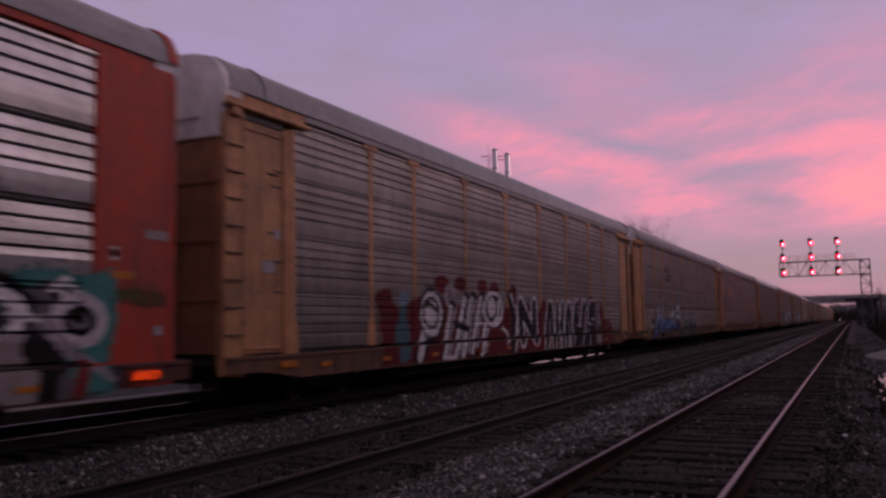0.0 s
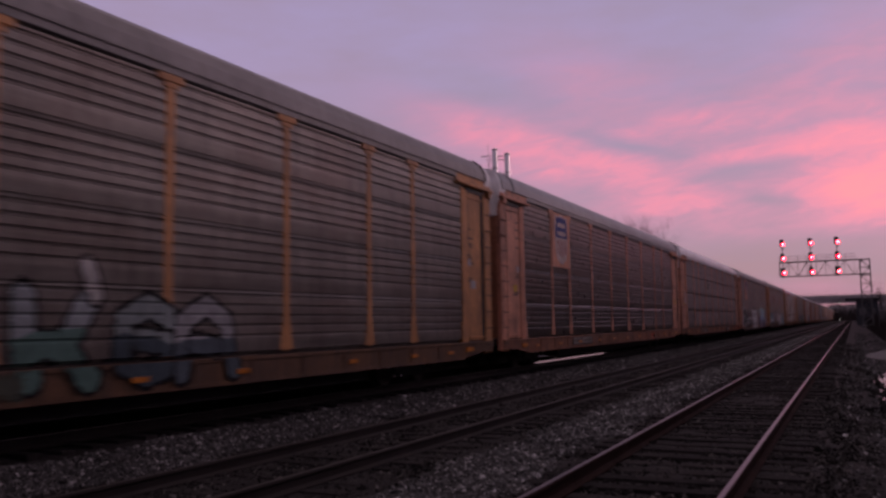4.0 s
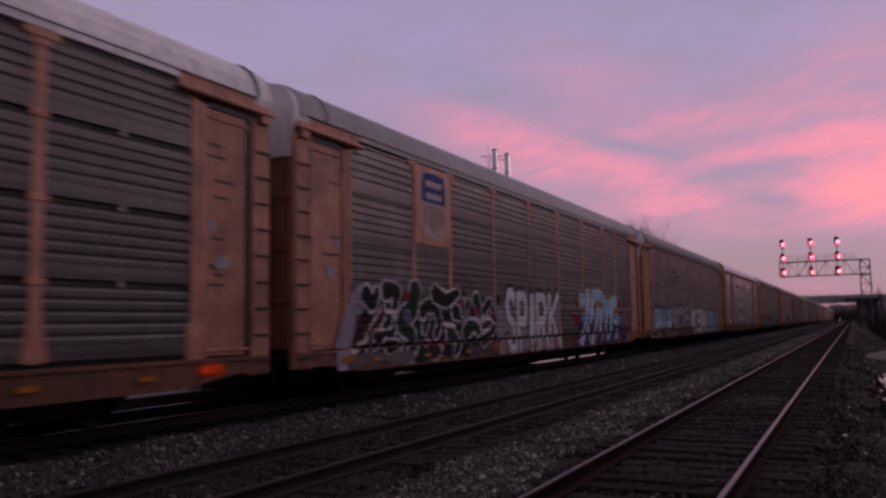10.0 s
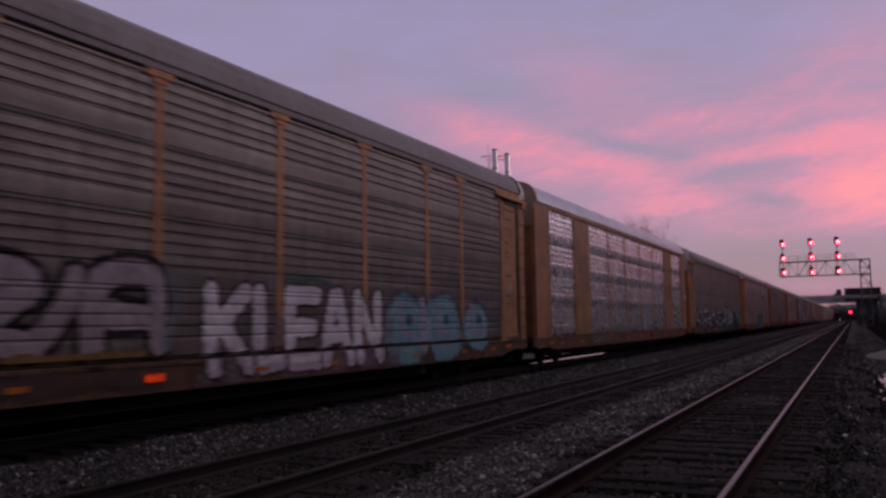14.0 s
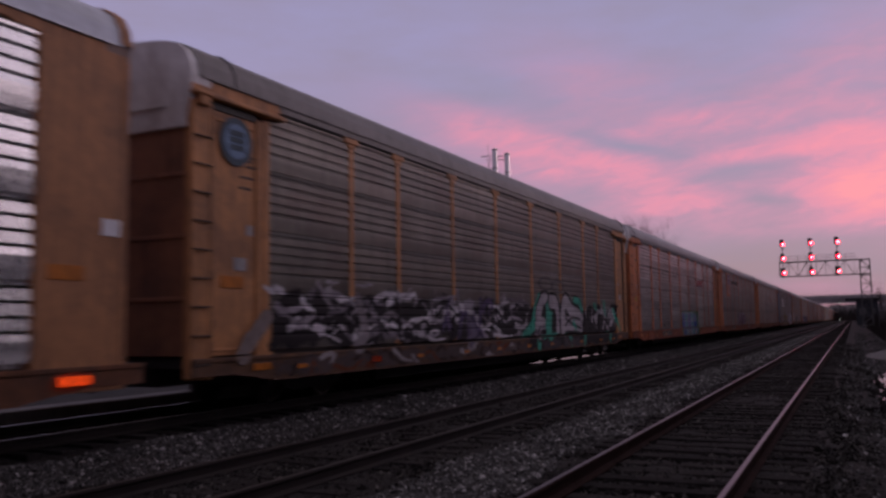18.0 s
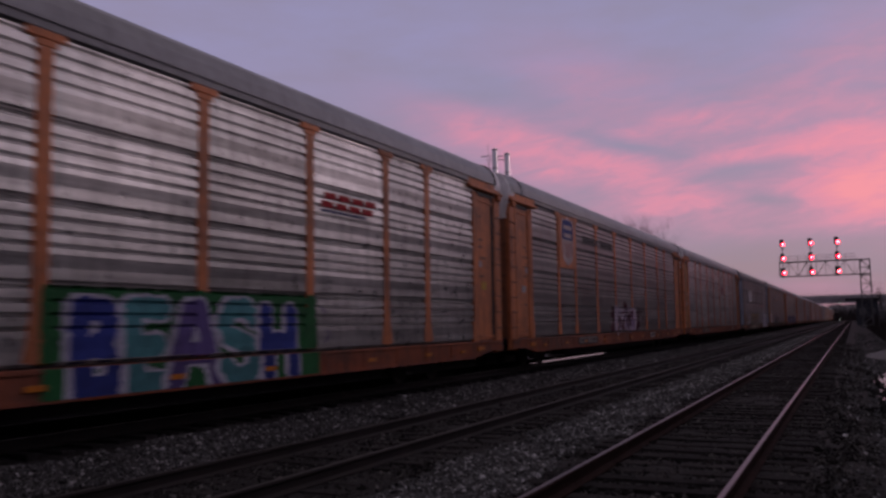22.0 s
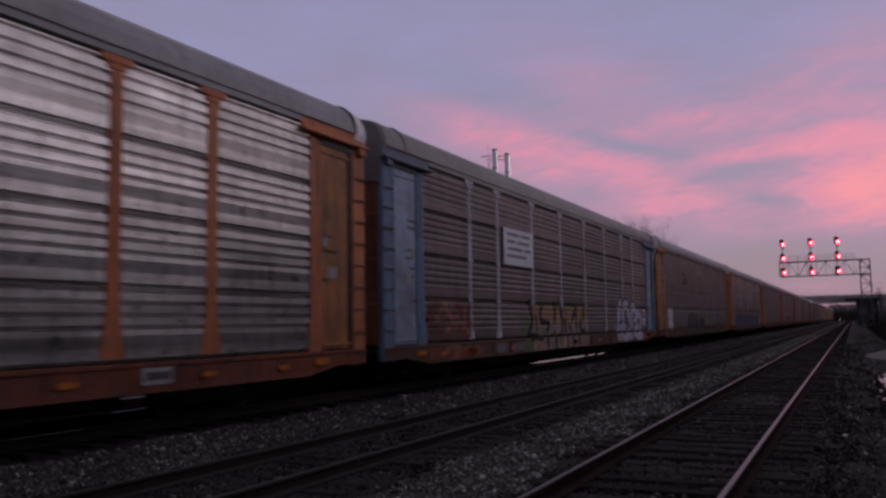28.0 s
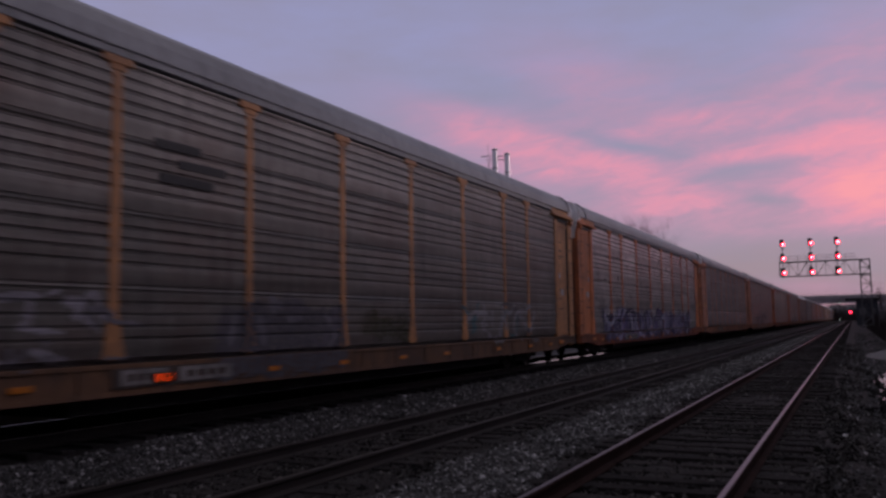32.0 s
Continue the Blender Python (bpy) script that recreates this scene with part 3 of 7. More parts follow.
def sill_mesh(mat):
    def make():
        bm = bmesh.new()
        low = [(-14.3, 0.66), (-13.3, 0.66), (-12.3, Z_SILL0), (12.3, Z_SILL0), (13.3, 0.66), (14.3, 0.66)]
        for x0, x1, ztop, zoff in ((1.56, 1.64, Z_SILL1, 0.0), (1.56, 1.665, Z_SILL1 + 0.02, None)):
            if zoff is None:
                add_box(bm, x0, x1, -14.3, 14.3, Z_SILL1 - 0.05, ztop, bevel=0.008)
                continue
            a = [bm.verts.new((x0, y, z)) for y, z in low] + [bm.verts.new((x0, y, ztop)) for y, z in reversed(low)]
            b = [bm.verts.new((x1, v.co.y, v.co.z)) for v in a]
            k = len(a)
            bm.faces.new(a)
            bm.faces.new(b[::-1])
            for i in range(k):
                bm.faces.new((a[i], b[i], b[(i + 1) % k], a[(i + 1) % k]))
        add_box(bm, 1.50, 1.66, -12.3, 12.3, Z_SILL0 - 0.02, Z_SILL0 + 0.04)
        for y in [-11 + 1.45 * i for i in range(16)]:
            add_box(bm, 1.63, 1.655, y - 0.03, y + 0.03, Z_SILL0 + 0.03, Z_SILL1 - 0.04)
        return finish(bm, "side_sill", mat)
    return cached(("sill", mat.name), make)


def plate_mesh(mat):
    return cached(("plate", mat.name), lambda: box_mesh("top_rail", (1.50, 1.635, -FRAME_IN + 0.3, FRAME_IN - 0.3, 5.365, 5.495), mat, bevel=0.01))


def deck_mesh():
    def make():
        bm = bmesh.new()
        add_box(bm, -1.5, 1.5, -14.25, 14.25, 0.80, 0.96)
        add_box(bm, -0.35, 0.35, -13.7, 13.7, 0.45, 0.80)
        # box added between the trucks, sized to hide the puddle behind from the camera
        add_box(bm, -1.2, 1.2, -7.9, 7.9, 0.235, 0.56)
        for y in (-7.5, -4.5, -1.5, 1.5, 4.5, 7.5):
            add_box(bm, -1.5, 1.5, y - 0.08, y + 0.08, 0.55, 0.80)
        return finish(bm, "deck", m_steel)
    return cached("deck", make)


def inner_deck_mesh():
    return cached("inner", lambda: box_mesh("upper_deck", (-1.48, 1.48, -13.6, 13.6, 2.62, 2.70), m_steel))


def coupler_mesh():
    def make():
        bm = bmesh.new()
        add_box(bm, -0.09, 0.09, 13.6, 14.62, 0.78, 0.95, bevel=0.02)
        add_box(bm, -0.15, 0.16, 14.5, 14.74, 0.72, 1.02, bevel=0.05)
        add_tube(bm, (0.3, 14.0, 0.75), (0.2, 14.7, 0.45), 0.025, sides=6)
        return finish(bm, "coupler", m_steel)
    return cached("coupler", make)


def truck_mesh():
    def make():
        bm = bmesh.new()
        for s in (-1, 1):
            x0, x1 = (0.92, 1.06) if s > 0 else (-1.06, -0.92)
            pts = [(-1.25, 0.55), (-1.05, 0.62), (-0.45, 0.72), (0.45, 0.72), (1.05, 0.62), (1.25, 0.55), (1.25, 0.36), (0.95, 0.34), (0.45, 0.22), (-0.45, 0.22), (-0.95, 0.34), (-1.25, 0.36)]
            a = [bm.verts.new((x0, y, z)) for y, z in pts]
            b = [bm.verts.new((x1, y, z)) for y, z in pts]
            bm.faces.new(a)
            bm.faces.new(b[::-1])
            for i in range(len(pts)):
                bm.faces.new((a[i], b[i], b[(i + 1) % len(pts)], a[(i + 1) % len(pts)]))
            for y in (-0.2, 0.0, 0.2):
                add_tube(bm, (s * 1.0, y, 0.30), (s * 1.0, y, 0.62), 0.075, sides=8)
            for y in (-0.89, 0.89):
                add_tube(bm, (s * 1.06, y, 0.42), (s * 1.16, y, 0.42), 0.10, sides=10)
        add_box(bm, -1.1, 1.1, -0.2, 0.2, 0.45, 0.78, bevel=0.03)
        return finish(bm, "truck", m_truck)
    return cached("truck", make)


def wheelset_mesh():
    def make():
        bm = bmesh.new()
        add_tube(bm, (-0.95, 0, 0), (0.95, 0, 0), 0.075, sides=10)
        for s in (-1, 1):
            def ring(x, r):
                return [bm.verts.new((s * x, r * math.cos(2 * math.pi * i / 20), r * math.sin(2 * math.pi * i / 20))) for i in range(20)]
            prof = [(0.70, 0.10), (0.72, 0.30), (0.685, 0.35), (0.685, 0.445), (0.72, 0.425), (0.82, 0.415), (0.82, 0.35), (0.78, 0.30), (0.80, 0.10)]
            rings = [ring(*p) for p in prof]
            for a, b in zip(rings, rings[1:]):
                for i in range(20):
                    bm.faces.new((a[i], a[(i + 1) % 20], b[(i + 1) % 20], b[i]))
            for k in range(4):
                q = math.pi / 2 * k
                add_box(bm, s * 0.785 - 0.015, s * 0.785 + 0.015, 0.2 * math.cos(q) - 0.03, 0.2 * math.cos(q) + 0.03, 0.2 * math.sin(q) - 0.03, 0.2 * math.sin(q) + 0.03)
        return finish(bm, "wheelset", m_wheel)
    return cached("wheelset", make)


def surface(section, y, z, posts):
    """How far the outer skin stands out from the wagon's middle at (y, z), for paint on it."""
    zz, ins = SECTION_Z[section]
    x = HALF - np.interp(z, zz, ins)
    if posts:
        for p in POSTS:
            w = (0.14 if section == "bold" else 0.105) + 0.11 * np.clip((1.72 - z) / 0.69, 0, 1)
            x = np.where((np.abs(y - p) < w) & (z > 0.985), 1.61, x)
    x = np.where(np.abs(y) > FRAME_IN - 0.10, 1.63, x)
    return np.where(z < 0.96, 1.667, x) + 0.006


PAINTS = {}


def paint(rgb):
    key = tuple(rgb)
    if key not in PAINTS:
        PAINTS[key] = plain("spray_paint", srgb(*rgb), 0.72, grain=6.0, vary=0.32, streaks=0.22, stain=(0.05, 0.042, 0.04), bump=0.04, spec=0.25)
    return PAINTS[key]


def seg_dist(Y, Z, pts):
    d = np.full(Y.shape, 1e9)
    for (y0, z0), (y1, z1) in zip(pts, pts[1:]):
        vy, vz = y1 - y0, z1 - z0
        t = np.clip(((Y - y0) * vy + (Z - z0) * vz) / (vy * vy + vz * vz + 1e-9), 0, 1)
        d = np.minimum(d, np.hypot(Y - y0 - t * vy, Z - z0 - t * vz))
    return d


LETTERS = {
    "S": [[(1, 0.85), (0.7, 1), (0.25, 1), (0.05, 0.8), (0.2, 0.58), (0.8, 0.45), (0.95, 0.2), (0.75, 0), (0.25, 0), (0, 0.15)]],
    "P": [[(0.1, 0), (0.1, 1), (0.75, 1), (0.95, 0.78), (0.75, 0.5), (0.1, 0.5)]],
    "A": [[(0, 0), (0.4, 1), (0.6, 1), (1, 0)], [(0.2, 0.38), (0.8, 0.38)]],
    "R": [[(0.1, 0), (0.1, 1), (0.75, 1), (0.95, 0.78), (0.75, 0.52), (0.1, 0.5)], [(0.45, 0.5), (0.95, 0)]],
    "K": [[(0.1, 0), (0.1, 1)], [(0.95, 1), (0.12, 0.45)], [(0.35, 0.6), (1, 0)]],
    "B": [[(0.1, 0), (0.1, 1), (0.75, 1), (0.9, 0.78), (0.7, 0.53), (0.1, 0.52)], [(0.7, 0.53), (0.97, 0.27), (0.78, 0), (0.1, 0)]],
    "E": [[(0.95, 1), (0.1, 1), (0.1, 0), (0.95, 0)], [(0.1, 0.5), (0.8, 0.5)]],
    "C": [[(0.95, 0.85), (0.7, 1), (0.3, 1), (0.05, 0.7), (0.05, 0.3), (0.3, 0), (0.7, 0), (0.95, 0.15)]],
    "M": [[(0.0, 0), (0.12, 1), (0.5, 0.4), (0.88, 1), (1, 0)]],
    "N": [[(0.1, 0), (0.1, 1), (0.9, 0), (0.9, 1)]],
    "O": [[(0.3, 0), (0.05, 0.3), (0.05, 0.7), (0.3, 1), (0.7, 1), (0.95, 0.7), (0.95, 0.3), (0.7, 0), (0.3, 0)]],
    "U": [[(0.08, 1), (0.08, 0.3), (0.3, 0), (0.7, 0), (0.92, 0.3), (0.92, 1)]],
    "L": [[(0.15, 1), (0.12, 0), (0.95, 0.05)]],
    "D": [[(0.1, 0), (0.1, 1), (0.6, 0.95), (0.95, 0.65), (0.9, 0.25), (0.6, 0), (0.1, 0)]],
    "T": [[(0, 0.95), (1, 1)], [(0.5, 0.95), (0.5, 0)]],
    "H": [[(0.1, 0), (0.1, 1)], [(0.9, 0), (0.9, 1)], [(0.1, 0.5), (0.9, 0.5)]],
}


ARCH = [[(0, 0), (0.08, 0.75), (0.5, 1), (0.92, 0.75), (1, 0)], [(0.3, 0.42), (0.7, 0.36)]]
HOOK = [[(1, 0.8), (0.6, 1), (0.15, 0.8), (0.08, 0.2), (0.5, 0), (1, 0.15)], [(0.45, 0.5), (0.95, 0.45)]]
FORK = [[(0.1, 1), (0.15, 0.05)], [(0.12, 0.45), (0.6, 0.4), (0.95, 1)], [(0.6, 0.4), (0.9, 0)]]


def curve(pts, n=5):
    """A smooth line through a few points."""
    if len(pts) < 3:
        return list(pts)
    p = [pts[0]] + list(pts) + [pts[-1]]
    out = []
    for i in range(1, len(p) - 2):
        a, b, c, d = p[i - 1], p[i], p[i + 1], p[i + 2]
        for j in range(n):
            t = j / n
            out.append(tuple(0.5 * (2 * b[m] + (c[m] - a[m]) * t + (2 * a[m] - 5 * b[m] + 4 * c[m] - d[m]) * t * t + (3 * b[m] - a[m] - 3 * c[m] + d[m]) * t ** 3) for m in (0, 1)))
    return out + [tuple(pts[-1])]


class Mural:
    """Layers of spray paint on the side of one wagon, laid over ribs, posts and sill in small flakes that follow the skin."""

    def __init__(self, k, y0, y1, z0=0.54, z1=2.7, seed=1, lift=0.0):
        self.k, self.lift, self.rng = k, lift, random.Random(seed)
        self.section, self.posts = TRAIN[k]["section"], TRAIN[k]["post"] is not None
        self.ys = np.linspace(y0, y1, int((y1 - y0) / 0.031) + 2)
        zz = SECTION_Z[self.section][0]
        zs = set(np.round(np.arange(z0, z1, 0.034), 3)) | {round(float(z), 3) for z in zz if z0 < z < z1 and z > 1.0} | {0.945, 0.985}
        self.zs = np.array(sorted(zs))
        self.Y, self.Z = np.meshgrid((self.ys[1:] + self.ys[:-1]) / 2, (self.zs[1:] + self.zs[:-1]) / 2)
        noisy = np.random.RandomState(seed)
        self.grit = noisy.rand(*self.Y.shape)
        f = noisy.uniform(0, 6.28, 8)
        Y, Z = self.Y, self.Z
        self.wob = 0.007 * np.sin(Y * 11 + Z * 6 + f[0]) + 0.006 * np.sin(Y * 23 - Z * 17 + f[1]) + 0.006 * np.sin(Z * 29 + Y * 5 + f[2]) + 0.022 * (self.grit - 0.5)
        self.big = 0.5 * np.sin(Y * 2.1 + f[3]) * np.sin(Z * 3.3 + f[4]) + 0.3 * np.sin(Y * 4.7 + Z * 2.0 + f[5]) + 0.2 * np.sin(Y * 9.1 - Z * 7 + f[6])
        self.ids = np.zeros(self.Y.shape, int)
        self.mats = []

    def lay(self, mask, rgb):
        self.mats.append(paint(rgb))
        self.ids[mask] = len(self.mats)

    def dist(self, pts, w, w2):
        """Below nought inside a stroke that tapers from one half width to the other."""
        pts = curve(pts)
        total = sum(math.dist(a, b) for a, b in zip(pts, pts[1:])) + 1e-9
        best, gone = np.full(self.Y.shape, 1e9), 0.0
        for (y0, z0), (y1, z1) in zip(pts, pts[1:]):
            vy, vz = y1 - y0, z1 - z0
            size = math.hypot(vy, vz)
            t = np.clip(((self.Y - y0) * vy + (self.Z - z0) * vz) / (size * size + 1e-9), 0, 1)
            best = np.minimum(best, np.hypot(self.Y - y0 - t * vy, self.Z - z0 - t * vz) - (w + (w2 - w) * (gone + t * size) / total))
            gone += size
        return best + self.wob

    def line(self, rgb, w, *pts, to=None, rim=None, edge=0.05):
        d = self.dist(pts, w, w if to is None else to)
        if rim:
            self.lay(d < edge, rim)
        self.lay(d < 0, rgb)

    def limbs(self, strokes, w, layers):
        """Several strokes as one body; layers: (grown by, colour, lowest, highest)."""
        d = np.full(self.Y.shape, 1e9)
        for s in strokes:
            d = np.minimum(d, self.dist(s, w, w * 0.75))
        for grow, rgb, lo, hi in layers:
            cut = self.Z + 0.10 * self.big
            self.lay((d < grow) & (cut > lo) & (cut < hi), rgb)

    def blob(self, rgb, y, z, ry, rz, tilt=0.0, dens=2.0, soft=0.12):
        c, s = math.cos(tilt), math.sin(tilt)
        dy, dz = self.Y - y, self.Z - z
        r = np.hypot((dy * c + dz * s) / ry, (dz * c - dy * s) / rz) + self.wob * 3 + 0.10 * self.big
        self.lay((r < 1.0 + soft * (self.grit - 0.5) * 2) & (self.grit < dens), rgb)

    def ring(self, rgb, y, z, ry, rz, w):
        r = np.hypot((self.Y - y) / ry, (self.Z - z) / rz) + self.wob * 2
        self.lay(np.abs(r - 1.0) < w / min(ry, rz), rgb)

    def cloud(self, rgb, y0, y1, z0, z1, ragged=0.25, dens=2.0):
        deep = np.minimum(np.minimum(self.Y - y0, y1 - self.Y), np.minimum(self.Z - z0, z1 - self.Z)) + ragged * self.big + self.wob
        self.lay((deep > 0.14 * self.grit) & (self.grit < dens), rgb)

    def slab(self, rgb, y0, y1, z0, z1):
        self.lay((self.Y + self.wob > y0) & (self.Y + self.wob < y1) & (self.Z + self.wob > z0) & (self.Z + self.wob < z1), rgb)

    def letter(self, form, y0, y1, z0, z1, w, fill, line=None, edge=0.06, lean=0.0, low=None, split=1.3, light=None, cast=None, cast_by=(-0.09, -0.02)):
        """One letter of thick strokes in a box, with outline, lower colour, highlights and a cast edge."""
        def put(dy=0.0, dz=0.0):
            d = np.full(self.Y.shape, 1e9)
            for s in form:
                pts = [(y0 + w + (y1 - y0 - 2 * w) * x + lean * (q - 0.5) + dy, z0 + w + (z1 - z0 - 2 * w) * q + dz) for x, q in s]
                d = np.minimum(d, seg_dist(self.Y, self.Z, pts))
            return d + self.wob
        if cast:
            self.lay(put(*cast_by) < w + edge, cast)
        d = put()
        if line:
            self.lay(d < w + edge, line)
        self.lay(d < w, fill)
        if low:
            self.lay((d < w) & (self.Z + 0.12 * self.big < split), low)
        if light:
            self.lay(put(-0.03, 0.04) < w * 0.32, light)

    def scribble(self, cols, y0, y1, z0, z1, n, w, reach=0.7, flat=0.35):
        """Quick hooked strokes that spell nothing."""
        rng = self.rng
        for i in range(n):
            y = y0 + (y1 - y0) * (i + rng.random()) / n
            z = rng.uniform(z0, z1)
            a = [(y, z)]
            for _ in range(rng.choice((2, 3))):
                y, z = y + rng.uniform(-0.4, 1.0) * reach, min(z1, max(z0, z + rng.uniform(-1, 1) * reach * flat * 2))
                a.append((y, z))
            self.line(rng.choice(cols), w * rng.uniform(0.6, 1.3), *a, to=w * 0.4)

    def done(self, label):
        # bare along the slot between sheet and sill
        keep = (self.ids > 0) & ~((self.Z > 0.945) & (self.Z < 0.985))
        jj, ii = np.nonzero(keep)
        GY, GZ = np.meshgrid(self.ys, self.zs)
        GX = surface(self.section, GY, GZ, self.posts) + self.lift
        n = len(self.ys)
        quads = np.stack((jj * n + ii, jj * n + ii + 1, (jj + 1) * n + ii + 1, (jj + 1) * n + ii), -1)
        used, inv = np.unique(quads, return_inverse=True)
        me = bpy.data.meshes.new("graffiti")
        me.from_pydata(np.stack((GX.ravel(), GY.ravel(), GZ.ravel()), -1)[used], [], inv.reshape(-1, 4))
        names, slot = [], []
        for m in self.mats:
            if m not in names:
                names.append(m)
                me.materials.append(m)
            slot.append(names.index(m))
        me.polygons.foreach_set("material_index", np.array(slot)[self.ids[keep] - 1])
        return part("graffiti", me, cars[self.k], label=label)


def small_plate(railcar, name, mat, y0, y1, z0, z1, x=1.735, label=""):
    key = ("small", name, mat.name, round(y1 - y0, 3), round(z1 - z0, 3))
    me = cached(key, lambda: box_mesh(name, (-0.012, 0.0, -(y1 - y0) / 2, (y1 - y0) / 2, -(z1 - z0) / 2, (z1 - z0) / 2), mat, bevel=0.003))
    return part(name, me, railcar, (x, (y0 + y1) / 2, (z0 + z1) / 2), label)


def shield_sign(railcar, y, z, size, board):
    """A painted board with a plain two-coloured shield, and bars for its letters."""
    wide = 2.03
    small_plate(railcar, "sign_board", board, y - wide / 2, y + wide / 2, z - size * 0.76, 5.33, 1.635)
    m_white, m_blue, m_strip = paint((204, 184, 180)), paint((62, 70, 126)), paint((176, 120, 112))
    outline = [(-0.42, 0.62), (-0.25, 0.55), (0, 0.66), (0.25, 0.55), (0.42, 0.62), (0.5, 0.35), (0.46, -0.3), (0.34, -0.55), (0, -0.68), (-0.34, -0.55), (-0.46, -0.3), (-0.5, 0.35)]
    def flat(name, pts, mat, x):
        bm = bmesh.new()
        a = [bm.verts.new((x - 0.004, y + p * size * 1.08, z + q * size)) for p, q in pts]
        b = [bm.verts.new((x, v.co.y, v.co.z)) for v in a]
        bm.faces.new(b)
        for i in range(len(a)):
            bm.faces.new((a[i], a[(i + 1) % len(a)], b[(i + 1) % len(a)], b[i]))
        return part(name, finish(bm, name, mat), railcar)
    flat("shield", outline, m_white, 1.642)
    flat("shield_top", [(-0.38, 0.54), (0, 0.58), (0.38, 0.54), (0.44, 0.32), (0.45, 0.02), (-0.45, 0.02), (-0.44, 0.32)], m_blue, 1.648)
    for q in (0.36, 0.14):
        flat("letter_bar", [(-0.3, q - 0.055), (0.3, q - 0.055), (0.3, q + 0.055), (-0.3, q + 0.055)], m_white, 1.654)
    for k in range(5):
        p = -0.32 + k * 0.16
        flat("stripe", [(p - 0.035, -0.5 + abs(p) * 0.3), (p + 0.035, -0.5 + abs(p) * 0.3), (p + 0.035, -0.04), (p - 0.035, -0.04)], m_strip, 1.648)


def round_sign(railcar, y, z, r, rgb, inner):
    def disc(name, rad, x, mat):
        bm = bmesh.new()
        add_tube(bm, (x - 0.01, y, z), (x, y, z), rad, sides=28)
        part(name, finish(bm, name, mat), railcar)
    disc("round_sign", r, 1.62, paint(rgb))
    disc("sign_field", r * 0.72, 1.626, paint(inner))
    for q in (-0.25, 0.05, 0.33):
        small_plate(railcar, "letter_bar", paint(rgb), y - r * 0.45, y + r * 0.45, z + r * q - 0.05, z + r * q + 0.05, 1.634)


def build_railcar(look_of, lit=()):
    """One enclosed car carrier; its front end lies at -y, its rail heads at z = 0."""
    s = look_of
    trim, panel, roof, door, cap = s["trim"], s["panel"], s["roof"], s["door"], s["cap"]
    section, post = s["section"], s["post"]
    railcar = tagged(new("car_carrier"), s["label"], "rail car", "cars of the train")
    part("deck", deck_mesh(), railcar)
    part("upper_deck", inner_deck_mesh(), railcar)
    flush = post == "plain"
    end_at, panel_to = (PLAIN_END, PLAIN_IN) if flush else (END, FRAME_IN)
    part("roof", roof_mesh(roof, -13.78 if flush else -14.22, 13.78 if flush else 13.96), railcar)
    edges = (-panel_to,) + POSTS + (panel_to,)
    for side in (0, math.pi):
        def on(name, me, at=(0, 0, 0), label=""):
            ob = part(name, me, railcar, at, label)
            ob.rotation_euler = (0, 0, side)
            return ob
        sx = 1 if side == 0 else -1
        on("side_sill", sill_mesh(s["sill"]))
        on("top_rail", plate_mesh(s["top_rail"]))
        for a, b in zip(edges, edges[1:]):
            wide = s["solid"] is not None and (a, b) in ((-9.53, -7.49), (7.49, 9.53))
            if wide:
                me = cached(("solid", trim.name), lambda: box_mesh("solid_panel", (-0.06, 0.03, -1.02, 1.02, Z_PAN0, Z_PAN1), s["solid"], bevel=0.01))
                on("solid_panel", me, (sx * HALF, sx * (a + b) / 2, 0))
            else:
                on("side_panel", sheet(b - a, section, panel), (sx * HALF, sx * (a + b) / 2, 0))
        for y in POSTS:
            on("post", post_mesh(post, s["post_mat"], 0.085 if flush else 0.13 if section == "bold" else 0.095), (sx * HALF, sx * y, 0))
    if section == "slotted" and roof is R_WHITE:
        for a, b in zip(edges, edges[1:]):
            for z in (2.075, 3.165, 4.255):
                small_plate(railcar, "bracket", m_plate_white, (a + b) / 2 - 0.05, (a + b) / 2 + 0.05, z - 0.05, z + 0.05, 1.612)
    for end in (0, math.pi):
        def on_end(name, me, label=""):
            ob = part(name, me, railcar, label=label)
            ob.rotation_euler = (0, 0, end)
            return ob
        cap_ob = part("end_cap", end_cap_mesh(cap), railcar, (0, (end_at - 0.12) * (1 if end == 0 else -1), 0))
        cap_ob.rotation_euler = (0, 0, end)
        if post == "plain":
            part("roof_hoop", hoop_mesh(trim), railcar, (0, (end_at - 0.1) * (1 if end == 0 else -1), 0)).scale.y = 1.6
        elif end == 0:
            part("roof_hoop", hoop_mesh(m_black), railcar, (0, END - 0.42, 0)).scale.y = 0.6
        else:
            part("roof_hoop", hoop_mesh(roof), railcar, (0, -END + 1.05, 0)).scale.y = 0.4
        for leaf in (0, 1):
            ob = part("end_door", end_door_mesh(s["end_mat"]), railcar, (0, (end_at - 0.06) * (1 if end == 0 else -1), 0))
            ob.rotation_euler = (0, 0, math.pi * leaf)
        for z in (1.9, 2.9, 3.9):
            bar = cached(("endbar", s["end_mat"].name), lambda: box_mesh("lock_bar", (-1.5, 1.5, -0.075, 0.075, -0.035, 0.035), s["end_mat"], bevel=0.008))
            part("lock_bar", bar, railcar, (0, (end_at - 0.06) * (1 if end == 0 else -1), z))
        on_end("coupler", coupler_mesh())
        truck = part("truck", truck_mesh(), railcar, (0, 10.35 * (1 if end == 0 else -1), 0))
        for k in (-1, 1):
            wheels.append((part("wheelset", wheelset_mesh(), truck, (0, 0.89 * k, 0.42)), k))
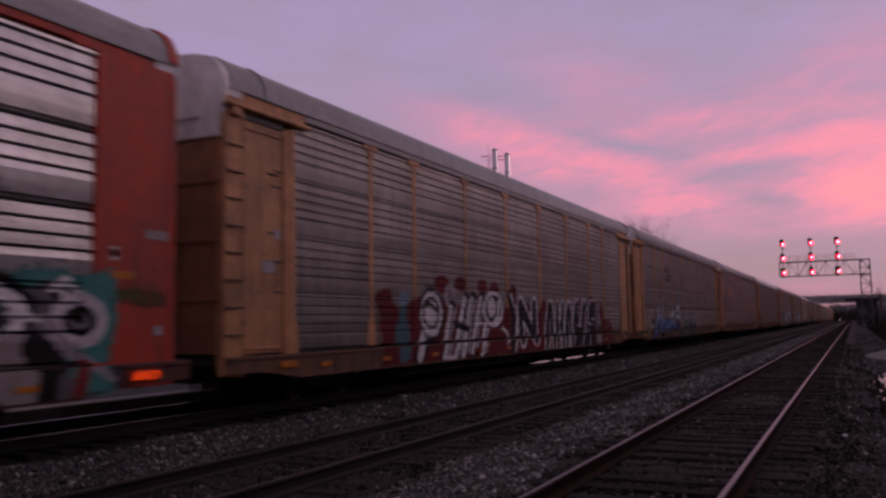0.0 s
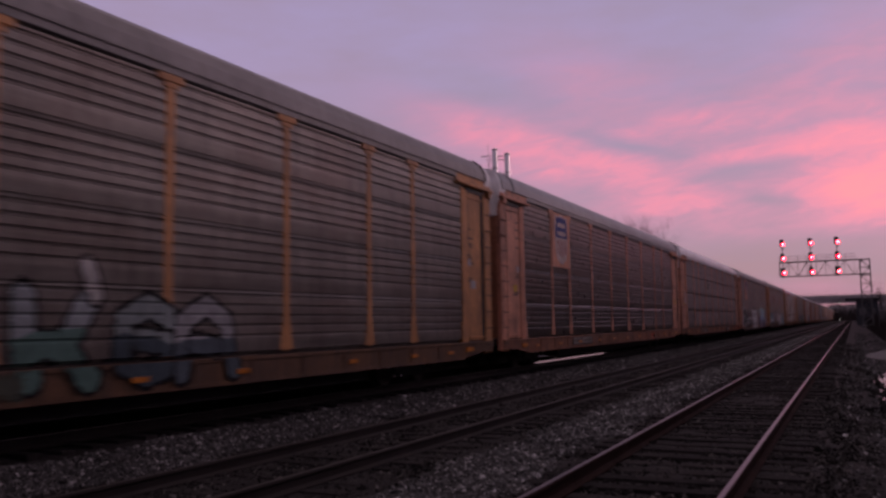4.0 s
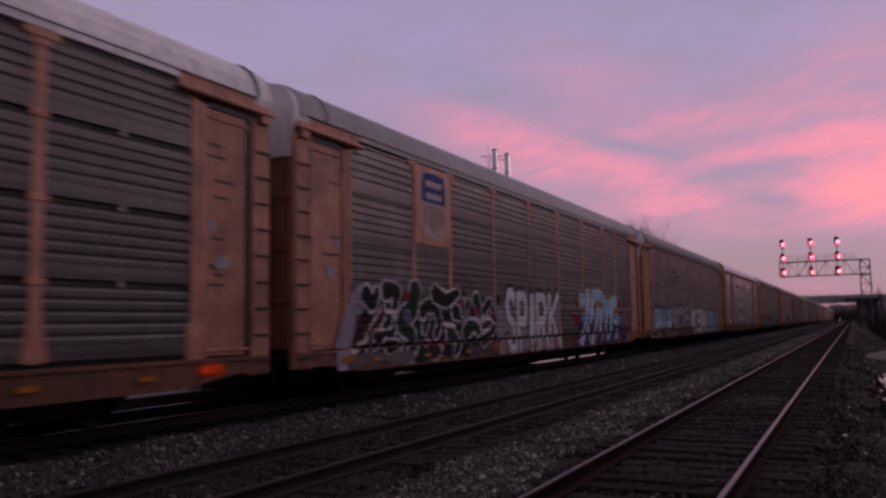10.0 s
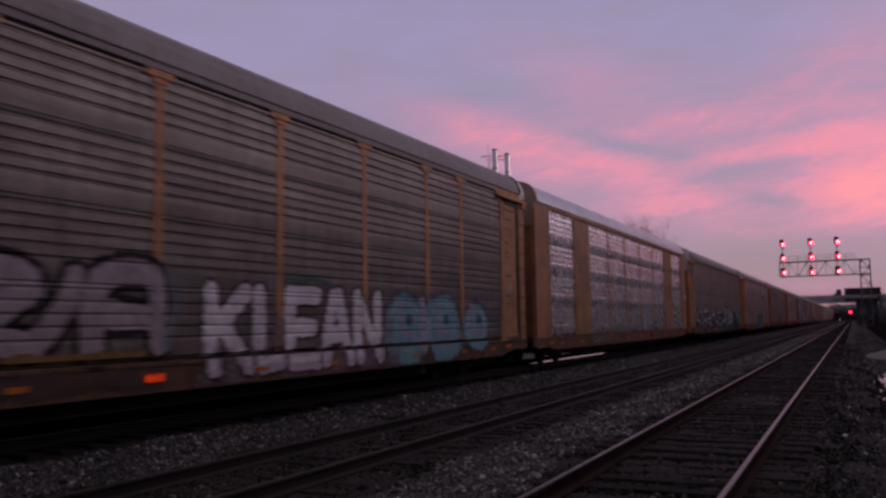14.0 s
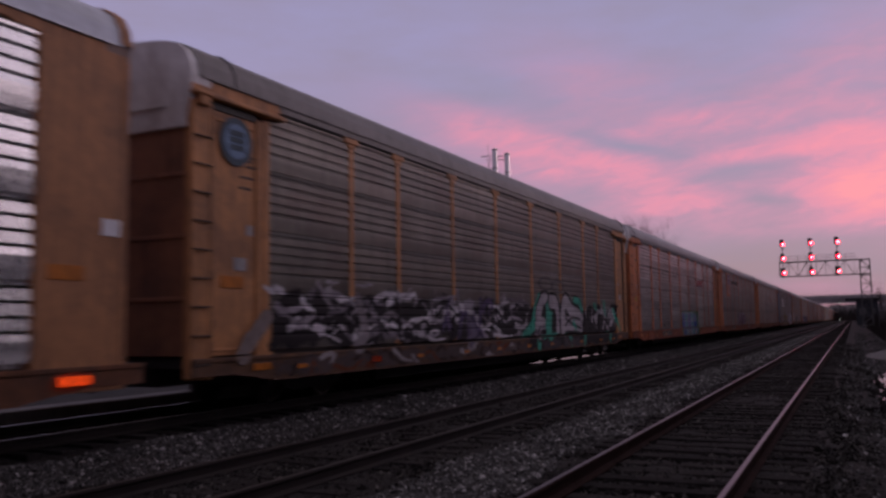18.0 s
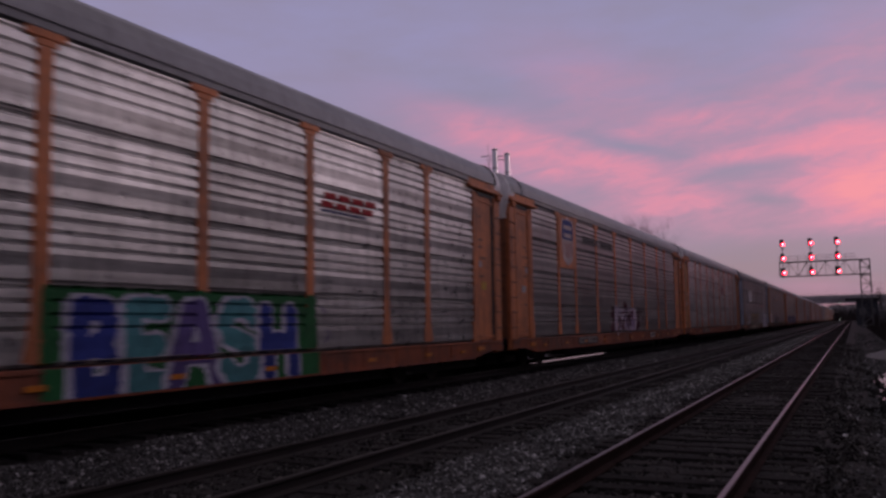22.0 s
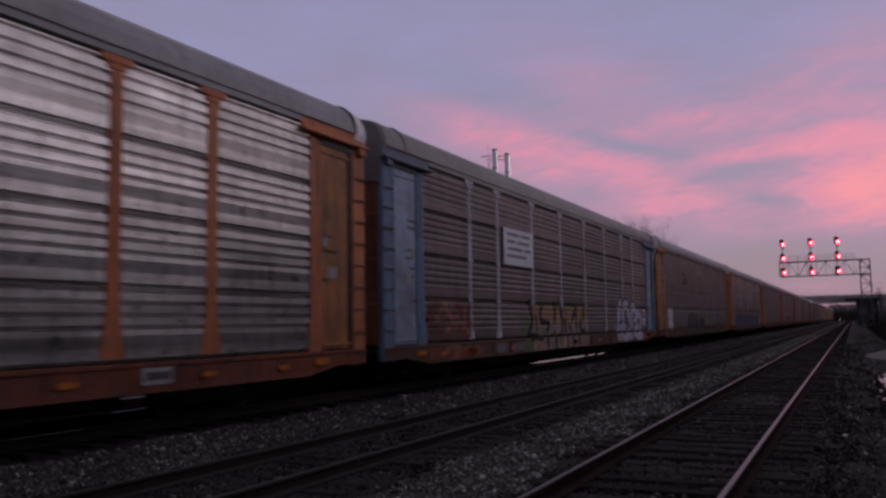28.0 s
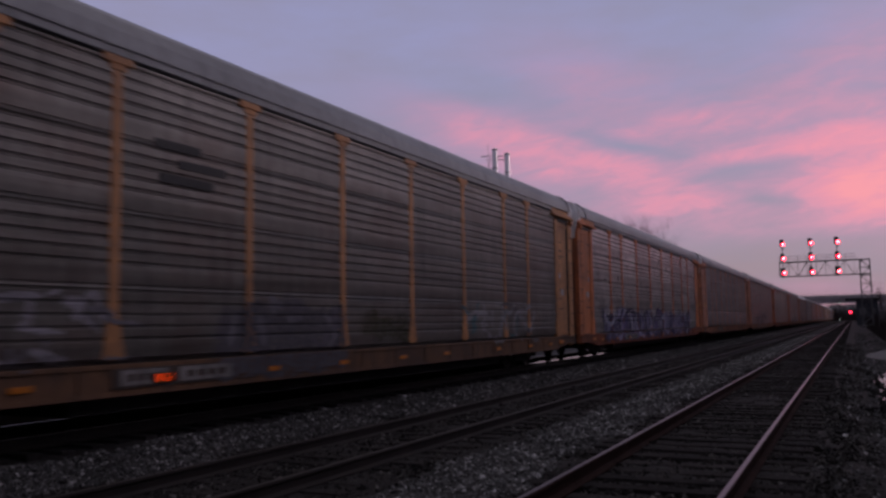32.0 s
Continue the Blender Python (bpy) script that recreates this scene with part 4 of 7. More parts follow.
    # the two ends of both sides: mirrored meshes
    for sx in (-1, 1):
        for sy in (-1, 1):
            for name, make, mat in (("corner_post", corner_mesh, trim), ("rung", rung_mesh, s["rung"]), ("door", door_mesh, door), ("door_frame", frame_mesh, trim), ("door_header", header_mesh, trim)):
                if flush:
                    continue
                me = make(mat)
                key = ("mirror", name, mat.name, sx, sy)
                if (sx, sy) != (1, 1):
                    def flipped(me=me, sx=sx, sy=sy):
                        c = me.copy()
                        c.transform(Matrix.Diagonal((sx, sy, 1, 1)))
                        if sx * sy < 0:
                            c.flip_normals()
                        return c
                    me = cached(key, flipped)
                if name == "corner_post":
                    corner = part(name, me, railcar)
                elif name == "door":
                    leaf = part(name, me, railcar)
                    if sx > 0:
                        mid = sy * (FRAME_OUT + DOOR_OUT) / 2
                        part("door_seam", door_shade_mesh(sy), leaf, label="hinges and black strips standing in for shade round the door")
                        for z in (1.05, 4.88):
                            part("batten", cached(("db", mat.name), lambda: box_mesh("batten", (1.55, 1.60, -0.53, 0.53, 0.0, 0.05), mat, bevel=0.008)), leaf, (0, mid, z))
                elif name == "rung":
                    for k in range(9):
                        part(name, me, corner, (0, 0, 0.85 + k * 0.46))
                else:
                    part(name, me, railcar)
    if flush:
        # one flat riveted plate closes each end of the sides, under the top rail
        for sx in (-1, 1):
            for sy in (-1, 1):
                x0, x1 = sorted((sx * 1.48, sx * 1.622))
                for name, ya, yb, z0, z1, out in (("end_plate", PLAIN_IN, PLAIN_END, 0.60, 5.49, 0.0), ("edge_strip", PLAIN_IN - 0.02, PLAIN_IN + 0.10, 0.93, 5.32, 0.012), ("edge_strip", PLAIN_END - 0.1, PLAIN_END + 0.01, 0.62, 5.3, 0.014)):
                    def plate(sx=sx, sy=sy, name=name, ya=ya, yb=yb, z0=z0, z1=z1, out=out):
                        y0, y1 = sorted((sy * ya, sy * yb))
                        return box_mesh(name, (x0 - (out if sx < 0 else 0), x1 + (out if sx > 0 else 0), y0, y1, z0, z1), trim, bevel=0.012)
                    part(name, cached(("end_plate", trim.name, sx, sy, ya), plate), railcar)

                def strip(sx=sx, sy=sy):
                    x0, x1 = sorted((sx * 1.50, sx * 1.632))
                    y0, y1 = sorted((sy * (FRAME_IN - 0.3), sy * (PLAIN_IN - 0.003)))
                    return box_mesh("end_fascia", (x0, x1, y0, y1, 5.33, 5.495), trim, bevel=0.01)
                part("end_fascia", cached(("fascia", trim.name, sx, sy), strip), railcar)
    for y0 in SPACING:
        if all(abs(y0 - y) > 0.7 for y in lit):
            small_plate(railcar, "reflector", m_amber, y0 - 0.16, y0 + 0.16, 0.67, 0.75, 1.688)
    for y0 in (-12.6, 12.6):
        if all(abs(y0 - y) > 0.9 for y in lit):
            small_plate(railcar, "end_reflector", m_amber, y0 - 0.24, y0 + 0.24, 0.70, 0.82, 1.688)
    # reflectors made to glow, standing in for light thrown back to the camera
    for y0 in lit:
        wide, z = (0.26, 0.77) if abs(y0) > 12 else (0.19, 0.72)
        small_plate(railcar, "marker_light", m_reflector_glint, y0 - wide, y0 + wide, z - 0.06, z + 0.06, 1.688, "orange reflector given a glow for its glint, behind upright ribs")

        # fins added to hide the glow at slanting views far along the train
        def ribs(wide=wide):
            bm = bmesh.new()
            n = round(2 * wide / 0.03)
            for k in range(n + 1):
                y = (2 * k / n - 1) * (wide + 0.004)
                add_box(bm, -0.016, 0.022, y - 0.002, y + 0.002, -0.066, 0.066)
            for z in (-0.066, 0.062):
                add_box(bm, -0.016, 0.012, -wide - 0.006, wide + 0.006, z, z + 0.004)
            return finish(bm, "marker_ribs", m_black)
        part("marker_ribs", cached(("marker_ribs", wide), ribs), railcar, (1.688, y0, z))
    return railcar


wheels = []
SPACING = (-11.4, -9.0, -6.6, -3.9, -1.6, 0.9, 3.2, 6.7, 9.4, 11.4)

# ---- the train ----
def trim_paint(name, rgb, dirt=0.75):
    return plain(name, srgb(*rgb), 0.6, grain=5.0, vary=0.25, streaks=dirt, stain=(0.075, 0.04, 0.028), bump=0.08, each=0.08, blotch=0.5)


def sheet_metal(name, lin, rough, metal, dirt, each=0.12, along=0.5, blotch=0.0):
    return plain(name, lin, rough, metal, grain=4.0, vary=0.22, streaks=dirt, stain=(0.045, 0.036, 0.034), bump=0.02, each=each, along=along, blotch=blotch)


T_TAN = trim_paint("tan_trim", (204, 146, 100))
T_OCHRE = trim_paint("ochre_trim", (202, 142, 92))
T_SALMON = trim_paint("faded_salmon_trim", (212, 148, 120))
T_ORANGE = trim_paint("orange_trim", (212, 128, 80))
T_BROWN = trim_paint("brown_trim", (190, 134, 92))
T_RED = trim_paint("red_trim", (198, 62, 40))
T_BLUE = trim_paint("blue_trim", (112, 138, 164))
T_PALEBLUE = trim_paint("pale_blue_posts", (200, 200, 208))
T_STAINED = trim_paint("stained_ochre_door", (186, 124, 70), 1.0)
T_BLUEDOOR = trim_paint("pale_blue_door", (158, 174, 194), 0.5)
T_RUST = trim_paint("rusty_end", (160, 108, 80))
SILLS = {}
for base, rgb in ((T_TAN, (112, 76, 50)), (T_OCHRE, (108, 75, 50)), (T_SALMON, (138, 88, 62)), (T_ORANGE, (140, 70, 38)), (T_BROWN, (120, 75, 48)), (T_RED, (77, 33, 27)), (T_BLUE, (112, 76, 54))):
    SILLS[base.name] = plain("grimy_sill_" + base.name, srgb(*rgb), 0.65, grain=3.0, vary=0.5, streaks=0.95, stain=(0.03, 0.02, 0.016), bump=0.1, each=0.15, blotch=0.5)
P_DULL = sheet_metal("dull_side_sheet", (0.25, 0.229, 0.214), 0.38, 0.4, 0.8, 0.12, along=0.8, blotch=0.45)
P_DUSK = sheet_metal("dusky_side_sheet", (0.165, 0.149, 0.137), 0.38, 0.4, 0.9, 0.12, along=0.8, blotch=0.5)
P_SOOT = sheet_metal("sooty_side_sheet", (0.130, 0.113, 0.102), 0.30, 0.86, 0.9, 0.12, along=0.9, blotch=0.6)
P_DARK = sheet_metal("dark_side_sheet", (0.118, 0.108, 0.103), 0.42, 0.2, 0.7, 0.08, along=0.7, blotch=0.3)
P_BROWN = sheet_metal("brown_side_sheet", (0.168, 0.149, 0.134), 0.38, 0.4, 0.9, 0.12, along=0.8, blotch=0.5)
P_OLIVE = sheet_metal("olive_side_sheet", (0.152, 0.138, 0.120), 0.38, 0.4, 0.9, 0.12, along=0.8, blotch=0.5)
P_UMBER = sheet_metal("umber_side_sheet", (0.172, 0.131, 0.114), 0.45, 0.1, 0.9, 0.16, along=0.8, blotch=0.6)
P_GREY = sheet_metal("grey_side_sheet", (0.47, 0.458, 0.44), 0.3, 0.7, 0.6, 0.2, along=0.9, blotch=0.2)
P_PEWTER = sheet_metal("pewter_side_sheet", (0.29, 0.282, 0.272), 0.32, 0.65, 0.6, 0.15, along=1.0, blotch=0.25)
P_SILVER = sheet_metal("bright_side_sheet", (0.80, 0.795, 0.79), 0.27, 0.75, 0.3, 0.1, along=0.35)
P_STEEL = sheet_metal("worn_steel_side_sheet", (0.52, 0.512, 0.50), 0.3, 0.72, 0.6, 0.12, along=0.7, blotch=0.2)
R_GREY = sheet_metal("grey_roof", (0.262, 0.262, 0.272), 0.5, 0.1, 0.4, along=0.12)
R_WARM = sheet_metal("warm_grey_roof", (0.235, 0.220, 0.215), 0.55, 0.1, 0.4, along=0.12)
R_WHITE = sheet_metal("white_roof", (0.80, 0.79, 0.80), 0.45, 0.0, 0.35, along=0.15, blotch=0.1)
R_PALE = sheet_metal("pale_blue_roof", (0.46, 0.49, 0.55), 0.35, 0.3, 0.15, along=0.12)
C_WHITE = plain("white_end_cap", (0.90, 0.85, 0.85), 0.6, grain=3.0, vary=0.3, streaks=0.7, stain=(0.2, 0.12, 0.09), bump=0.05)
C_BROWN = plain("rusty_end_cap", (0.36, 0.26, 0.22), 0.7, grain=3.0, vary=0.3, streaks=0.6, stain=RUST, bump=0.05)
C_DARK = plain("dark_end_cap", (0.19, 0.185, 0.19), 0.7, grain=3.0, vary=0.3, bump=0.05)
# dirty rungs, darkened further to carry their own shadows
m_rung = plain("grimy_shaded_rung", (0.10, 0.062, 0.045), 0.7, grain=9.0, vary=0.4, bump=0.1)
m_grimy_board = plain("grimy_board", (0.06, 0.042, 0.034), 0.7, grain=5.0, vary=0.5, streaks=0.7, stain=RUST, bump=0.05)
m_worn_board = plain("worn_pale_board", (0.25, 0.225, 0.215), 0.7, grain=4.0, vary=0.5, streaks=0.9, stain=GRIME, bump=0.05)
m_plate_dark = plain("black_plate", (0.02, 0.02, 0.022), 0.5, grain=8.0, vary=0.3, bump=0.0)
m_sign = plain("clean_white_board", (0.86, 0.84, 0.86), 0.5, grain=6.0, vary=0.08, bump=0.0)
m_faint = plain("faded_stencil", (0.11, 0.07, 0.05), 0.65, grain=8.0, vary=0.4, bump=0.0)
m_decal = plain("black_stencil", (0.025, 0.022, 0.022), 0.6, grain=8.0, vary=0.3, bump=0.0)
m_yellow_plate = plain("yellow_plate", (0.5, 0.3, 0.03), 0.6, grain=8.0, vary=0.3, bump=0.0)



def style(label, trim, panel, roof=R_GREY, section="even", post="T", cap=C_WHITE, door=None, post_mat=None, end_mat=None, solid=None, top_rail=None, rung=None):
    return dict(label=label, trim=trim, panel=panel, roof=roof, section=section, post=post, cap=cap, door=door or trim, post_mat=post_mat or trim, end_mat=end_mat or T_RUST,
                solid=solid, top_rail=top_rail or roof, rung=rung or m_rung, sill=SILLS[trim.name])


S_RED = style("car carrier with silver ribbed sides and red ends", T_RED, P_STEEL, section="crisp", post="plain", top_rail=T_RED)
S_TAN = style("car carrier with dull grey ribbed sides and tan posts", T_TAN, P_DULL)
S_OCHRE = style("car carrier with brownish ribbed sides and ochre posts", T_OCHRE, P_BROWN, R_WARM)
S_OLIVE = style("car carrier with dark olive ribbed sides and ochre posts", T_OCHRE, P_OLIVE, R_WARM)
S_SALMON = style("car carrier with dark ribbed sides and faded salmon trim", T_SALMON, P_DUSK, R_GREY, cap=C_WHITE)
S_RUSTY = style("car carrier with dark ribbed sides and orange-brown ends", T_OCHRE, P_DUSK)
S_SOOT = style("car carrier with soot-dark ribbed sides and faded salmon trim", T_SALMON, P_SOOT, R_GREY, cap=C_WHITE)
S_SLOT = style("white-roofed car carrier with dark slotted sides", T_SALMON, P_DARK, R_WHITE, section="slotted", post="clamped")
S_SILVER = style("car carrier with bright silver sides and brown frame", T_BROWN, P_SILVER, R_PALE, section="crisp", post="plain", cap=C_BROWN, solid=T_BROWN, top_rail=T_BROWN)
S_GREY = style("car carrier with worn silver-grey sides and tan posts", T_ORANGE, P_GREY, section="bold")
S_ORANGE = style("car carrier with dull pewter-grey sides and orange trim", T_ORANGE, P_PEWTER, section="bold")
S_BRIGHT = style("car carrier with bright worn silver-grey sides and orange trim", T_ORANGE, P_GREY, section="bold", door=T_STAINED)
S_BLUE = style("car carrier with dark brown slotted sides and blue ends", T_BLUE, P_UMBER, R_WARM, section="slotted", post="clamped", cap=C_DARK, door=T_BLUEDOOR, post_mat=T_PALEBLUE, end_mat=T_RUST)

TRAIN = [S_RED, S_TAN, S_OCHRE, S_SOOT, S_SLOT, S_SALMON, S_OCHRE, S_SILVER, S_OLIVE, S_GREY, S_ORANGE, S_BRIGHT, S_BLUE, S_RUSTY,
         S_GREY, S_SALMON, S_SOOT, S_GREY, S_SOOT, S_SLOT, S_BLUE, S_SOOT, S_ORANGE, S_SOOT, S_SLOT, S_GREY, S_SOOT, S_SLOT, S_BLUE, S_SOOT, S_OCHRE, S_GREY]


def travel(t):
    """How far the train has come at t, in metres."""
    return -10.656 + 11.66991 * t - 0.00834425 * t * t - 0.000071674 * t ** 3


# places along each car where a reflector gets a painted-in glint
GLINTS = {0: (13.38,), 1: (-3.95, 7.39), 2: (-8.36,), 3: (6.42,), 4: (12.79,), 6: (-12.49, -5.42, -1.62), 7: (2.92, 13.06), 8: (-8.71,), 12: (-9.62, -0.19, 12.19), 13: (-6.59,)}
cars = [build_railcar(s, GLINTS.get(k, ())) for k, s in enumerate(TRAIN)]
PALE, SILVERY, INK = (238, 232, 238), (180, 174, 180), (13, 11, 14)


def teal_piece():
    m = Mural(0, 5.0, 12.86, seed=3)
    m.cloud((62, 132, 128), 5.2, 12.9, 0.5, 2.25, 0.2)
    m.cloud((96, 88, 92), 5.2, 12.2, 0.5, 1.95, 0.3)
    for y in (6.0, 8.2, 10.2):
        m.ring(PALE, y, 1.5, 0.42, 0.36, 0.08)
        m.line(PALE, 0.09, (y + 0.3, 2.0), (y + 0.7, 1.4), (y + 1.2, 0.7))
    m.line(INK, 0.2, (11.0, 2.0), (11.35, 1.75), (11.2, 1.45))
    m.line(PALE, 0.10, (11.0, 1.95), (11.35, 1.7), (11.15, 1.35), (11.0, 1.2))
    m.line(INK, 0.12, (11.3, 1.3), (11.8, 1.25), (11.9, 1.0))
    m.line(PALE, 0.05, (11.2, 1.62), (11.9, 1.58))
    m.blob(INK, 11.98, 1.92, 0.2, 0.17)
    m.line(PALE, 0.045, (11.78, 1.95), (11.97, 2.1), (12.2, 1.95))
    m.line(PALE, 0.055, (11.95, 2.0), (11.98, 1.8))
    m.ring((196, 190, 196), 12.22, 1.56, 0.34, 0.27, 0.10)
    m.ring(INK, 12.22, 1.56, 0.2, 0.15, 0.05)
    m.blob((120, 112, 116), 12.22, 1.56, 0.15, 0.11)
    m.blob(INK, 12.2, 1.6, 0.09, 0.08)
    m.line((150, 142, 150), 0.12, (11.75, 1.5), (12.0, 1.25), (12.35, 1.0), (12.78, 0.76), to=0.05)
    m.blob((150, 142, 140), 11.25, 0.95, 0.42, 0.48, 0.6)
    m.line(INK, 0.15, (11.5, 1.2), (11.75, 0.9), (11.65, 0.5))
    m.line((134, 42, 40), 0.10, (12.3, 0.95), (12.15, 0.5))
    m.done("teal, black and white sprayed rings and strokes")


def white_on_red():
    m = Mural(1, -9.6, 11.2, z1=2.75, seed=5)
    m.cloud((104, 18, 29), -9.3, 9.6, 0.42, 2.1, 0.28)
    m.cloud((104, 18, 29), 8.9, 10.9, 0.4, 1.55, 0.3, 0.8)
    for y, z, r in ((-8.9, 2.05, 0.3), (-6.0, 2.45, 0.45), (-4.9, 2.5, 0.35), (-3.4, 2.45, 0.36), (-2.5, 2.42, 0.38), (-1.0, 2.4, 0.3), (7.6, 2.2, 0.5), (8.8, 2.05, 0.42)):
        m.blob((104, 18, 29), y, z, r, 0.14 + 0.2 * r)
    m.cloud((64, 104, 116), -8.4, -7.75, 0.55, 2.2, 0.2)
    m.blob((120, 150, 168), -8.05, 2.05, 0.2, 0.16)
    # the round first letter
    m.line(INK, 0.26, (-6.9, 1.3), (-7.2, 0.95), (-7.45, 0.62))
    m.line(PALE, 0.14, (-6.9, 1.35), (-7.2, 1.0), (-7.4, 0.66))
    m.blob(INK, -6.6, 1.72, 0.72, 0.66)
    m.blob(PALE, -6.6, 1.72, 0.6, 0.54)
    m.ring(INK, -6.65, 1.72, 0.42, 0.36, 0.045)
    m.line(INK, 0.06, (-7.1, 1.85), (-6.7, 1.95), (-6.3, 1.75))
    # slanting strokes
    m.ring(SILVERY, -5.55, 2.18, 0.24, 0.26, 0.05)
    for a, b in (((-5.4, 1.85), (-6.0, 0.6)), ((-4.55, 2.08), (-5.35, 0.58)), ((-4.05, 2.1), (-4.85, 0.62)), ((-3.45, 2.12), (-4.25, 0.7)), ((-2.95, 1.75), (-3.6, 0.62))):
        m.line(INK, 0.22, a, ((a[0] + b[0]) / 2 + 0.05, (a[1] + b[1]) / 2), b)
        m.line(PALE, 0.10, (a[0] - 0.1, a[1]), ((a[0] + b[0]) / 2 - 0.05, (a[1] + b[1]) / 2), (b[0] - 0.06, b[1]))
        m.line(PALE, 0.035, (a[0] + 0.2, a[1]), (b[0] + 0.24, b[1] + 0.05))
    m.line(PALE, 0.07, (-5.95, 0.62), (-5.5, 0.56), (-5.2, 0.95), (-5.0, 1.25))
    m.line(INK, 0.09, (-5.3, 1.45), (-4.4, 1.3))
    m.line(PALE, 0.04, (-3.9, 1.5), (-3.3, 1.42))
    m.blob(INK, -2.6, 1.85, 0.75, 0.52)
    m.ring(PALE, -2.6, 1.85, 0.68, 0.46, 0.055)
    m.blob(PALE, -2.75, 1.9, 0.32, 0.28)
    m.line(PALE, 0.09, (-2.2, 2.05), (-2.3, 1.6), (-2.7, 1.4))
    m.line(INK, 0.2, (-1.35, 2.25), (-0.95, 1.6), (-1.3, 0.7))
    m.line(PALE, 0.05, (-1.2, 2.3), (-0.7, 1.6), (-1.05, 0.62))
    m.line(PALE, 0.05, (-1.9, 1.3), (-1.5, 1.05), (-1.7, 0.85))
    m.letter(LETTERS["N"], -0.75, 1.25, 0.74, 2.2, 0.21, INK, PALE, 0.10)
    # a row of black arches with white edges
    y = 1.85
    for form, wide in (("A", 1.15), ("H", 1.1), ("A", 1.05)):
        m.letter(LETTERS[form], y, y + wide, 0.5, 2.15, 0.17, INK, PALE, 0.095, 0.18)
        m.slab((150, 140, 148), y + wide * 0.42, y + wide * 0.55, 0.98, 1.5)
        y += wide - 0.03
    # a black mass cut by slanting white strokes
    m.cloud(INK, 5.0, 8.2, 0.46, 2.22, 0.1)
    m.blob((104, 18, 29), 6.04, 2.05, 0.13, 0.28, 0.2)
    m.slab((92, 62, 72), 6.41, 6.86, 1.0, 1.72)
    for wide, *pts in (
            (0.1, (5.35, 2.23), (5.18, 1.8), (5.02, 1.34)),
            (0.045, (5.3, 2.27), (5.58, 2.28), (5.86, 2.26)),
            (0.035, (5.85, 2.26), (5.82, 1.99), (5.77, 1.69)),
            (0.05, (5.04, 1.27), (5.14, 0.99), (5.07, 0.76), (4.97, 0.53)),
            (0.09, (6.36, 2.22), (6.15, 1.77), (5.94, 1.35)),
            (0.05, (6.33, 2.27), (6.63, 2.29), (6.99, 2.27)),
            (0.035, (6.98, 2.27), (6.92, 1.93)),
            (0.04, (5.67, 1.31), (5.93, 1.31), (6.22, 1.29)),
            (0.055, (6.29, 0.92), (6.18, 0.71), (6.07, 0.49)),
            (0.06, (6.82, 1.86), (6.79, 1.42), (6.73, 1.05)),
            (0.04, (6.42, 1.04), (6.66, 1.03), (6.86, 1.04)),
            (0.07, (7.35, 2.25), (7.16, 1.83), (7.11, 1.34)),
            (0.045, (7.32, 2.29), (7.66, 2.31), (7.97, 2.29)),
            (0.05, (7.2, 1.13), (7.16, 0.81), (7.07, 0.49)),
            (0.035, (7.56, 1.55), (8.04, 1.55)),
            (0.035, (7.23, 1.36), (7.68, 1.34))):
        m.line((196, 188, 204), wide, *pts)
    m.cloud((112, 106, 110), 8.15, 8.72, 0.98, 2.2, 0.1)
    m.scribble([(178, 170, 174), INK, (92, 104, 104), (178, 170, 174)], 8.12, 8.72, 1.0, 2.2, 18, 0.05, 0.3, 0.35)
    m.blob((52, 66, 54), 8.75, 1.15, 0.3, 0.22)
    m.slab((176, 170, 170), 8.05, 8.75, 0.6, 0.93)
    m.scribble([(90, 84, 86)], 8.1, 8.6, 0.66, 0.88, 4, 0.03, 0.25)
    m.done("black letters with thick white outlines on a dark red cloud")


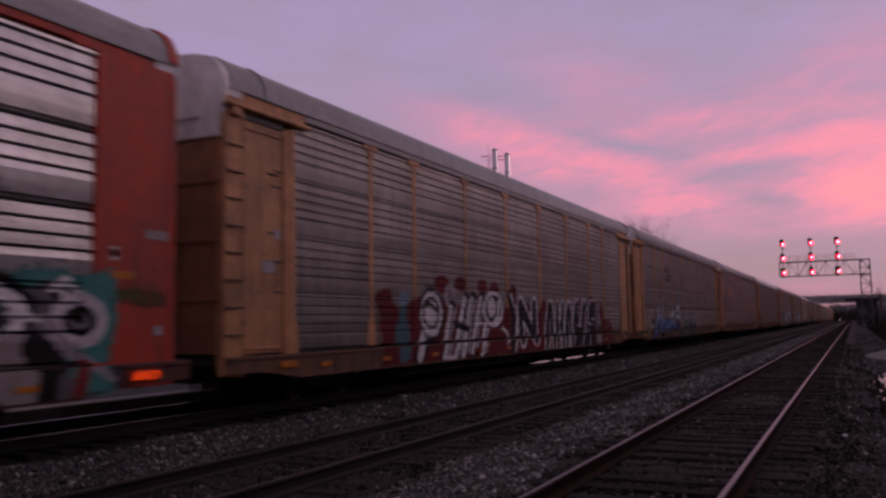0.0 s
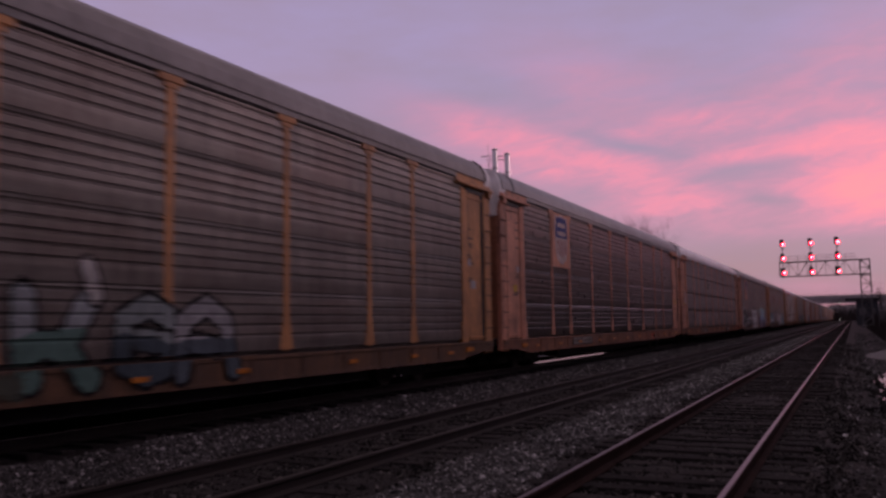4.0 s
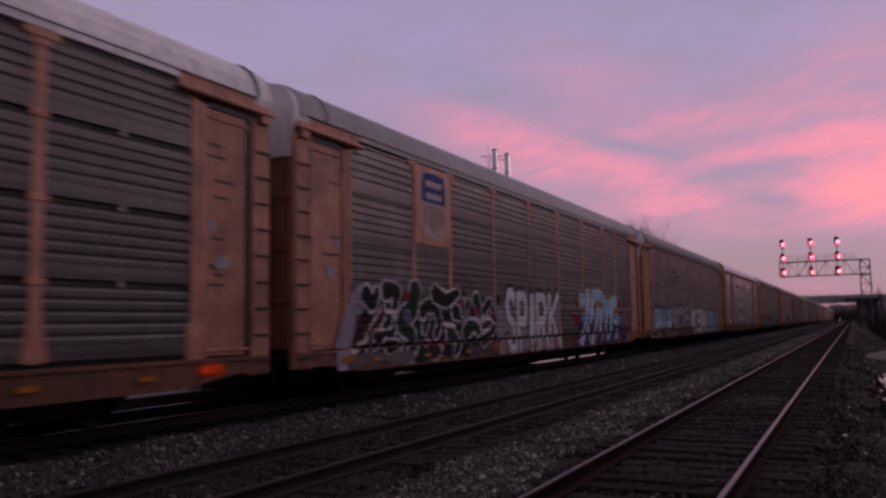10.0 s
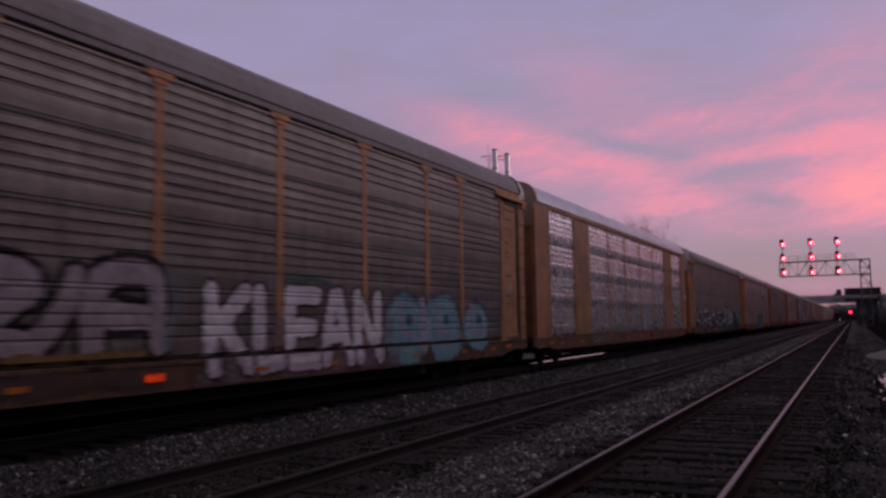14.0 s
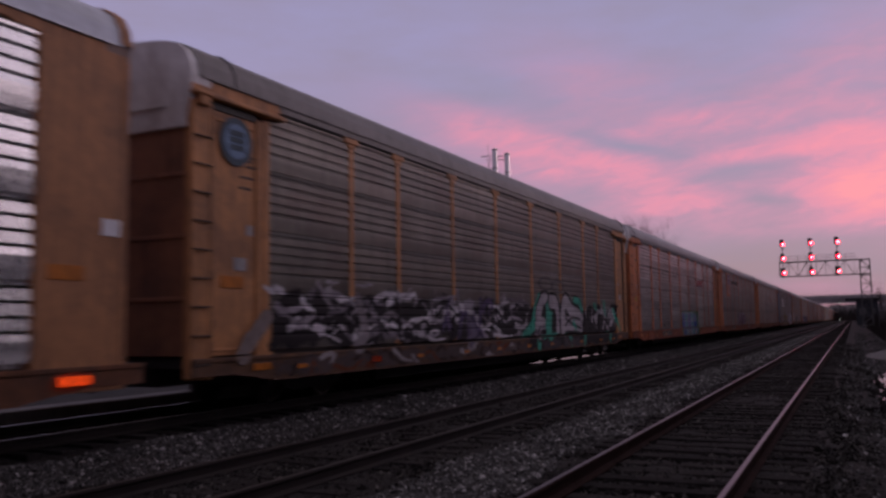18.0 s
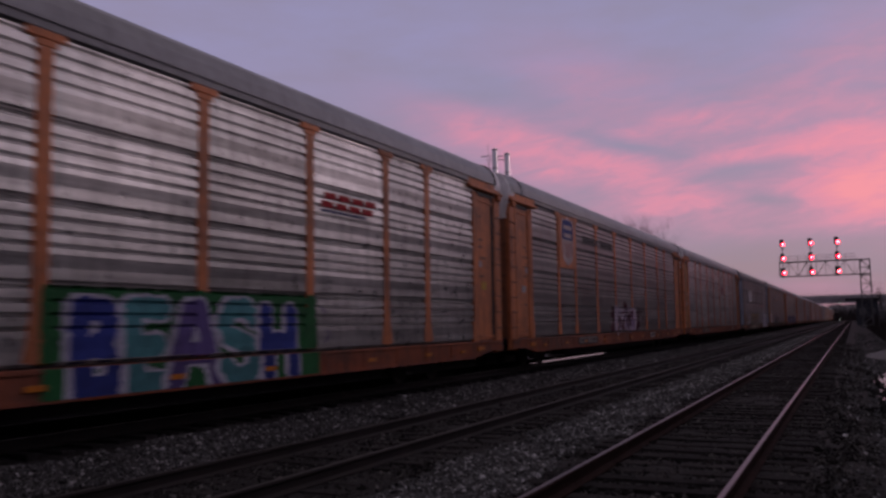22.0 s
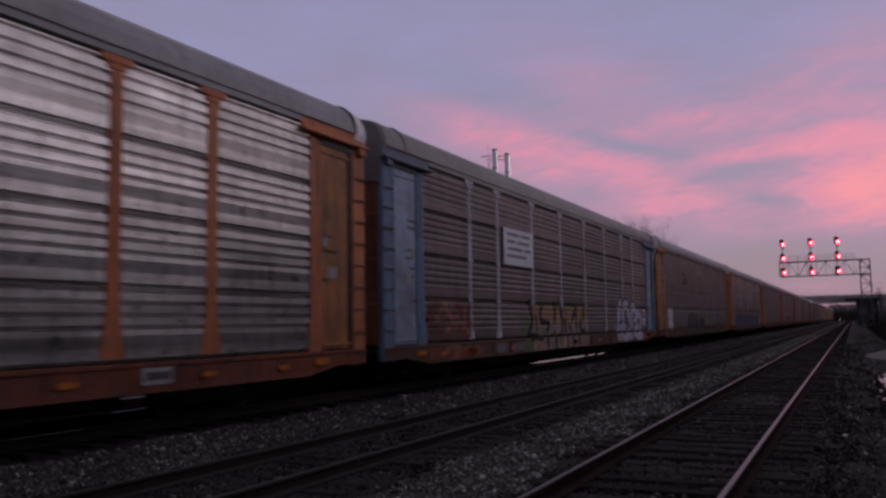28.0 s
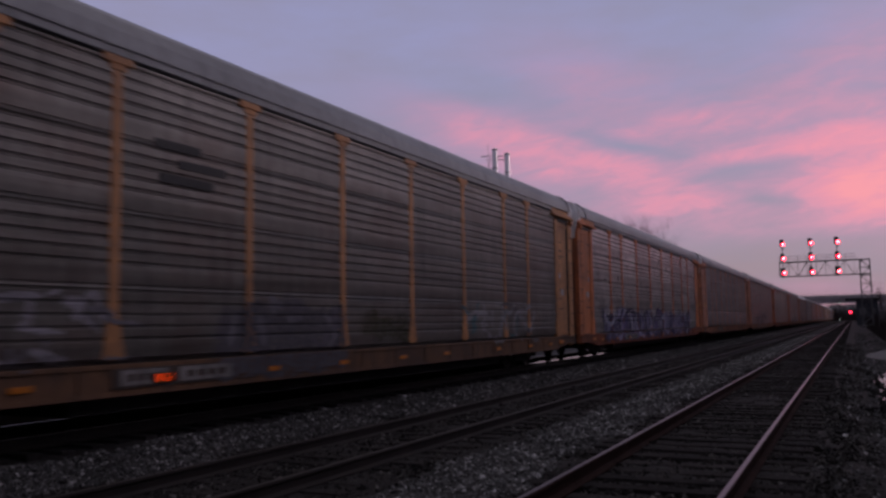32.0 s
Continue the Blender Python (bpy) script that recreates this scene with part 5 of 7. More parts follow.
def blue_piece():
    m = Mural(2, -12.0, 3.4, z1=2.6, seed=8)
    tan, blue, mid, deep = (152, 140, 124), (84, 114, 172), (126, 156, 198), (36, 48, 88)
    m.limbs([[(-11.6, 1.9), (-11.3, 1.6), (-11.5, 1.0)], [(-11.3, 1.6), (-10.6, 1.75), (-9.8, 1.85), (-9.5, 1.5)], [(-10.9, 1.2), (-10.0, 1.1)], [(-11.6, 1.1), (-11.9, 0.7)]], 0.2, ((0.0, tan, 0, 9),))
    m.blob((48, 42, 42), -10.35, 1.42, 0.35, 0.16)
    body = [[(-10.3, 0.6), (-9.6, 1.1), (-9.1, 1.6), (-8.4, 1.55)], [(-9.2, 1.55), (-8.0, 1.35), (-6.9, 1.3), (-5.6, 1.35), (-4.3, 1.3)], [(-8.8, 0.95), (-8.0, 1.0), (-7.2, 1.5)], [(-7.6, 0.8), (-7.0, 1.15), (-6.2, 1.0), (-5.4, 1.15), (-4.2, 1.05)]]
    m.limbs(body, 0.22, ((0.07, INK, 0, 9), (0.0, blue, 0, 9), (-0.06, mid, 1.45, 9), (-0.10, deep, 0, 0.85)))
    m.scribble([(160, 180, 208), (40, 50, 82), (200, 206, 216), (96, 128, 182)], -9.8, -4.4, 1.0, 1.85, 22, 0.055, 0.6, 0.5)
    for y, z, ry, rz in ((-9.15, 1.05, 0.3, 0.22), (-8.55, 1.88, 0.24, 0.14), (-7.5, 1.22, 0.28, 0.12), (-6.3, 1.42, 0.3, 0.07), (-5.0, 1.16, 0.35, 0.08)):
        m.blob((26, 24, 30), y, z, ry, rz, 0.4)
    for pts, c in ((((-8.9, 2.2), (-8.75, 1.95), (-8.9, 1.65)), (176, 186, 204)), (((-7.6, 2.2), (-7.75, 1.9), (-7.95, 1.6)), (168, 180, 200)), (((-7.0, 2.25), (-6.8, 2.05)), (160, 154, 140)), (((-7.3, 1.75), (-6.7, 1.85), (-6.3, 1.65)), (150, 142, 130)), (((-5.9, 1.6), (-5.75, 1.95)), (150, 146, 140)), (((-4.95, 2.3), (-5.1, 2.0), (-5.4, 1.7)), (190, 188, 186)), (((-4.7, 1.9), (-5.3, 1.72)), (196, 200, 210)), (((-3.8, 1.9), (-3.5, 2.2), (-2.9, 2.2), (-2.6, 1.85)), (206, 206, 210)), (((-3.7, 1.7), (-2.8, 1.65)), (190, 196, 206))):
        m.line(c, 0.15, *pts, rim=INK, edge=0.05)
    m.blob((26, 24, 30), -3.3, 1.25, 0.4, 0.18)
    m.blob((74, 100, 158), -3.9, 1.05, 0.5, 0.2)
    m.line(tan, 0.16, (-2.1, 2.05), (-1.7, 1.6), (-1.9, 1.05), rim=INK)
    m.letter(FORK, -1.3, 0.3, 0.6, 2.05, 0.17, (150, 158, 160), INK, 0.06, low=(88, 120, 112), split=1.45)
    m.line((190, 186, 182), 0.12, (0.0, 2.3), (0.15, 1.9), rim=INK)
    m.letter(HOOK, 0.35, 1.7, 0.6, 1.95, 0.16, (140, 150, 150), INK, 0.06, low=(70, 84, 92))
    m.letter(ARCH, 1.6, 3.1, 0.6, 1.95, 0.15, (158, 158, 160), INK, 0.06, low=(84, 96, 104))
    m.cloud((88, 86, 72), -9.5, -8.4, 0.5, 0.94, 0.1)
    m.cloud((66, 62, 66), -7.9, -5.4, 0.5, 0.94, 0.12)
    m.cloud((72, 76, 66), -4.0, -1.0, 0.5, 0.94, 0.12)
    m.done("blue and white sprayed letters with tan shapes")


def black_green_piece():
    m = Mural(5, -13.0, -4.1, z1=2.6, seed=12)
    green, wine = (24, 50, 36), (84, 22, 36)
    m.cloud((13, 11, 14), -12.3, -4.2, 0.5, 2.2, 0.22)
    for y, z, ry, rz in ((-11.9, 1.25, 0.35, 0.25), (-8.6, 0.95, 0.5, 0.22), (-5.2, 1.35, 0.35, 0.16), (-10.2, 1.55, 0.22, 0.2)):
        m.blob(wine, y, z, ry, rz)
    for y, z, ry, rz in ((-9.6, 2.0, 0.5, 0.35), (-9.7, 1.1, 0.6, 0.42), (-8.4, 1.7, 0.5, 0.3), (-7.4, 1.1, 0.45, 0.35), (-5.6, 1.9, 0.4, 0.35)):
        m.blob(green, y, z, ry, rz)
    m.line((170, 160, 172), 0.3, (-12.1, 2.0), (-12.5, 1.4), (-12.9, 0.7))
    m.line(wine, 0.22, (-12.0, 1.45), (-12.2, 1.05))
    white, black = (224, 218, 222), (13, 11, 14)
    bodies = ((0.17, wine, ((-11.7, 1.0), (-11.4, 1.35), (-11.0, 1.75))), (0.2, black, ((-11.75, 2.1), (-11.5, 1.9), (-11.3, 2.15))), (0.2, black, ((-10.9, 2.2), (-10.4, 2.2), (-10.5, 1.85))),
              (0.16, black, ((-11.3, 1.15), (-10.7, 1.2), (-10.5, 1.5))), (0.28, green, ((-9.5, 2.2), (-9.7, 1.8), (-10.2, 1.5), (-9.7, 1.15), (-9.9, 0.75))), (0.16, black, ((-10.9, 0.95), (-10.4, 1.0))),
              (0.2, black, ((-9.1, 1.75), (-8.5, 1.9), (-8.2, 1.5), (-8.4, 1.2))), (0.14, (40, 44, 70), ((-9.0, 1.35), (-8.8, 1.6))), (0.15, wine, ((-8.9, 0.9), (-8.3, 0.8))), (0.22, black, ((-8.4, 2.2), (-7.8, 2.05), (-7.1, 2.25))),
              (0.2, green, ((-7.6, 1.2), (-7.2, 1.0), (-7.4, 0.72))), (0.2, black, ((-7.3, 1.75), (-6.7, 1.7), (-6.4, 2.0))), (0.12, (52, 60, 84), ((-6.75, 1.75), (-6.7, 2.05))), (0.22, green, ((-6.6, 1.2), (-6.1, 1.4), (-5.7, 1.2))),
              (0.2, green, ((-5.9, 2.1), (-5.6, 1.8), (-5.7, 1.6))), (0.15, black, ((-5.3, 1.8), (-4.9, 2.05), (-4.7, 1.8))), (0.13, wine, ((-5.4, 1.4), (-4.8, 1.45))), (0.15, black, ((-5.6, 0.95), (-5.0, 1.1), (-4.6, 1.35))))
    for w, rgb, pts in bodies:
        m.line(rgb, w, *pts, to=w * 0.6, rim=white, edge=0.06)
    for pts in (((-12.4, 0.9), (-11.7, 1.15)), ((-10.9, 1.75), (-10.4, 1.68)), ((-9.2, 0.65), (-8.5, 0.6)), ((-7.9, 1.45), (-7.3, 1.4)), ((-6.3, 1.6), (-5.5, 1.5), (-5.0, 1.65))):
        m.line(white, 0.06, *pts)
    for y, z in ((-6.9, 2.0), (-5.9, 1.8), (-9.9, 2.1), (-4.6, 1.72)):
        m.blob((150, 44, 54), y, z, 0.16, 0.12)
    m.blob((112, 122, 138), -9.9, 1.65, 0.22, 0.18)
    m.cloud((122, 114, 116), -12.6, -9.6, 0.5, 0.92, 0.12)
    m.cloud((34, 40, 36), -9.4, -8.0, 0.5, 0.92, 0.1)
    m.cloud((96, 88, 92), -6.6, -4.6, 0.5, 0.92, 0.12, 0.9)
    m.blob((168, 84, 48), -4.55, 0.78, 0.3, 0.14)
    m.done("black and green letters with curling white outlines")


def spark():
    m = Mural(5, -4.7, 2.0, z1=2.75, seed=14, lift=0.004)
    m.cloud((168, 160, 166), -4.5, 1.5, 0.5, 2.0, 0.22, 0.9)
    for ch, y0, y1, top in (("S", -3.75, -2.7, 2.5), ("P", -2.85, -1.65, 2.45), ("A", -1.75, -0.95, 2.42), ("R", -1.1, 0.25, 2.45), ("K", 0.15, 1.5, 2.5)):
        m.letter(LETTERS[ch], y0, y1, 0.5, top, 0.165, (242, 236, 242), (38, 32, 52), 0.055, low=(204, 196, 206), split=1.05, light=(250, 246, 250), cast=(58, 52, 60), cast_by=(-0.05, 0.06))
    m.cloud((134, 100, 66), -1.6, -1.1, 0.5, 0.92, 0.05)
    m.cloud((134, 112, 84), 0.45, 0.8, 0.5, 1.1, 0.05, 0.7)
    m.done("white block letters SPARK")


def blue_orange_piece():
    m = Mural(5, 1.9, 11.8, z1=2.85, seed=16)
    red, yellow, sky, navy = (146, 36, 34), (190, 172, 60), (166, 210, 230), (42, 50, 108)
    for pts, w in ((((4.4, 1.85), (3.9, 2.05), (3.35, 2.25)), 0.16), (((4.2, 1.5), (3.4, 1.6), (2.6, 1.75)), 0.2), (((4.0, 1.2), (3.4, 1.35)), 0.16), (((9.2, 2.0), (9.8, 2.2), (10.2, 2.3)), 0.2), (((9.3, 1.7), (10.0, 1.8), (10.7, 1.85)), 0.16), (((9.6, 1.35), (10.3, 1.3), (11.2, 1.2)), 0.14), (((3.4, 0.8), (2.8, 0.75)), 0.2)):
        m.line(red, w, *pts, to=0.04)
    body = [[(4.25, 2.3), (4.6, 2.2), (4.75, 1.8), (4.2, 1.2), (3.4, 0.62)], [(5.2, 2.5), (5.2, 1.9), (4.7, 1.2), (4.2, 0.6)], [(5.95, 2.5), (5.75, 1.8), (5.4, 1.1), (5.0, 0.6)],
            [(6.5, 2.55), (7.3, 2.4), (7.9, 2.05), (7.2, 1.7), (6.6, 1.2), (6.2, 0.6)], [(6.9, 1.8), (7.2, 1.2), (7.1, 0.6)], [(9.35, 2.3), (8.6, 2.15), (8.2, 1.7), (8.0, 1.1), (7.8, 0.6)], [(8.9, 1.8), (9.0, 1.2), (8.6, 0.7)], [(9.2, 1.45), (9.9, 1.4), (10.3, 1.0), (10.6, 0.6)]]
    m.limbs(body, 0.24, ((0.15, yellow, 1.75, 9), (0.09, (140, 84, 50), 1.3, 9), (0.05, (190, 196, 206), 1.2, 9), (0.10, navy, 0, 1.5), (0.0, sky, 1.45, 9), (0.0, (104, 160, 208), 1.3, 1.75), (0.02, navy, 0, 1.38)))
    for pts in (((4.35, 2.2), (4.55, 1.9)), ((5.05, 2.4), (5.1, 1.9), (4.7, 1.3)), ((5.75, 2.4), (5.6, 1.8), (5.2, 1.1), (4.9, 0.7)), ((4.5, 1.3), (4.1, 0.95), (3.6, 0.65)), ((6.5, 2.0), (6.45, 1.5), (5.9, 0.8)), ((7.0, 1.7), (7.0, 1.2), (6.9, 0.7)), ((8.0, 1.9), (7.8, 1.3), (7.5, 0.7)), ((8.7, 1.9), (8.5, 1.3), (8.3, 0.8)), ((9.1, 1.45), (9.6, 1.3), (9.0, 0.75)), ((6.2, 1.6), (6.2, 1.15))):
        m.line((244, 246, 250), 0.11, *pts, to=0.04)
    for pts in (((4.9, 2.0), (4.5, 1.4), (3.9, 0.8)), ((5.5, 2.1), (5.2, 1.4)), ((6.7, 2.3), (7.3, 2.15)), ((6.3, 1.7), (5.8, 1.0)), ((8.4, 2.0), (8.1, 1.4))):
        m.line((60, 104, 156), 0.05, *pts, to=0.02)
    for y, z, ry, rz, tilt in ((4.1, 0.75, 0.4, 0.14, 0.7), (5.4, 0.72, 0.3, 0.2, 0.4), (5.0, 1.15, 0.25, 0.16, 0.9), (6.9, 1.2, 0.22, 0.25, 0.2), (8.6, 1.25, 0.2, 0.28, 0.1), (9.2, 0.85, 0.4, 0.12, 0.5), (7.9, 0.8, 0.3, 0.1, 0.3)):
        m.blob((206, 206, 218), y, z, ry, rz, tilt)
    for pts in (((9.3, 1.2), (9.8, 1.15), (9.9, 0.8)), ((4.3, 1.35), (3.9, 0.9)), ((6.4, 1.0), (6.2, 0.65)), ((8.4, 1.0), (8.2, 0.65))):
        m.line(navy, 0.07, *pts, to=0.04)
    for y, z in ((4.55, 1.95), (6.1, 2.0), (8.35, 1.5), (5.35, 1.2)):
        m.blob((88, 62, 60), y, z, 0.12, 0.16)
    m.done("pale blue and navy piece edged in orange and yellow")


def car6_row():
    m = Mural(6, -13.4, -6.9, z1=2.6, seed=18)
    m.cloud((146, 128, 120), -13.3, -12.4, 0.5, 1.4, 0.3, 0.7)
    m.cloud((120, 106, 106), -12.3, -7.4, 1.5, 2.2, 0.25, 0.6)
    forms = (HOOK, ARCH, FORK, HOOK)
    y = -12.35
    for form, wide in zip(forms, (1.5, 1.15, 1.3, 1.5)):
        m.letter(form, y, y + wide, 0.98, 2.2, 0.2, (124, 160, 176), (26, 32, 58), 0.08, low=(200, 206, 218), split=1.4, light=(166, 190, 202))
        y += wide - 0.12
    m.cloud((100, 116, 122), -12.0, -10.4, 0.5, 0.92, 0.12)
    m.cloud((108, 108, 112), -9.6, -7.6, 0.5, 0.92, 0.12)
    m.slab((66, 54, 50), -10.35, -9.95, 0.55, 1.0)
    m.done("pale blue bubble letters with navy outlines")
    # greyish pink letters with bold dark corners
    m = Mural(6, -7.7, -1.0, z1=2.6, seed=19, lift=0.003)
    pink, dusk = (166, 152, 156), (32, 24, 28)
    body = [[(-7.2, 2.2), (-6.6, 1.75), (-6.1, 1.9), (-5.7, 2.2)], [(-7.2, 1.5), (-6.0, 1.45), (-5.0, 1.5)], [(-6.6, 1.2), (-5.6, 1.1)], [(-5.6, 1.85), (-5.0, 2.0), (-5.0, 1.4)], [(-4.6, 2.0), (-4.3, 2.2), (-3.7, 2.0), (-4.4, 1.5), (-3.7, 1.25), (-3.2, 1.7), (-3.0, 2.15)], [(-2.7, 1.2), (-2.6, 2.1), (-1.6, 2.2), (-1.5, 1.2)], [(-2.4, 1.65), (-1.7, 1.6)]]
    m.limbs(body, 0.22, ((0.10, dusk, 0, 9), (0.0, pink, 0, 9), (-0.05, (176, 166, 170), 1.75, 9)))
    m.blob(dusk, -6.9, 1.15, 0.35, 0.16)
    m.blob(dusk, -4.6, 1.35, 0.3, 0.14)
    m.slab((134, 104, 60), -4.1, -1.7, 1.0, 1.13)
    m.cloud((112, 104, 108), -7.3, -5.6, 0.52, 0.92, 0.1)
    m.cloud((82, 64, 62), -5.2, -1.4, 0.52, 0.92, 0.12, 0.8)
    m.line((120, 128, 132), 0.1, (-1.3, 1.2), (-1.1, 1.9), (-1.25, 2.2))
    m.done("greyish pink letters with bold dark corners")
    m = Mural(6, -1.0, 5.9, z1=2.6, seed=20, lift=0.004)
    m.cloud((128, 120, 124), -0.7, 5.9, 0.5, 1.6, 0.3, 0.6)
    for ch, y0, y1 in (("K", -0.6, 0.75), ("L", 0.65, 1.65), ("E", 1.55, 2.9), ("A", 2.75, 4.0), ("N", 3.9, 5.3)):
        m.letter(LETTERS[ch], y0, y1, 0.62, 2.2, 0.175, (240, 232, 238), (70, 32, 44), 0.05, low=(196, 184, 192), split=1.1, light=(238, 232, 238))
    m.line((80, 106, 104), 0.05, (1.6, 2.28), (2.6, 2.34), (3.3, 2.2))
    m.done("white block letters KLEAN")
    m = Mural(6, 5.1, 12.0, z1=2.5, seed=22)
    for y, r in ((6.3, 1.0), (8.3, 1.05), (10.4, 0.85)):
        m.blob((92, 80, 104), y, 1.35, r + 0.08, 0.92 if r > 0.9 else 0.7)
        m.blob((124, 172, 182), y, 1.33, r, 0.85 if r > 0.9 else 0.63)
        m.ring((150, 174, 180), y, 1.4, r * 0.72, 0.55 if r > 0.9 else 0.42, 0.05)
        m.line((158, 156, 172), 0.10, (y - 0.3, 1.9), (y - 0.15, 1.3), (y + 0.35, 1.2))
        m.blob((84, 110, 120), y + 0.2, 1.55, 0.18, 0.14)
    m.line((176, 168, 184), 0.14, (7.2, 2.0), (7.3, 1.4), (7.15, 0.9))
    m.done("pale teal bubbles with violet outlines")


def scrawl_band():
    m = Mural(8, -13.3, 1.6, z1=2.6, seed=21)
    m.line((150, 136, 132), 0.16, (-12.4, 1.6), (-12.9, 1.2), (-13.1, 0.95))
    m.cloud((42, 37, 40), -12.3, 1.3, 0.98, 2.1, 0.2)
    m.cloud((92, 80, 80), -12.3, 1.3, 0.5, 0.92, 0.15, 0.8)
    m.scribble([(206, 200, 206), (170, 162, 170), (126, 118, 126), (228, 222, 228)], -12.1, 0.8, 1.05, 2.15, 70, 0.075, 0.8, 0.12)
    m.scribble([(150, 142, 148), (172, 166, 172)], -12.1, 0.8, 1.5, 2.3, 16, 0.06, 0.55, 0.5)
    m.scribble([(30, 27, 31)], -12.1, 0.9, 1.05, 2.0, 22, 0.06, 0.6, 0.4)
    m.scribble([(112, 96, 130), (92, 80, 112)], -5.4, -1.9, 0.98, 2.1, 9, 0.09, 0.6, 0.6)
    m.scribble([(150, 142, 146), (172, 164, 166), (120, 66, 42), (60, 44, 40)], -11.8, 0.8, 0.56, 0.9, 26, 0.06, 0.5, 0.3)
    m.line((150, 142, 146), 0.15, (-9.3, 2.0), (-9.0, 1.3), (-9.4, 0.98))
    m.line((116, 106, 128), 0.15, (-3.6, 1.5), (-3.2, 1.2), (-3.6, 0.98))
    m.done("a long band of black, white and violet scrawl")


def mint_piece():
    m = Mural(8, 0.2, 13.0, z1=3.1, seed=23, lift=0.002)
    mint, grey, ink = (72, 176, 150), (188, 180, 186), (14, 12, 15)
    m.cloud((44, 38, 42), 0.9, 12.3, 0.5, 2.05, 0.22)
    m.line(mint, 0.30, (2.25, 2.15), (1.7, 1.65), (1.4, 1.3), (0.6, 1.05), to=0.1)
    m.line(mint, 0.16, (1.8, 1.4), (1.9, 1.0), (1.9, 0.6))
    m.limbs([[(2.0, 1.15), (2.1, 1.75), (2.5, 2.2), (2.9, 2.25)], [(2.1, 1.45), (2.6, 1.4)]], 0.26, ((0.09, ink, 0, 9), (0.0, grey, 0, 9), (-0.05, (96, 88, 98), 0, 1.3)))
    m.limbs([[(3.2, 1.9), (3.1, 1.4), (3.1, 0.98)]], 0.34, ((0.05, ink, 0, 9), (0.0, mint, 0, 9)))
    m.limbs([[(3.4, 2.15), (3.9, 2.1), (4.15, 1.6), (4.1, 1.2)]], 0.24, ((0.10, ink, 0, 9), (0.0, grey, 0, 9)))
    m.line((196, 190, 194), 0.08, (2.35, 2.12), (2.9, 2.3))
    m.limbs([[(4.65, 1.2), (4.7, 1.9), (5.1, 2.2), (5.6, 1.9), (6.4, 1.75), (7.0, 1.6)], [(4.9, 1.4), (6.2, 1.35), (6.9, 1.25)]], 0.27, ((0.10, ink, 0, 9), (0.0, grey, 0, 9), (-0.06, (190, 184, 188), 1.6, 9)))
    m.line(ink, 0.05, (5.0, 1.35), (5.8, 1.6), (6.8, 1.55))
    m.line(ink, 0.05, (5.0, 1.6), (5.9, 1.35), (6.9, 1.2))
    m.line(mint, 0.12, (6.1, 2.25), (6.7, 2.2), (7.05, 1.9), rim=ink)
    m.line(mint, 0.14, (6.0, 1.4), (6.3, 1.15), to=0.05)
    m.scribble([grey, (190, 184, 188), ink, ink], 7.6, 9.3, 1.05, 2.1, 13, 0.08, 0.6, 0.5)
    m.line(mint, 0.09, (8.8, 2.15), (9.1, 1.95))
    m.scribble([grey, ink, (190, 184, 188)], 9.8, 12.0, 1.05, 2.1, 14, 0.09, 0.6, 0.5)
    for pts in (((10.3, 2.2), (10.5, 1.7)), ((11.8, 1.9), (12.2, 1.5), (12.4, 1.3)), ((10.9, 0.95), (11.0, 0.6)), ((12.3, 1.5), (12.7, 1.1)), ((7.2, 0.9), (7.1, 0.6)), ((5.3, 0.9), (5.5, 0.65))):
        m.line(mint, 0.13, *pts, to=0.08)
    m.line(mint, 0.06, (2.4, 0.96), (3.2, 1.0), (4.0, 1.02))
    m.cloud((74, 68, 72), 2.2, 4.2, 0.5, 0.92, 0.1)
    m.cloud((92, 84, 88), 4.5, 6.9, 0.5, 0.92, 0.12, 0.8)
    m.ring((104, 100, 102), 2.9, 2.75, 0.7, 0.2, 0.03)
    m.ring((104, 100, 102), 4.2, 2.7, 0.6, 0.2, 0.03)
    m.done("white letters with black outlines and mint green accents")


def beash():
    m = Mural(9, -1.9, 5.2, z1=2.2, seed=25)
    m.lay((m.Y + m.wob > -1.5) & (m.Y + m.wob < 4.72) & (m.Z + m.wob * 0.4 < 2.02), (36, 96, 52))
    blue, teal, violet = (52, 66, 142), (84, 146, 150), (104, 88, 142)
    for ch, y0, y1, top, c in (("B", -1.1, -0.1, 1.88, blue), ("E", -0.15, 0.85, 1.9, teal), ("A", 0.7, 2.0, 1.88, violet), ("S", 1.85, 3.0, 1.92, teal), ("H", 2.9, 4.15, 1.85, blue)):
        m.letter(LETTERS[ch], y0, y1, 0.48, top, 0.165, c, (196, 192, 206), 0.05, low=tuple(int(v * 0.86) for v in c), split=1.0, cast=(186, 182, 196), cast_by=(-0.08, 0.0))
    m.scribble([(150, 140, 160)], 4.9, 5.1, 1.1, 1.8, 2, 0.05, 0.2)
    m.done("blue, teal and violet letters BEASH on a green ground")


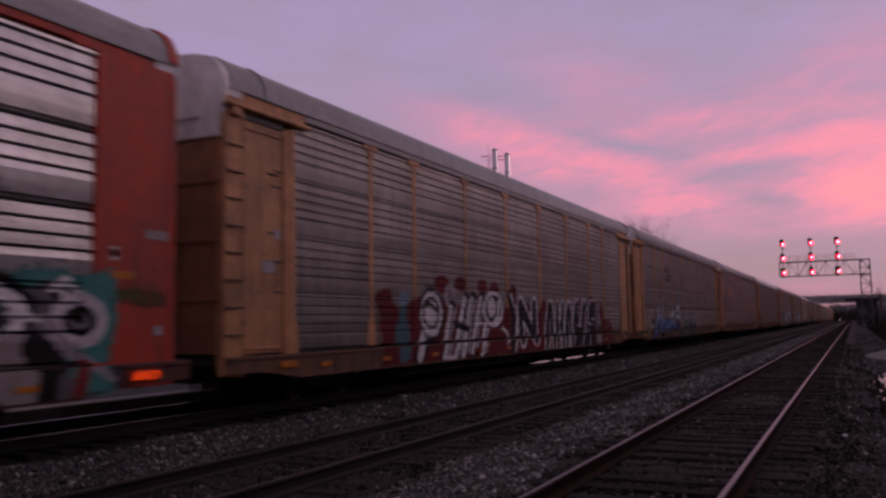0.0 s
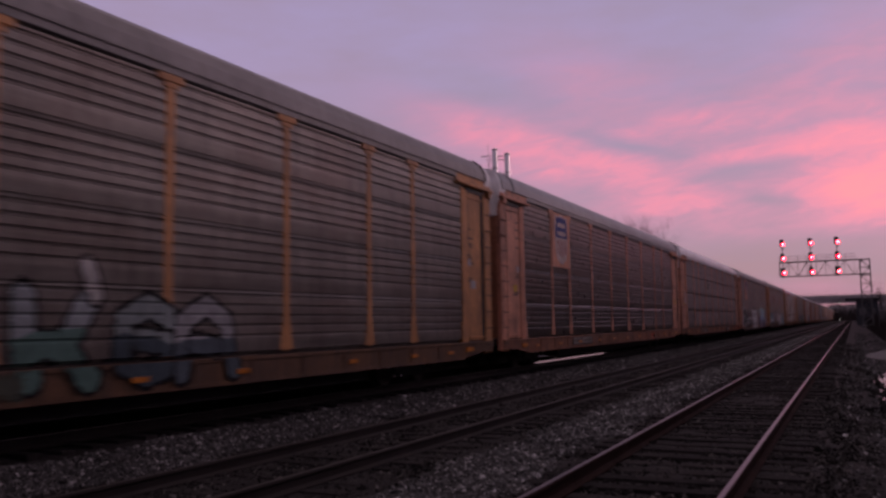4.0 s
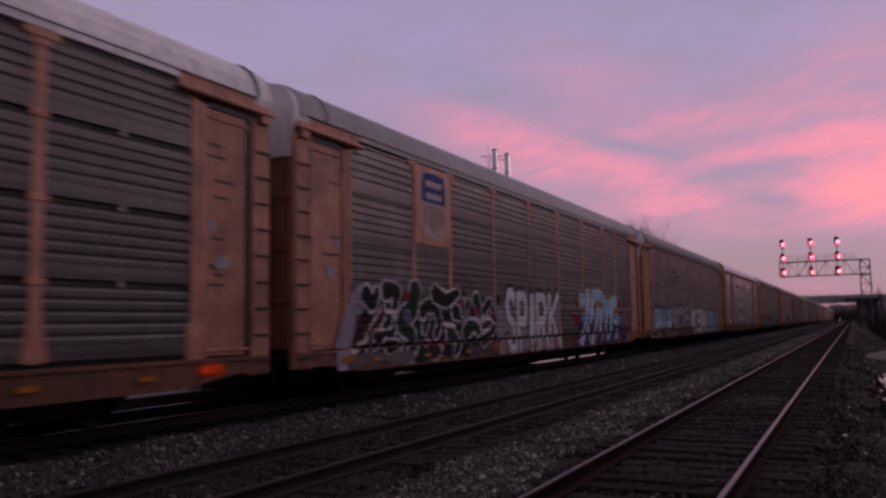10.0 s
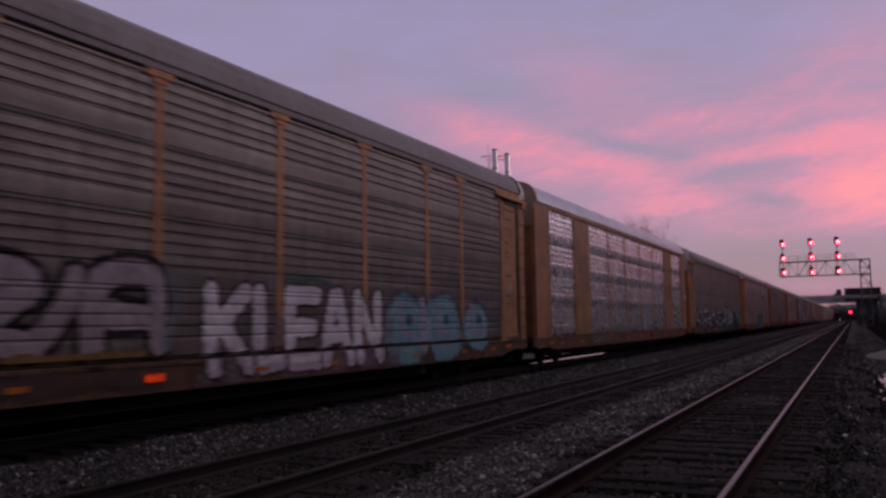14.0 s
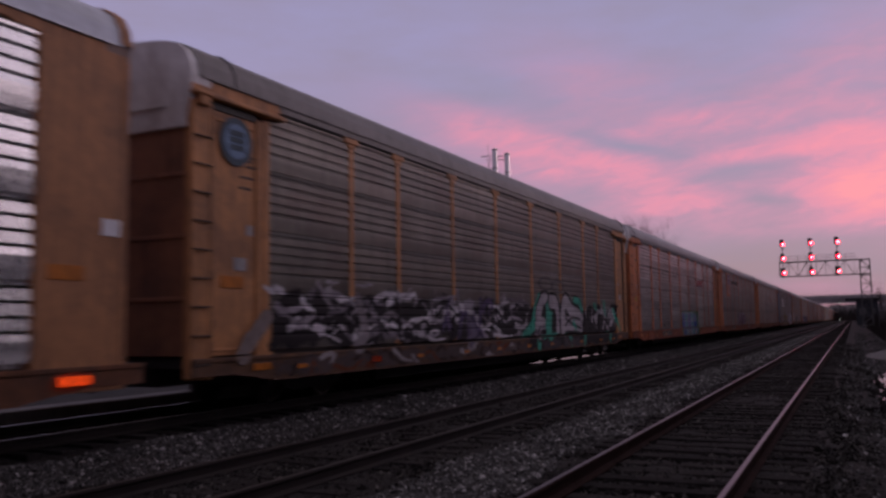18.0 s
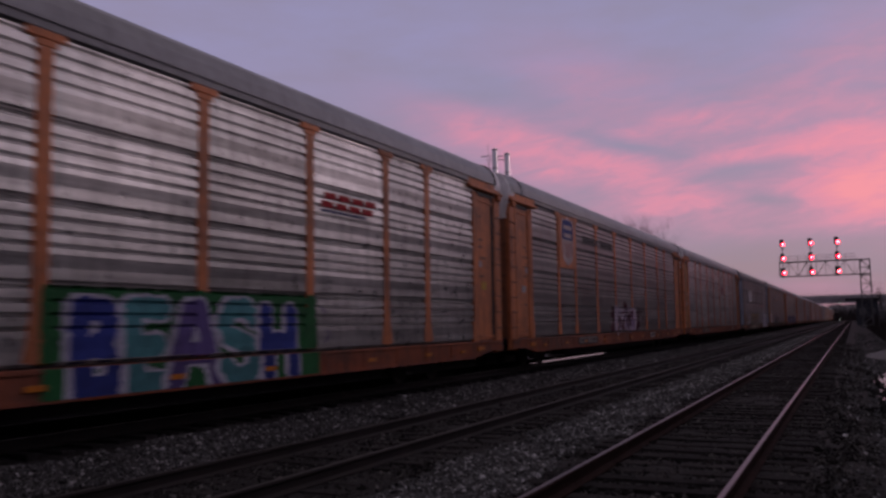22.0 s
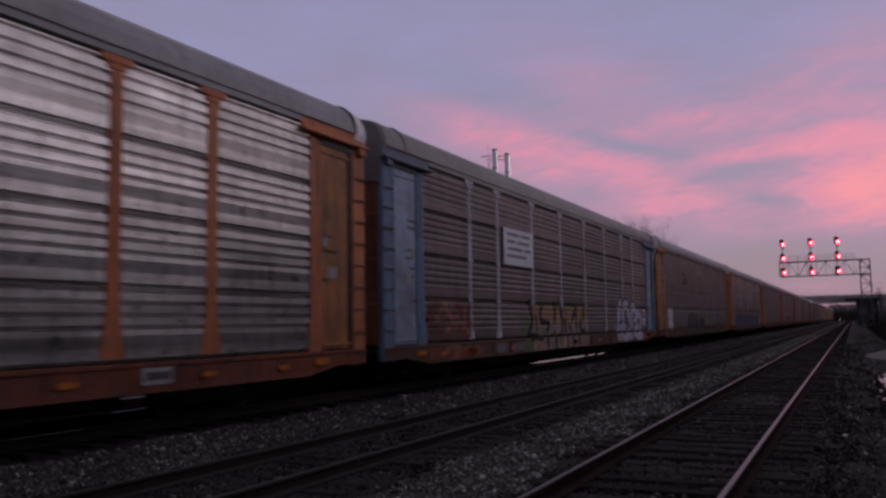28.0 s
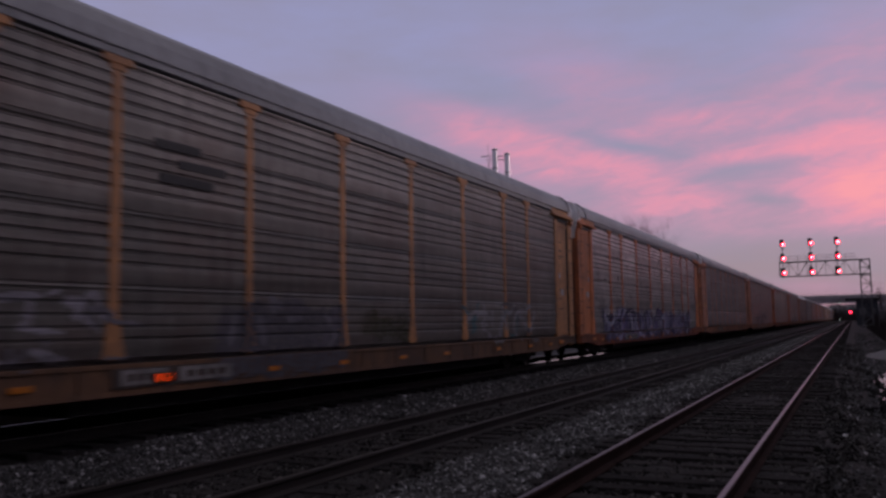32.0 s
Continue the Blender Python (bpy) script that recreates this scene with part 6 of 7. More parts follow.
def pink_piece():
    m = Mural(10, -3.0, 4.6, z1=2.5, seed=27)
    m.cloud((84, 34, 50), -2.3, 2.9, 0.92, 2.05, 0.22, 0.85)
    m.scribble([(92, 50, 62)], 2.6, 4.2, 1.2, 1.9, 8, 0.035, 0.5, 0.5)
    for y, z in ((-2.1, 1.75), (-2.3, 1.2), (0.1, 2.15), (2.6, 1.3)):
        m.blob((78, 30, 44), y, z, 0.35, 0.18)
    m.line((196, 180, 192), 0.16, (-1.6, 2.0), (-1.65, 1.4), (-1.6, 1.0))
    m.scribble([(190, 174, 188), (204, 190, 200), (150, 128, 158)], -1.7, 1.8, 1.0, 2.0, 26, 0.09, 0.5, 0.7)
    m.scribble([(96, 40, 58), (70, 48, 72)], -1.3, 1.6, 1.1, 1.95, 12, 0.045, 0.4, 0.7)
    m.line((200, 186, 196), 0.12, (1.9, 1.95), (2.15, 1.7), (2.0, 1.1))
    m.done("pink and white sprayed letters in a maroon cloud")


def car12_row():
    m = Mural(12, -12.3, -5.4, z1=2.5, seed=29)
    m.cloud((110, 86, 74), -12.2, -9.6, 0.98, 2.0, 0.15, 0.9)
    m.scribble([(150, 58, 58), (160, 128, 104), (140, 62, 60)], -12.1, -9.8, 1.1, 2.05, 14, 0.06, 0.5, 0.4)
    m.cloud((150, 106, 84), -12.3, -8.7, 0.52, 0.92, 0.12, 0.9)
    m.scribble([(150, 60, 50)], -12.0, -9.2, 0.6, 0.88, 6, 0.05, 0.4, 0.3)
    m.slab((132, 126, 128), -7.9, -7.1, 0.6, 0.86)
    m.slab((132, 126, 128), -6.6, -5.6, 0.6, 0.84)
    m.done("faded tan and red scrawl")
    m = Mural(12, -5.9, 2.0, z1=2.5, seed=28)
    # cream blocks, peach above and pinkish below, cut by dark violet bars
    for y0, y1 in ((-4.9, -3.9), (-3.6, -2.5), (-2.2, -1.3), (-1.0, 0.1), (0.3, 1.5)):
        m.slab((176, 146, 108), y0, y1, 1.42, 2.02)
    m.slab((160, 142, 130), -5.0, 1.55, 0.5, 1.42)
    m.scribble([(150, 120, 118), (196, 178, 150), (130, 108, 116), (112, 122, 84)], -4.8, 1.3, 0.6, 1.4, 22, 0.05, 0.5, 0.5)
    m.scribble([(196, 168, 122), (120, 94, 78)], -4.8, 1.3, 1.45, 1.98, 14, 0.04, 0.5, 0.4)
    m.cloud((112, 122, 84), -5.6, -4.7, 0.5, 1.7, 0.2)
    dark = (44, 36, 58)
    for pts in (((-4.9, 2.1), (-4.7, 1.5), (-5.0, 1.1)), ((-3.75, 2.05), (-3.8, 1.5), (-3.0, 1.45)), ((-2.3, 2.05), (-2.35, 1.4)), ((-1.15, 1.5), (-1.1, 0.5)), ((-2.4, 1.1), (-2.4, 0.5)), ((0.15, 2.0), (0.2, 1.2)), ((-0.6, 1.3), (-0.4, 0.6)), ((0.8, 1.45), (0.75, 1.15), (1.2, 1.1)), ((-3.2, 1.15), (-2.9, 1.4)), ((0.3, 0.95), (0.4, 0.6)), ((-4.3, 1.6), (-4.2, 1.2)), ((-3.3, 0.9), (-3.3, 0.5)), ((-1.7, 1.9), (-1.5, 1.3), (-1.75, 0.95)), ((1.1, 1.9), (1.15, 1.55)), ((-0.1, 1.75), (-0.35, 1.5))):
        m.line(dark, 0.12, *pts, to=0.08)
    m.line((34, 36, 40), 0.12, (-4.9, 0.98), (-4.2, 0.98), (-3.9, 0.9))
    for y, z in ((-3.6, 2.12), (-1.9, 2.1), (-0.3, 2.08), (1.55, 1.0), (-1.9, 0.8), (-3.5, 1.1)):
        m.blob((120, 128, 92), y, z, 0.3, 0.14)
    m.done("cream block letters cut by dark violet bars")
    # white bubble letters with violet-grey shade
    m = Mural(12, 5.7, 12.4, z1=2.6, seed=26)
    white, shade = (206, 202, 218), (48, 42, 62)
    m.cloud(white, 6.0, 11.1, 0.5, 1.35, 0.12)
    body = [[(6.5, 1.2), (6.7, 1.9), (7.0, 2.25)], [(7.3, 1.2), (7.5, 2.05), (8.2, 2.15), (8.6, 1.5)], [(8.9, 1.2), (9.2, 2.05), (9.8, 1.95)], [(9.9, 1.2), (10.2, 1.75), (10.7, 1.75), (10.9, 1.2)]]
    m.limbs(body, 0.27, ((0.08, shade, 0, 9), (0.0, white, 0, 9), (-0.12, (214, 208, 220), 1.5, 9)))
    for pts in (((8.75, 2.0), (8.75, 1.4), (9.0, 1.05)), ((6.9, 1.35), (7.4, 1.5)), ((8.0, 1.5), (8.4, 1.2), (7.9, 1.1)), ((10.3, 1.45), (10.7, 1.5)), ((6.3, 1.9), (6.4, 1.2)), ((9.5, 1.3), (9.9, 1.35))):
        m.line(shade, 0.055, *pts)
    m.line((110, 104, 114), 0.10, (8.9, 0.9), (8.9, 0.55))
    m.ring(white, 11.65, 1.62, 0.4, 0.34, 0.06)
    m.line(white, 0.07, (11.4, 1.5), (11.9, 1.5))
    m.done("white bubble letters with violet shade")


def car13_row():
    m = Mural(13, -12.2, -9.7, z1=2.4, seed=31)
    m.blob((222, 216, 222), -10.9, 1.83, 0.85, 0.36)
    m.blob((222, 216, 222), -10.9, 1.32, 0.88, 0.42)
    m.line((120, 112, 114), 0.025, (-11.6, 1.55), (-11.2, 1.5))
    m.done("solid block of white spray paint")
    m = Mural(13, -10.0, 10.2, z1=2.4, seed=32)
    m.scribble([(158, 152, 158), (120, 114, 120)], -9.6, -7.6, 1.0, 1.95, 12, 0.06, 0.6, 0.4)
    m.cloud((92, 88, 94), -5.3, -1.5, 0.52, 1.9, 0.2, 0.8)
    m.scribble([(120, 114, 122), (104, 98, 106)], -5.0, -1.8, 1.0, 1.95, 9, 0.09, 0.6, 0.4)
    m.cloud((74, 72, 50), -0.9, 1.2, 1.1, 1.7, 0.2, 0.5)
    m.scribble([(150, 146, 150), (112, 106, 110), (96, 120, 126)], 4.4, 9.6, 0.9, 2.0, 22, 0.09, 0.7, 0.5)
    tagged(m.done("faint grey and white scrawls"), kind="stuff")


def loose_tags():
    m = Mural(0, 12.5, 13.9, z1=2.3, seed=34)
    m.cloud((92, 82, 50), 12.58, 13.3, 1.8, 2.06, 0.1, 0.8)
    m.cloud((86, 78, 50), 13.3, 13.86, 1.76, 2.0, 0.1, 0.7)
    m.done("olive smear across the red end")
    m = Mural(4, -13.6, -8.8, z1=3.6, seed=33)
    m.ring((92, 86, 90), -11.2, 1.4, 0.5, 0.3, 0.03)
    m.ring((92, 86, 90), -10.3, 1.5, 0.4, 0.3, 0.03)
    m.scribble([(96, 90, 94)], -11.8, -9.7, 1.1, 1.85, 12, 0.025, 0.6, 0.5)
    m.scribble([(200, 178, 174), (184, 160, 156)], -13.4, -12.9, 2.5, 3.25, 9, 0.06, 0.35, 0.7)
    m.done("faint chalky scrawl on the dark sheets and the door")
    m = Mural(14, -11.5, 10.5, z1=2.3, seed=35)
    m.cloud((84, 78, 104), -11.0, 10.0, 0.6, 1.9, 0.3, 0.8)
    m.scribble([(150, 142, 172), (104, 92, 130), (176, 174, 190), (66, 56, 86)], -10.8, 9.5, 0.75, 2.0, 60, 0.12, 0.8, 0.5)
    m.done("violet and white sprayed letters")
    for k, cols in ((16, [(190, 184, 190), (120, 112, 116)]), (18, [(120, 152, 170), PALE]), (19, [(120, 40, 46), PALE]), (22, [(70, 140, 132), PALE]), (25, [PALE, INK])):
        m = Mural(k, -8.4, 4.6, z1=2.3, seed=40 + k)
        m.scribble([INK], -8.0, 4.0, 0.8, 2.0, 14, 0.16, 0.8, 0.5)
        m.scribble(cols, -8.0, 4.0, 0.75, 2.0, 26, 0.11, 0.8, 0.5)
        m.done("sprayed letters on the lower side")


for piece in (teal_piece, white_on_red, blue_piece, black_green_piece, spark, blue_orange_piece, car6_row, scrawl_band, mint_piece, beash, pink_piece, car12_row, car13_row, loose_tags):
    piece()

for k in (3, 5, 10):
    shield_sign(cars[k], -8.51, 4.42, 1.36 if k != 10 else 1.34, TRAIN[k]["trim"])
round_sign(cars[8], -13.25, 4.6, 0.42, (92, 104, 112), (136, 160, 188))
round_sign(cars[0], 12.78, 2.5, 0.16, (206, 186, 180), (190, 96, 80))
for j in range(4):
    small_plate(cars[0], "letter_bar", m_plate_white, 13.38 + j * 0.115, 13.46 + j * 0.115, 2.76, 2.90, 1.636)
small_plate(cars[0], "card", m_amber, 12.72, 13.14, 2.15, 2.26, 1.636)
small_plate(cars[0], "card", m_plate_white, 13.55, 13.7, 1.34, 1.48, 1.636)
# a white stencilled box and an orange placard on the blue door, an orange placard on the brown and ochre doors
for y0, y1, z0, z1 in ((12.62, 13.16, 3.70, 3.73), (12.62, 13.16, 3.24, 3.27), (12.62, 12.65, 3.27, 3.70), (13.13, 13.16, 3.27, 3.70), (12.95, 13.1, 2.5, 2.9)):
    small_plate(cars[12], "stencil_line", m_sign, y0, y1, z0, z1, 1.588)
for k, y, z in ((12, 12.95, 1.86), (7, 12.92, 2.2), (8, -13.3, 2.2)):
    small_plate(cars[k], "placard", m_amber, y - 0.29, y + 0.29, z - 0.10, z + 0.10, 1.636 if k == 7 else 1.593)
small_plate(cars[7], "card", m_sign, 13.5, 13.82, 2.74, 2.98, 1.636)
round_sign(cars[11], 3.0, 3.75, 0.38, (150, 34, 52), (190, 170, 174))
small_plate(cars[12], "white_sign", m_sign, -7.15, -4.55, 3.2, 4.32, 1.66, "white painted sign with dark bars")
for j, (y0, y1) in enumerate(((-6.85, -5.9), (-5.7, -4.85), (-6.85, -6.2), (-6.0, -4.95), (-6.8, -5.6), (-5.4, -4.8), (-6.85, -5.2))):
    small_plate(cars[12], "letter_bar", paint((146, 142, 152)), y0, y1, 4.10 - j // 2 * 0.22, 4.19 - j // 2 * 0.22, 1.666)
for j in range(4):
    for z in (3.80, 3.98):
        small_plate(cars[9], "stripe", paint((170, 44, 50)), 4.9 + j * 0.52 + (z - 3.8) * 0.6, 5.33 + j * 0.52 + (z - 3.8) * 0.6, z, z + 0.13, 1.612)
small_plate(cars[9], "stripe", paint((70, 70, 100)), 4.85, 6.6, 3.70, 3.76, 1.612)
for k in range(7):
    small_plate(cars[10], "letter_bar", m_decal, -6.4 + k * 0.30, -6.18 + k * 0.30, 4.52, 4.80, 1.612)
    small_plate(cars[10], "letter_bar", m_decal, -3.9 + k * 0.29, -3.68 + k * 0.29, 4.52, 4.80, 1.612)
for k, y in ((2, -6.75), (6, -6.6), (13, -6.75), (4, -4.3)):
    for j, (dy, w) in enumerate(((0, 1.0), (0.5, 1.1), (0.1, 1.2))):
        small_plate(cars[k], "letter_bar", m_decal, y + dy, y + dy + w, 4.18 - j * 0.26, 4.32 - j * 0.26, 1.612)
rng = random.Random(5)
for k, car in enumerate(cars[:18]):
    # stencilled lines and plates on doors and sills
    for sy in (() if TRAIN[k]["post"] == "plain" else (-1, 1)):
        for j in range(rng.randint(5, 9)):
            z = rng.uniform(1.9, 4.6)
            y = sy * rng.uniform(12.6, 12.9)
            w = rng.uniform(0.2, 0.5)
            small_plate(car, "letter_bar", m_faint, min(y, y + sy * w), max(y, y + sy * w), z, z + 0.045, 1.583)
        small_plate(car, "card", rng.choice((m_plate_white, m_yellow_plate, m_plate_white)), sy * 13.1 - 0.16, sy * 13.1 + 0.16, 2.4, 2.62, 1.59)
        small_plate(car, "card", m_plate_white, sy * 12.85 - 0.08, sy * 12.85 + 0.08, 3.02, 3.2, 1.59)
    # two worn number boards on a blackened stretch of the sill, their figures as bars
    if k not in (0, 1, 2, 5, 6, 8, 12):
        small_plate(car, "board_ground", m_grimy_board, -7.55, -4.9, 0.60, 0.885, 1.668)
        for y0, y1 in ((-7.4, -6.5), (-6.25, -5.05)):
            board = small_plate(car, "number_board", m_worn_board, y0, y1, 0.64, 0.86, 1.674)
            for j in range(4):
                w = (y1 - y0) / 5
                part("figure_bar", cached(("figure", round(w, 3)), lambda: box_mesh("figure_bar", (-0.004, 0.004, -w * 0.3, w * 0.3, -0.05, 0.05), m_grimy_board)), board, (0.004, (j - 1.5) * w, 0.0))
    owner = {4: (5.85, 0.8, m_plate_dark, m_plate_white), 10: (5.54, 0.5, m_plate_white, m_plate_dark), 11: (8.3, 0.3, m_plate_white, m_plate_dark)}
    if k in owner:
        y, half, back, front = owner[k]
        ground = small_plate(car, "owner_board", back, y - half, y + half, 0.62, 0.87, 1.668)
        for j in range(3):
            me = cached(("owner_bar", k), lambda: box_mesh("figure_bar", (-0.004, 0.004, -half * 0.2, half * 0.2, -0.06, 0.06), front))
            part("figure_bar", me, ground, (0.004, (j - 1) * half * 0.56, 0.0))


# ---- signal gantry ----
def lattice(bm, a, b, r):
    add_tube(bm, a, b, r, sides=5)


def build_gantry():
    y = 168.0
    g = tagged(new("signal_gantry"), "grey steel lattice signal bridge cantilevered over the tracks", "signal gantry")
    g.location = (0, y, 0)
    bm = bmesh.new()
    x0, x1, zt, zb = -11.7, 3.3, 11.75, 9.15
    for dy in (-0.7, 0.7):
        for z in (zt, zb):
            add_box(bm, x0, x1, dy - 0.07, dy + 0.07, z - 0.075, z + 0.075)
        for j in range(9):
            lattice(bm, (x0 + 1.55 * j, dy, zb), (x0 + 1.55 * j, dy, zt), 0.026)
        k = x0
        up = True
        while k < 1.3:
            lattice(bm, (k, dy, zb if up else zt), (k + 1.55, dy, zt if up else zb), 0.034)
            up = not up
            k += 1.55
    for k in range(11):
        x = x0 + k * 1.5
        for z in (zt, zb):
            lattice(bm, (x, -0.7, z), (x, 0.7, z), 0.045)
    add_box(bm, x0 - 0.05, x0 + 0.05, -0.75, 0.75, zb, zt)
    part("beam", finish(bm, "beam", m_galv), g)
    bm = bmesh.new()
    for x in (1.6, 3.2):
        for dy in (-0.7, 0.7):
            add_box(bm, x - 0.09, x + 0.09, dy - 0.09, dy + 0.09, -0.6, zt + 0.1)
    z, up = 0.2, True
    while z < zt - 1.0:
        for dy in (-0.7, 0.7):
            lattice(bm, (1.6 if up else 3.2, dy, z), (3.2 if up else 1.6, dy, z + 1.45), 0.05)
            lattice(bm, (1.6, dy, z), (3.2, dy, z), 0.045)
        up = not up
        z += 1.45
    add_box(bm, 1.2, 3.6, -1.1, 1.1, -0.7, -0.1)
    part("mast", finish(bm, "mast", m_galv), g)
    bm = bmesh.new()
    for z in (zt + 0.55, zt + 1.05):
        lattice(bm, (x0, -0.9, z), (1.0, -0.9, z), 0.035)
    for k in range(9):
        lattice(bm, (x0 + k * 1.58, -0.9, zt), (x0 + k * 1.58, -0.9, zt + 1.05), 0.035)
    add_box(bm, x0, 1.0, -1.0, -0.75, zt - 0.02, zt + 0.1)
    part("walkway_rail", finish(bm, "walkway_rail", m_galv), g)
    for hx in (-10.85, -6.1, -1.75):
        bm = bmesh.new()
        lattice(bm, (hx - 0.2, -1.0, 9.0), (hx - 0.2, -1.0, 15.4), 0.07)
        part("signal_mast", finish(bm, "signal_mast", m_black), g)
        for z in (9.75, 12.4, 15.0):
            bm = bmesh.new()
            add_box(bm, hx - 0.60, hx + 0.12, -1.30, -1.15, z - 0.42, z + 0.95, bevel=0.07)
            add_tube(bm, (hx - 0.25, -0.75, z + 0.15), (hx - 0.25, -1.15, z + 0.15), 0.36, sides=14)
            add_tube(bm, (hx - 0.25, -1.0, z - 0.4), (hx - 0.25, -1.0, z + 0.6), 0.2, sides=8)
            for k in range(9):
                a0, a1 = math.pi * (k / 9) , math.pi * ((k + 1) / 9)
                q = [bm.verts.new((hx + 0.42 * math.cos(a), yy, z + 0.42 * math.sin(a))) for a, yy in ((a0, -1.3), (a1, -1.3), (a1, -1.95), (a0, -1.95))]
                bm.faces.new(q)
            add_box(bm, hx - 0.5, hx + 0.3, -1.1, -0.4, z - 0.75, z - 0.68)
            head = part("signal_head", finish(bm, "signal_head", m_black), g)
            bm = bmesh.new()
            add_tube(bm, (hx, -1.30, z), (hx, -1.36, z), 0.31, sides=18)
            part("lens", finish(bm, "lens", m_red_on), head, label="glowing red signal lens")
            bm = bmesh.new()
            add_tube(bm, (hx, -1.36, z), (hx + 0.02, -1.38, z - 0.02), 0.18, sides=16)
            part("bulb", finish(bm, "bulb", m_red_core), head, label="bright pinkish lamp core")
    return g


build_gantry()


# ---- overpass and the distance ----
def build_overpass():
    o = tagged(new("overpass"), "long concrete road overpass crossing the tracks far ahead", "bridge")
    o.location = (0, 400, 0)
    part("deck", box_mesh("deck", (-420, 420, -6, 6, 9.2, 9.9), m_overpass), o)
    for y in (-6.2, 6.0):
        part("parapet", box_mesh("parapet", (-420, 420, y, y + 0.25, 9.9, 10.9), m_overpass), o)
        bm = bmesh.new()
        for k in range(280):
            add_box(bm, -420 + 3 * k, -419.9 + 3 * k, y + 0.08, y + 0.16, 10.9, 11.35)
        add_box(bm, -420, 420, y + 0.08, y + 0.16, 11.3, 11.38)
        part("handrail", finish(bm, "handrail", m_galv), o)
    for y in (-5.2, -1.8, 1.8, 5.2):
        bm = bmesh.new()
        prism(bm, [(-0.35, 7.7), (0.35, 7.7), (0.35, 7.85), (0.08, 7.9), (0.08, 9.05), (0.3, 9.2), (-0.3, 9.2), (-0.08, 9.05), (-0.08, 7.9), (-0.35, 7.85)], -420, 420)
        ob = part("girder", finish(bm, "girder", m_overpass), o, (0, y, 0))
        ob.rotation_euler = (0, 0, math.pi / 2)
    for k in range(-12, 13):
        x = 5.2 + k * 34
        bm = bmesh.new()
        add_box(bm, x - 0.7, x + 0.7, -6, 6, 6.7, 7.7, bevel=0.1)
        for y in (-4, 0, 4):
            add_box(bm, x - 0.5, x + 0.5, y - 0.5, y + 0.5, -1.2, 6.8, bevel=0.06)
        part("pier", finish(bm, "pier", m_overpass), o)
    return o


build_overpass()


def build_lorry():
    t = tagged(new("lorry"), "dark articulated lorry driving over the bridge", "truck")
    part("trailer", box_mesh("trailer", (-3.5, 10.2, -1.25, 1.25, 1.1, 4.0), m_black, bevel=0.05), t)
    bm = bmesh.new()
    add_box(bm, -6.6, -4.6, -1.2, 1.2, 0.9, 3.6, bevel=0.2)
    add_box(bm, -7.6, -6.4, -1.1, 1.1, 0.8, 2.0, bevel=0.2)
    add_box(bm, -7.0, 0.5, -0.5, 0.5, 0.7, 1.0)
    part("cab", finish(bm, "cab", m_black), t)
    for x in (-6.8, -3.0, -1.8, 7.8, 9.1):
        bm = bmesh.new()
        for s in (-1, 1):
            add_tube(bm, (x, s * 0.95, 0.5), (x, s * 1.22, 0.5), 0.5, sides=16)
        part("wheels", finish(bm, "wheels", m_black), t)
    return t


lorry = build_lorry()


def build_stacks():
    """Two bright metal stacks and an aerial, seen above the train."""
    for x, y, z, r in ((-40.45, 100.0, 23.85, 0.33), (-38.75, 100.0, 23.1, 0.33)):
        s = tagged(new("chimney_stack"), "bright metal chimney stack of a works behind the tracks", "chimney", "works stacks")
        s.location = (x, y, 0)
        bm = bmesh.new()
        add_tube(bm, (0, 0, -1.0), (0, 0, z), r, sides=24)
        part("pipe", finish(bm, "pipe", m_pipe, smooth=False), s)
        for k in (z - 0.2, z - 2.6, z - 6):
            bm = bmesh.new()
            add_tube(bm, (0, 0, k), (0, 0, k + 0.12), r + 0.05, sides=24)
            part("collar", finish(bm, "collar", m_galv), s)
    b = tagged(new("pipe_bracket"), "thin steel ties between two chimney stacks", "bracket")
    b.location = (-39.6, 100, 0)
    bm = bmesh.new()
    for z in (22.3, 22.75):
        add_box(bm, -0.9, 0.9, -0.05, 0.05, z, z + 0.09)
    me = finish(bm, "tie_bars", m_galv)
    part("tie_bars", me, b)
    a = tagged(new("aerial_mast"), "thin lattice aerial mast with cross arms", "antenna")
    a.location = (-41.35, 100, 0)
    bm = bmesh.new()
    for dx in (0, 0.25):
        add_tube(bm, (dx, 0, -1), (dx, 0, 23.2 + (1.4 if dx == 0 else -0.3)), 0.03, sides=5)
    for k in range(30):
        add_tube(bm, (0, 0, 12 + k * 0.36), (0.25, 0, 12.2 + k * 0.36), 0.015, sides=4)
    part("mast", finish(bm, "mast", m_galv), a)
    bm = bmesh.new()
    add_tube(bm, (-0.95, 0, 23.0), (0.6, 0, 23.0), 0.045, sides=5)
    add_tube(bm, (-0.6, 0, 22.7), (-0.6, 0, 23.3), 0.03, sides=5)
    add_tube(bm, (-0.3, 0, 22.5), (0.6, 0, 22.5), 0.03, sides=5)
    part("cross_arm", finish(bm, "cross_arm", m_galv), a)


build_stacks()


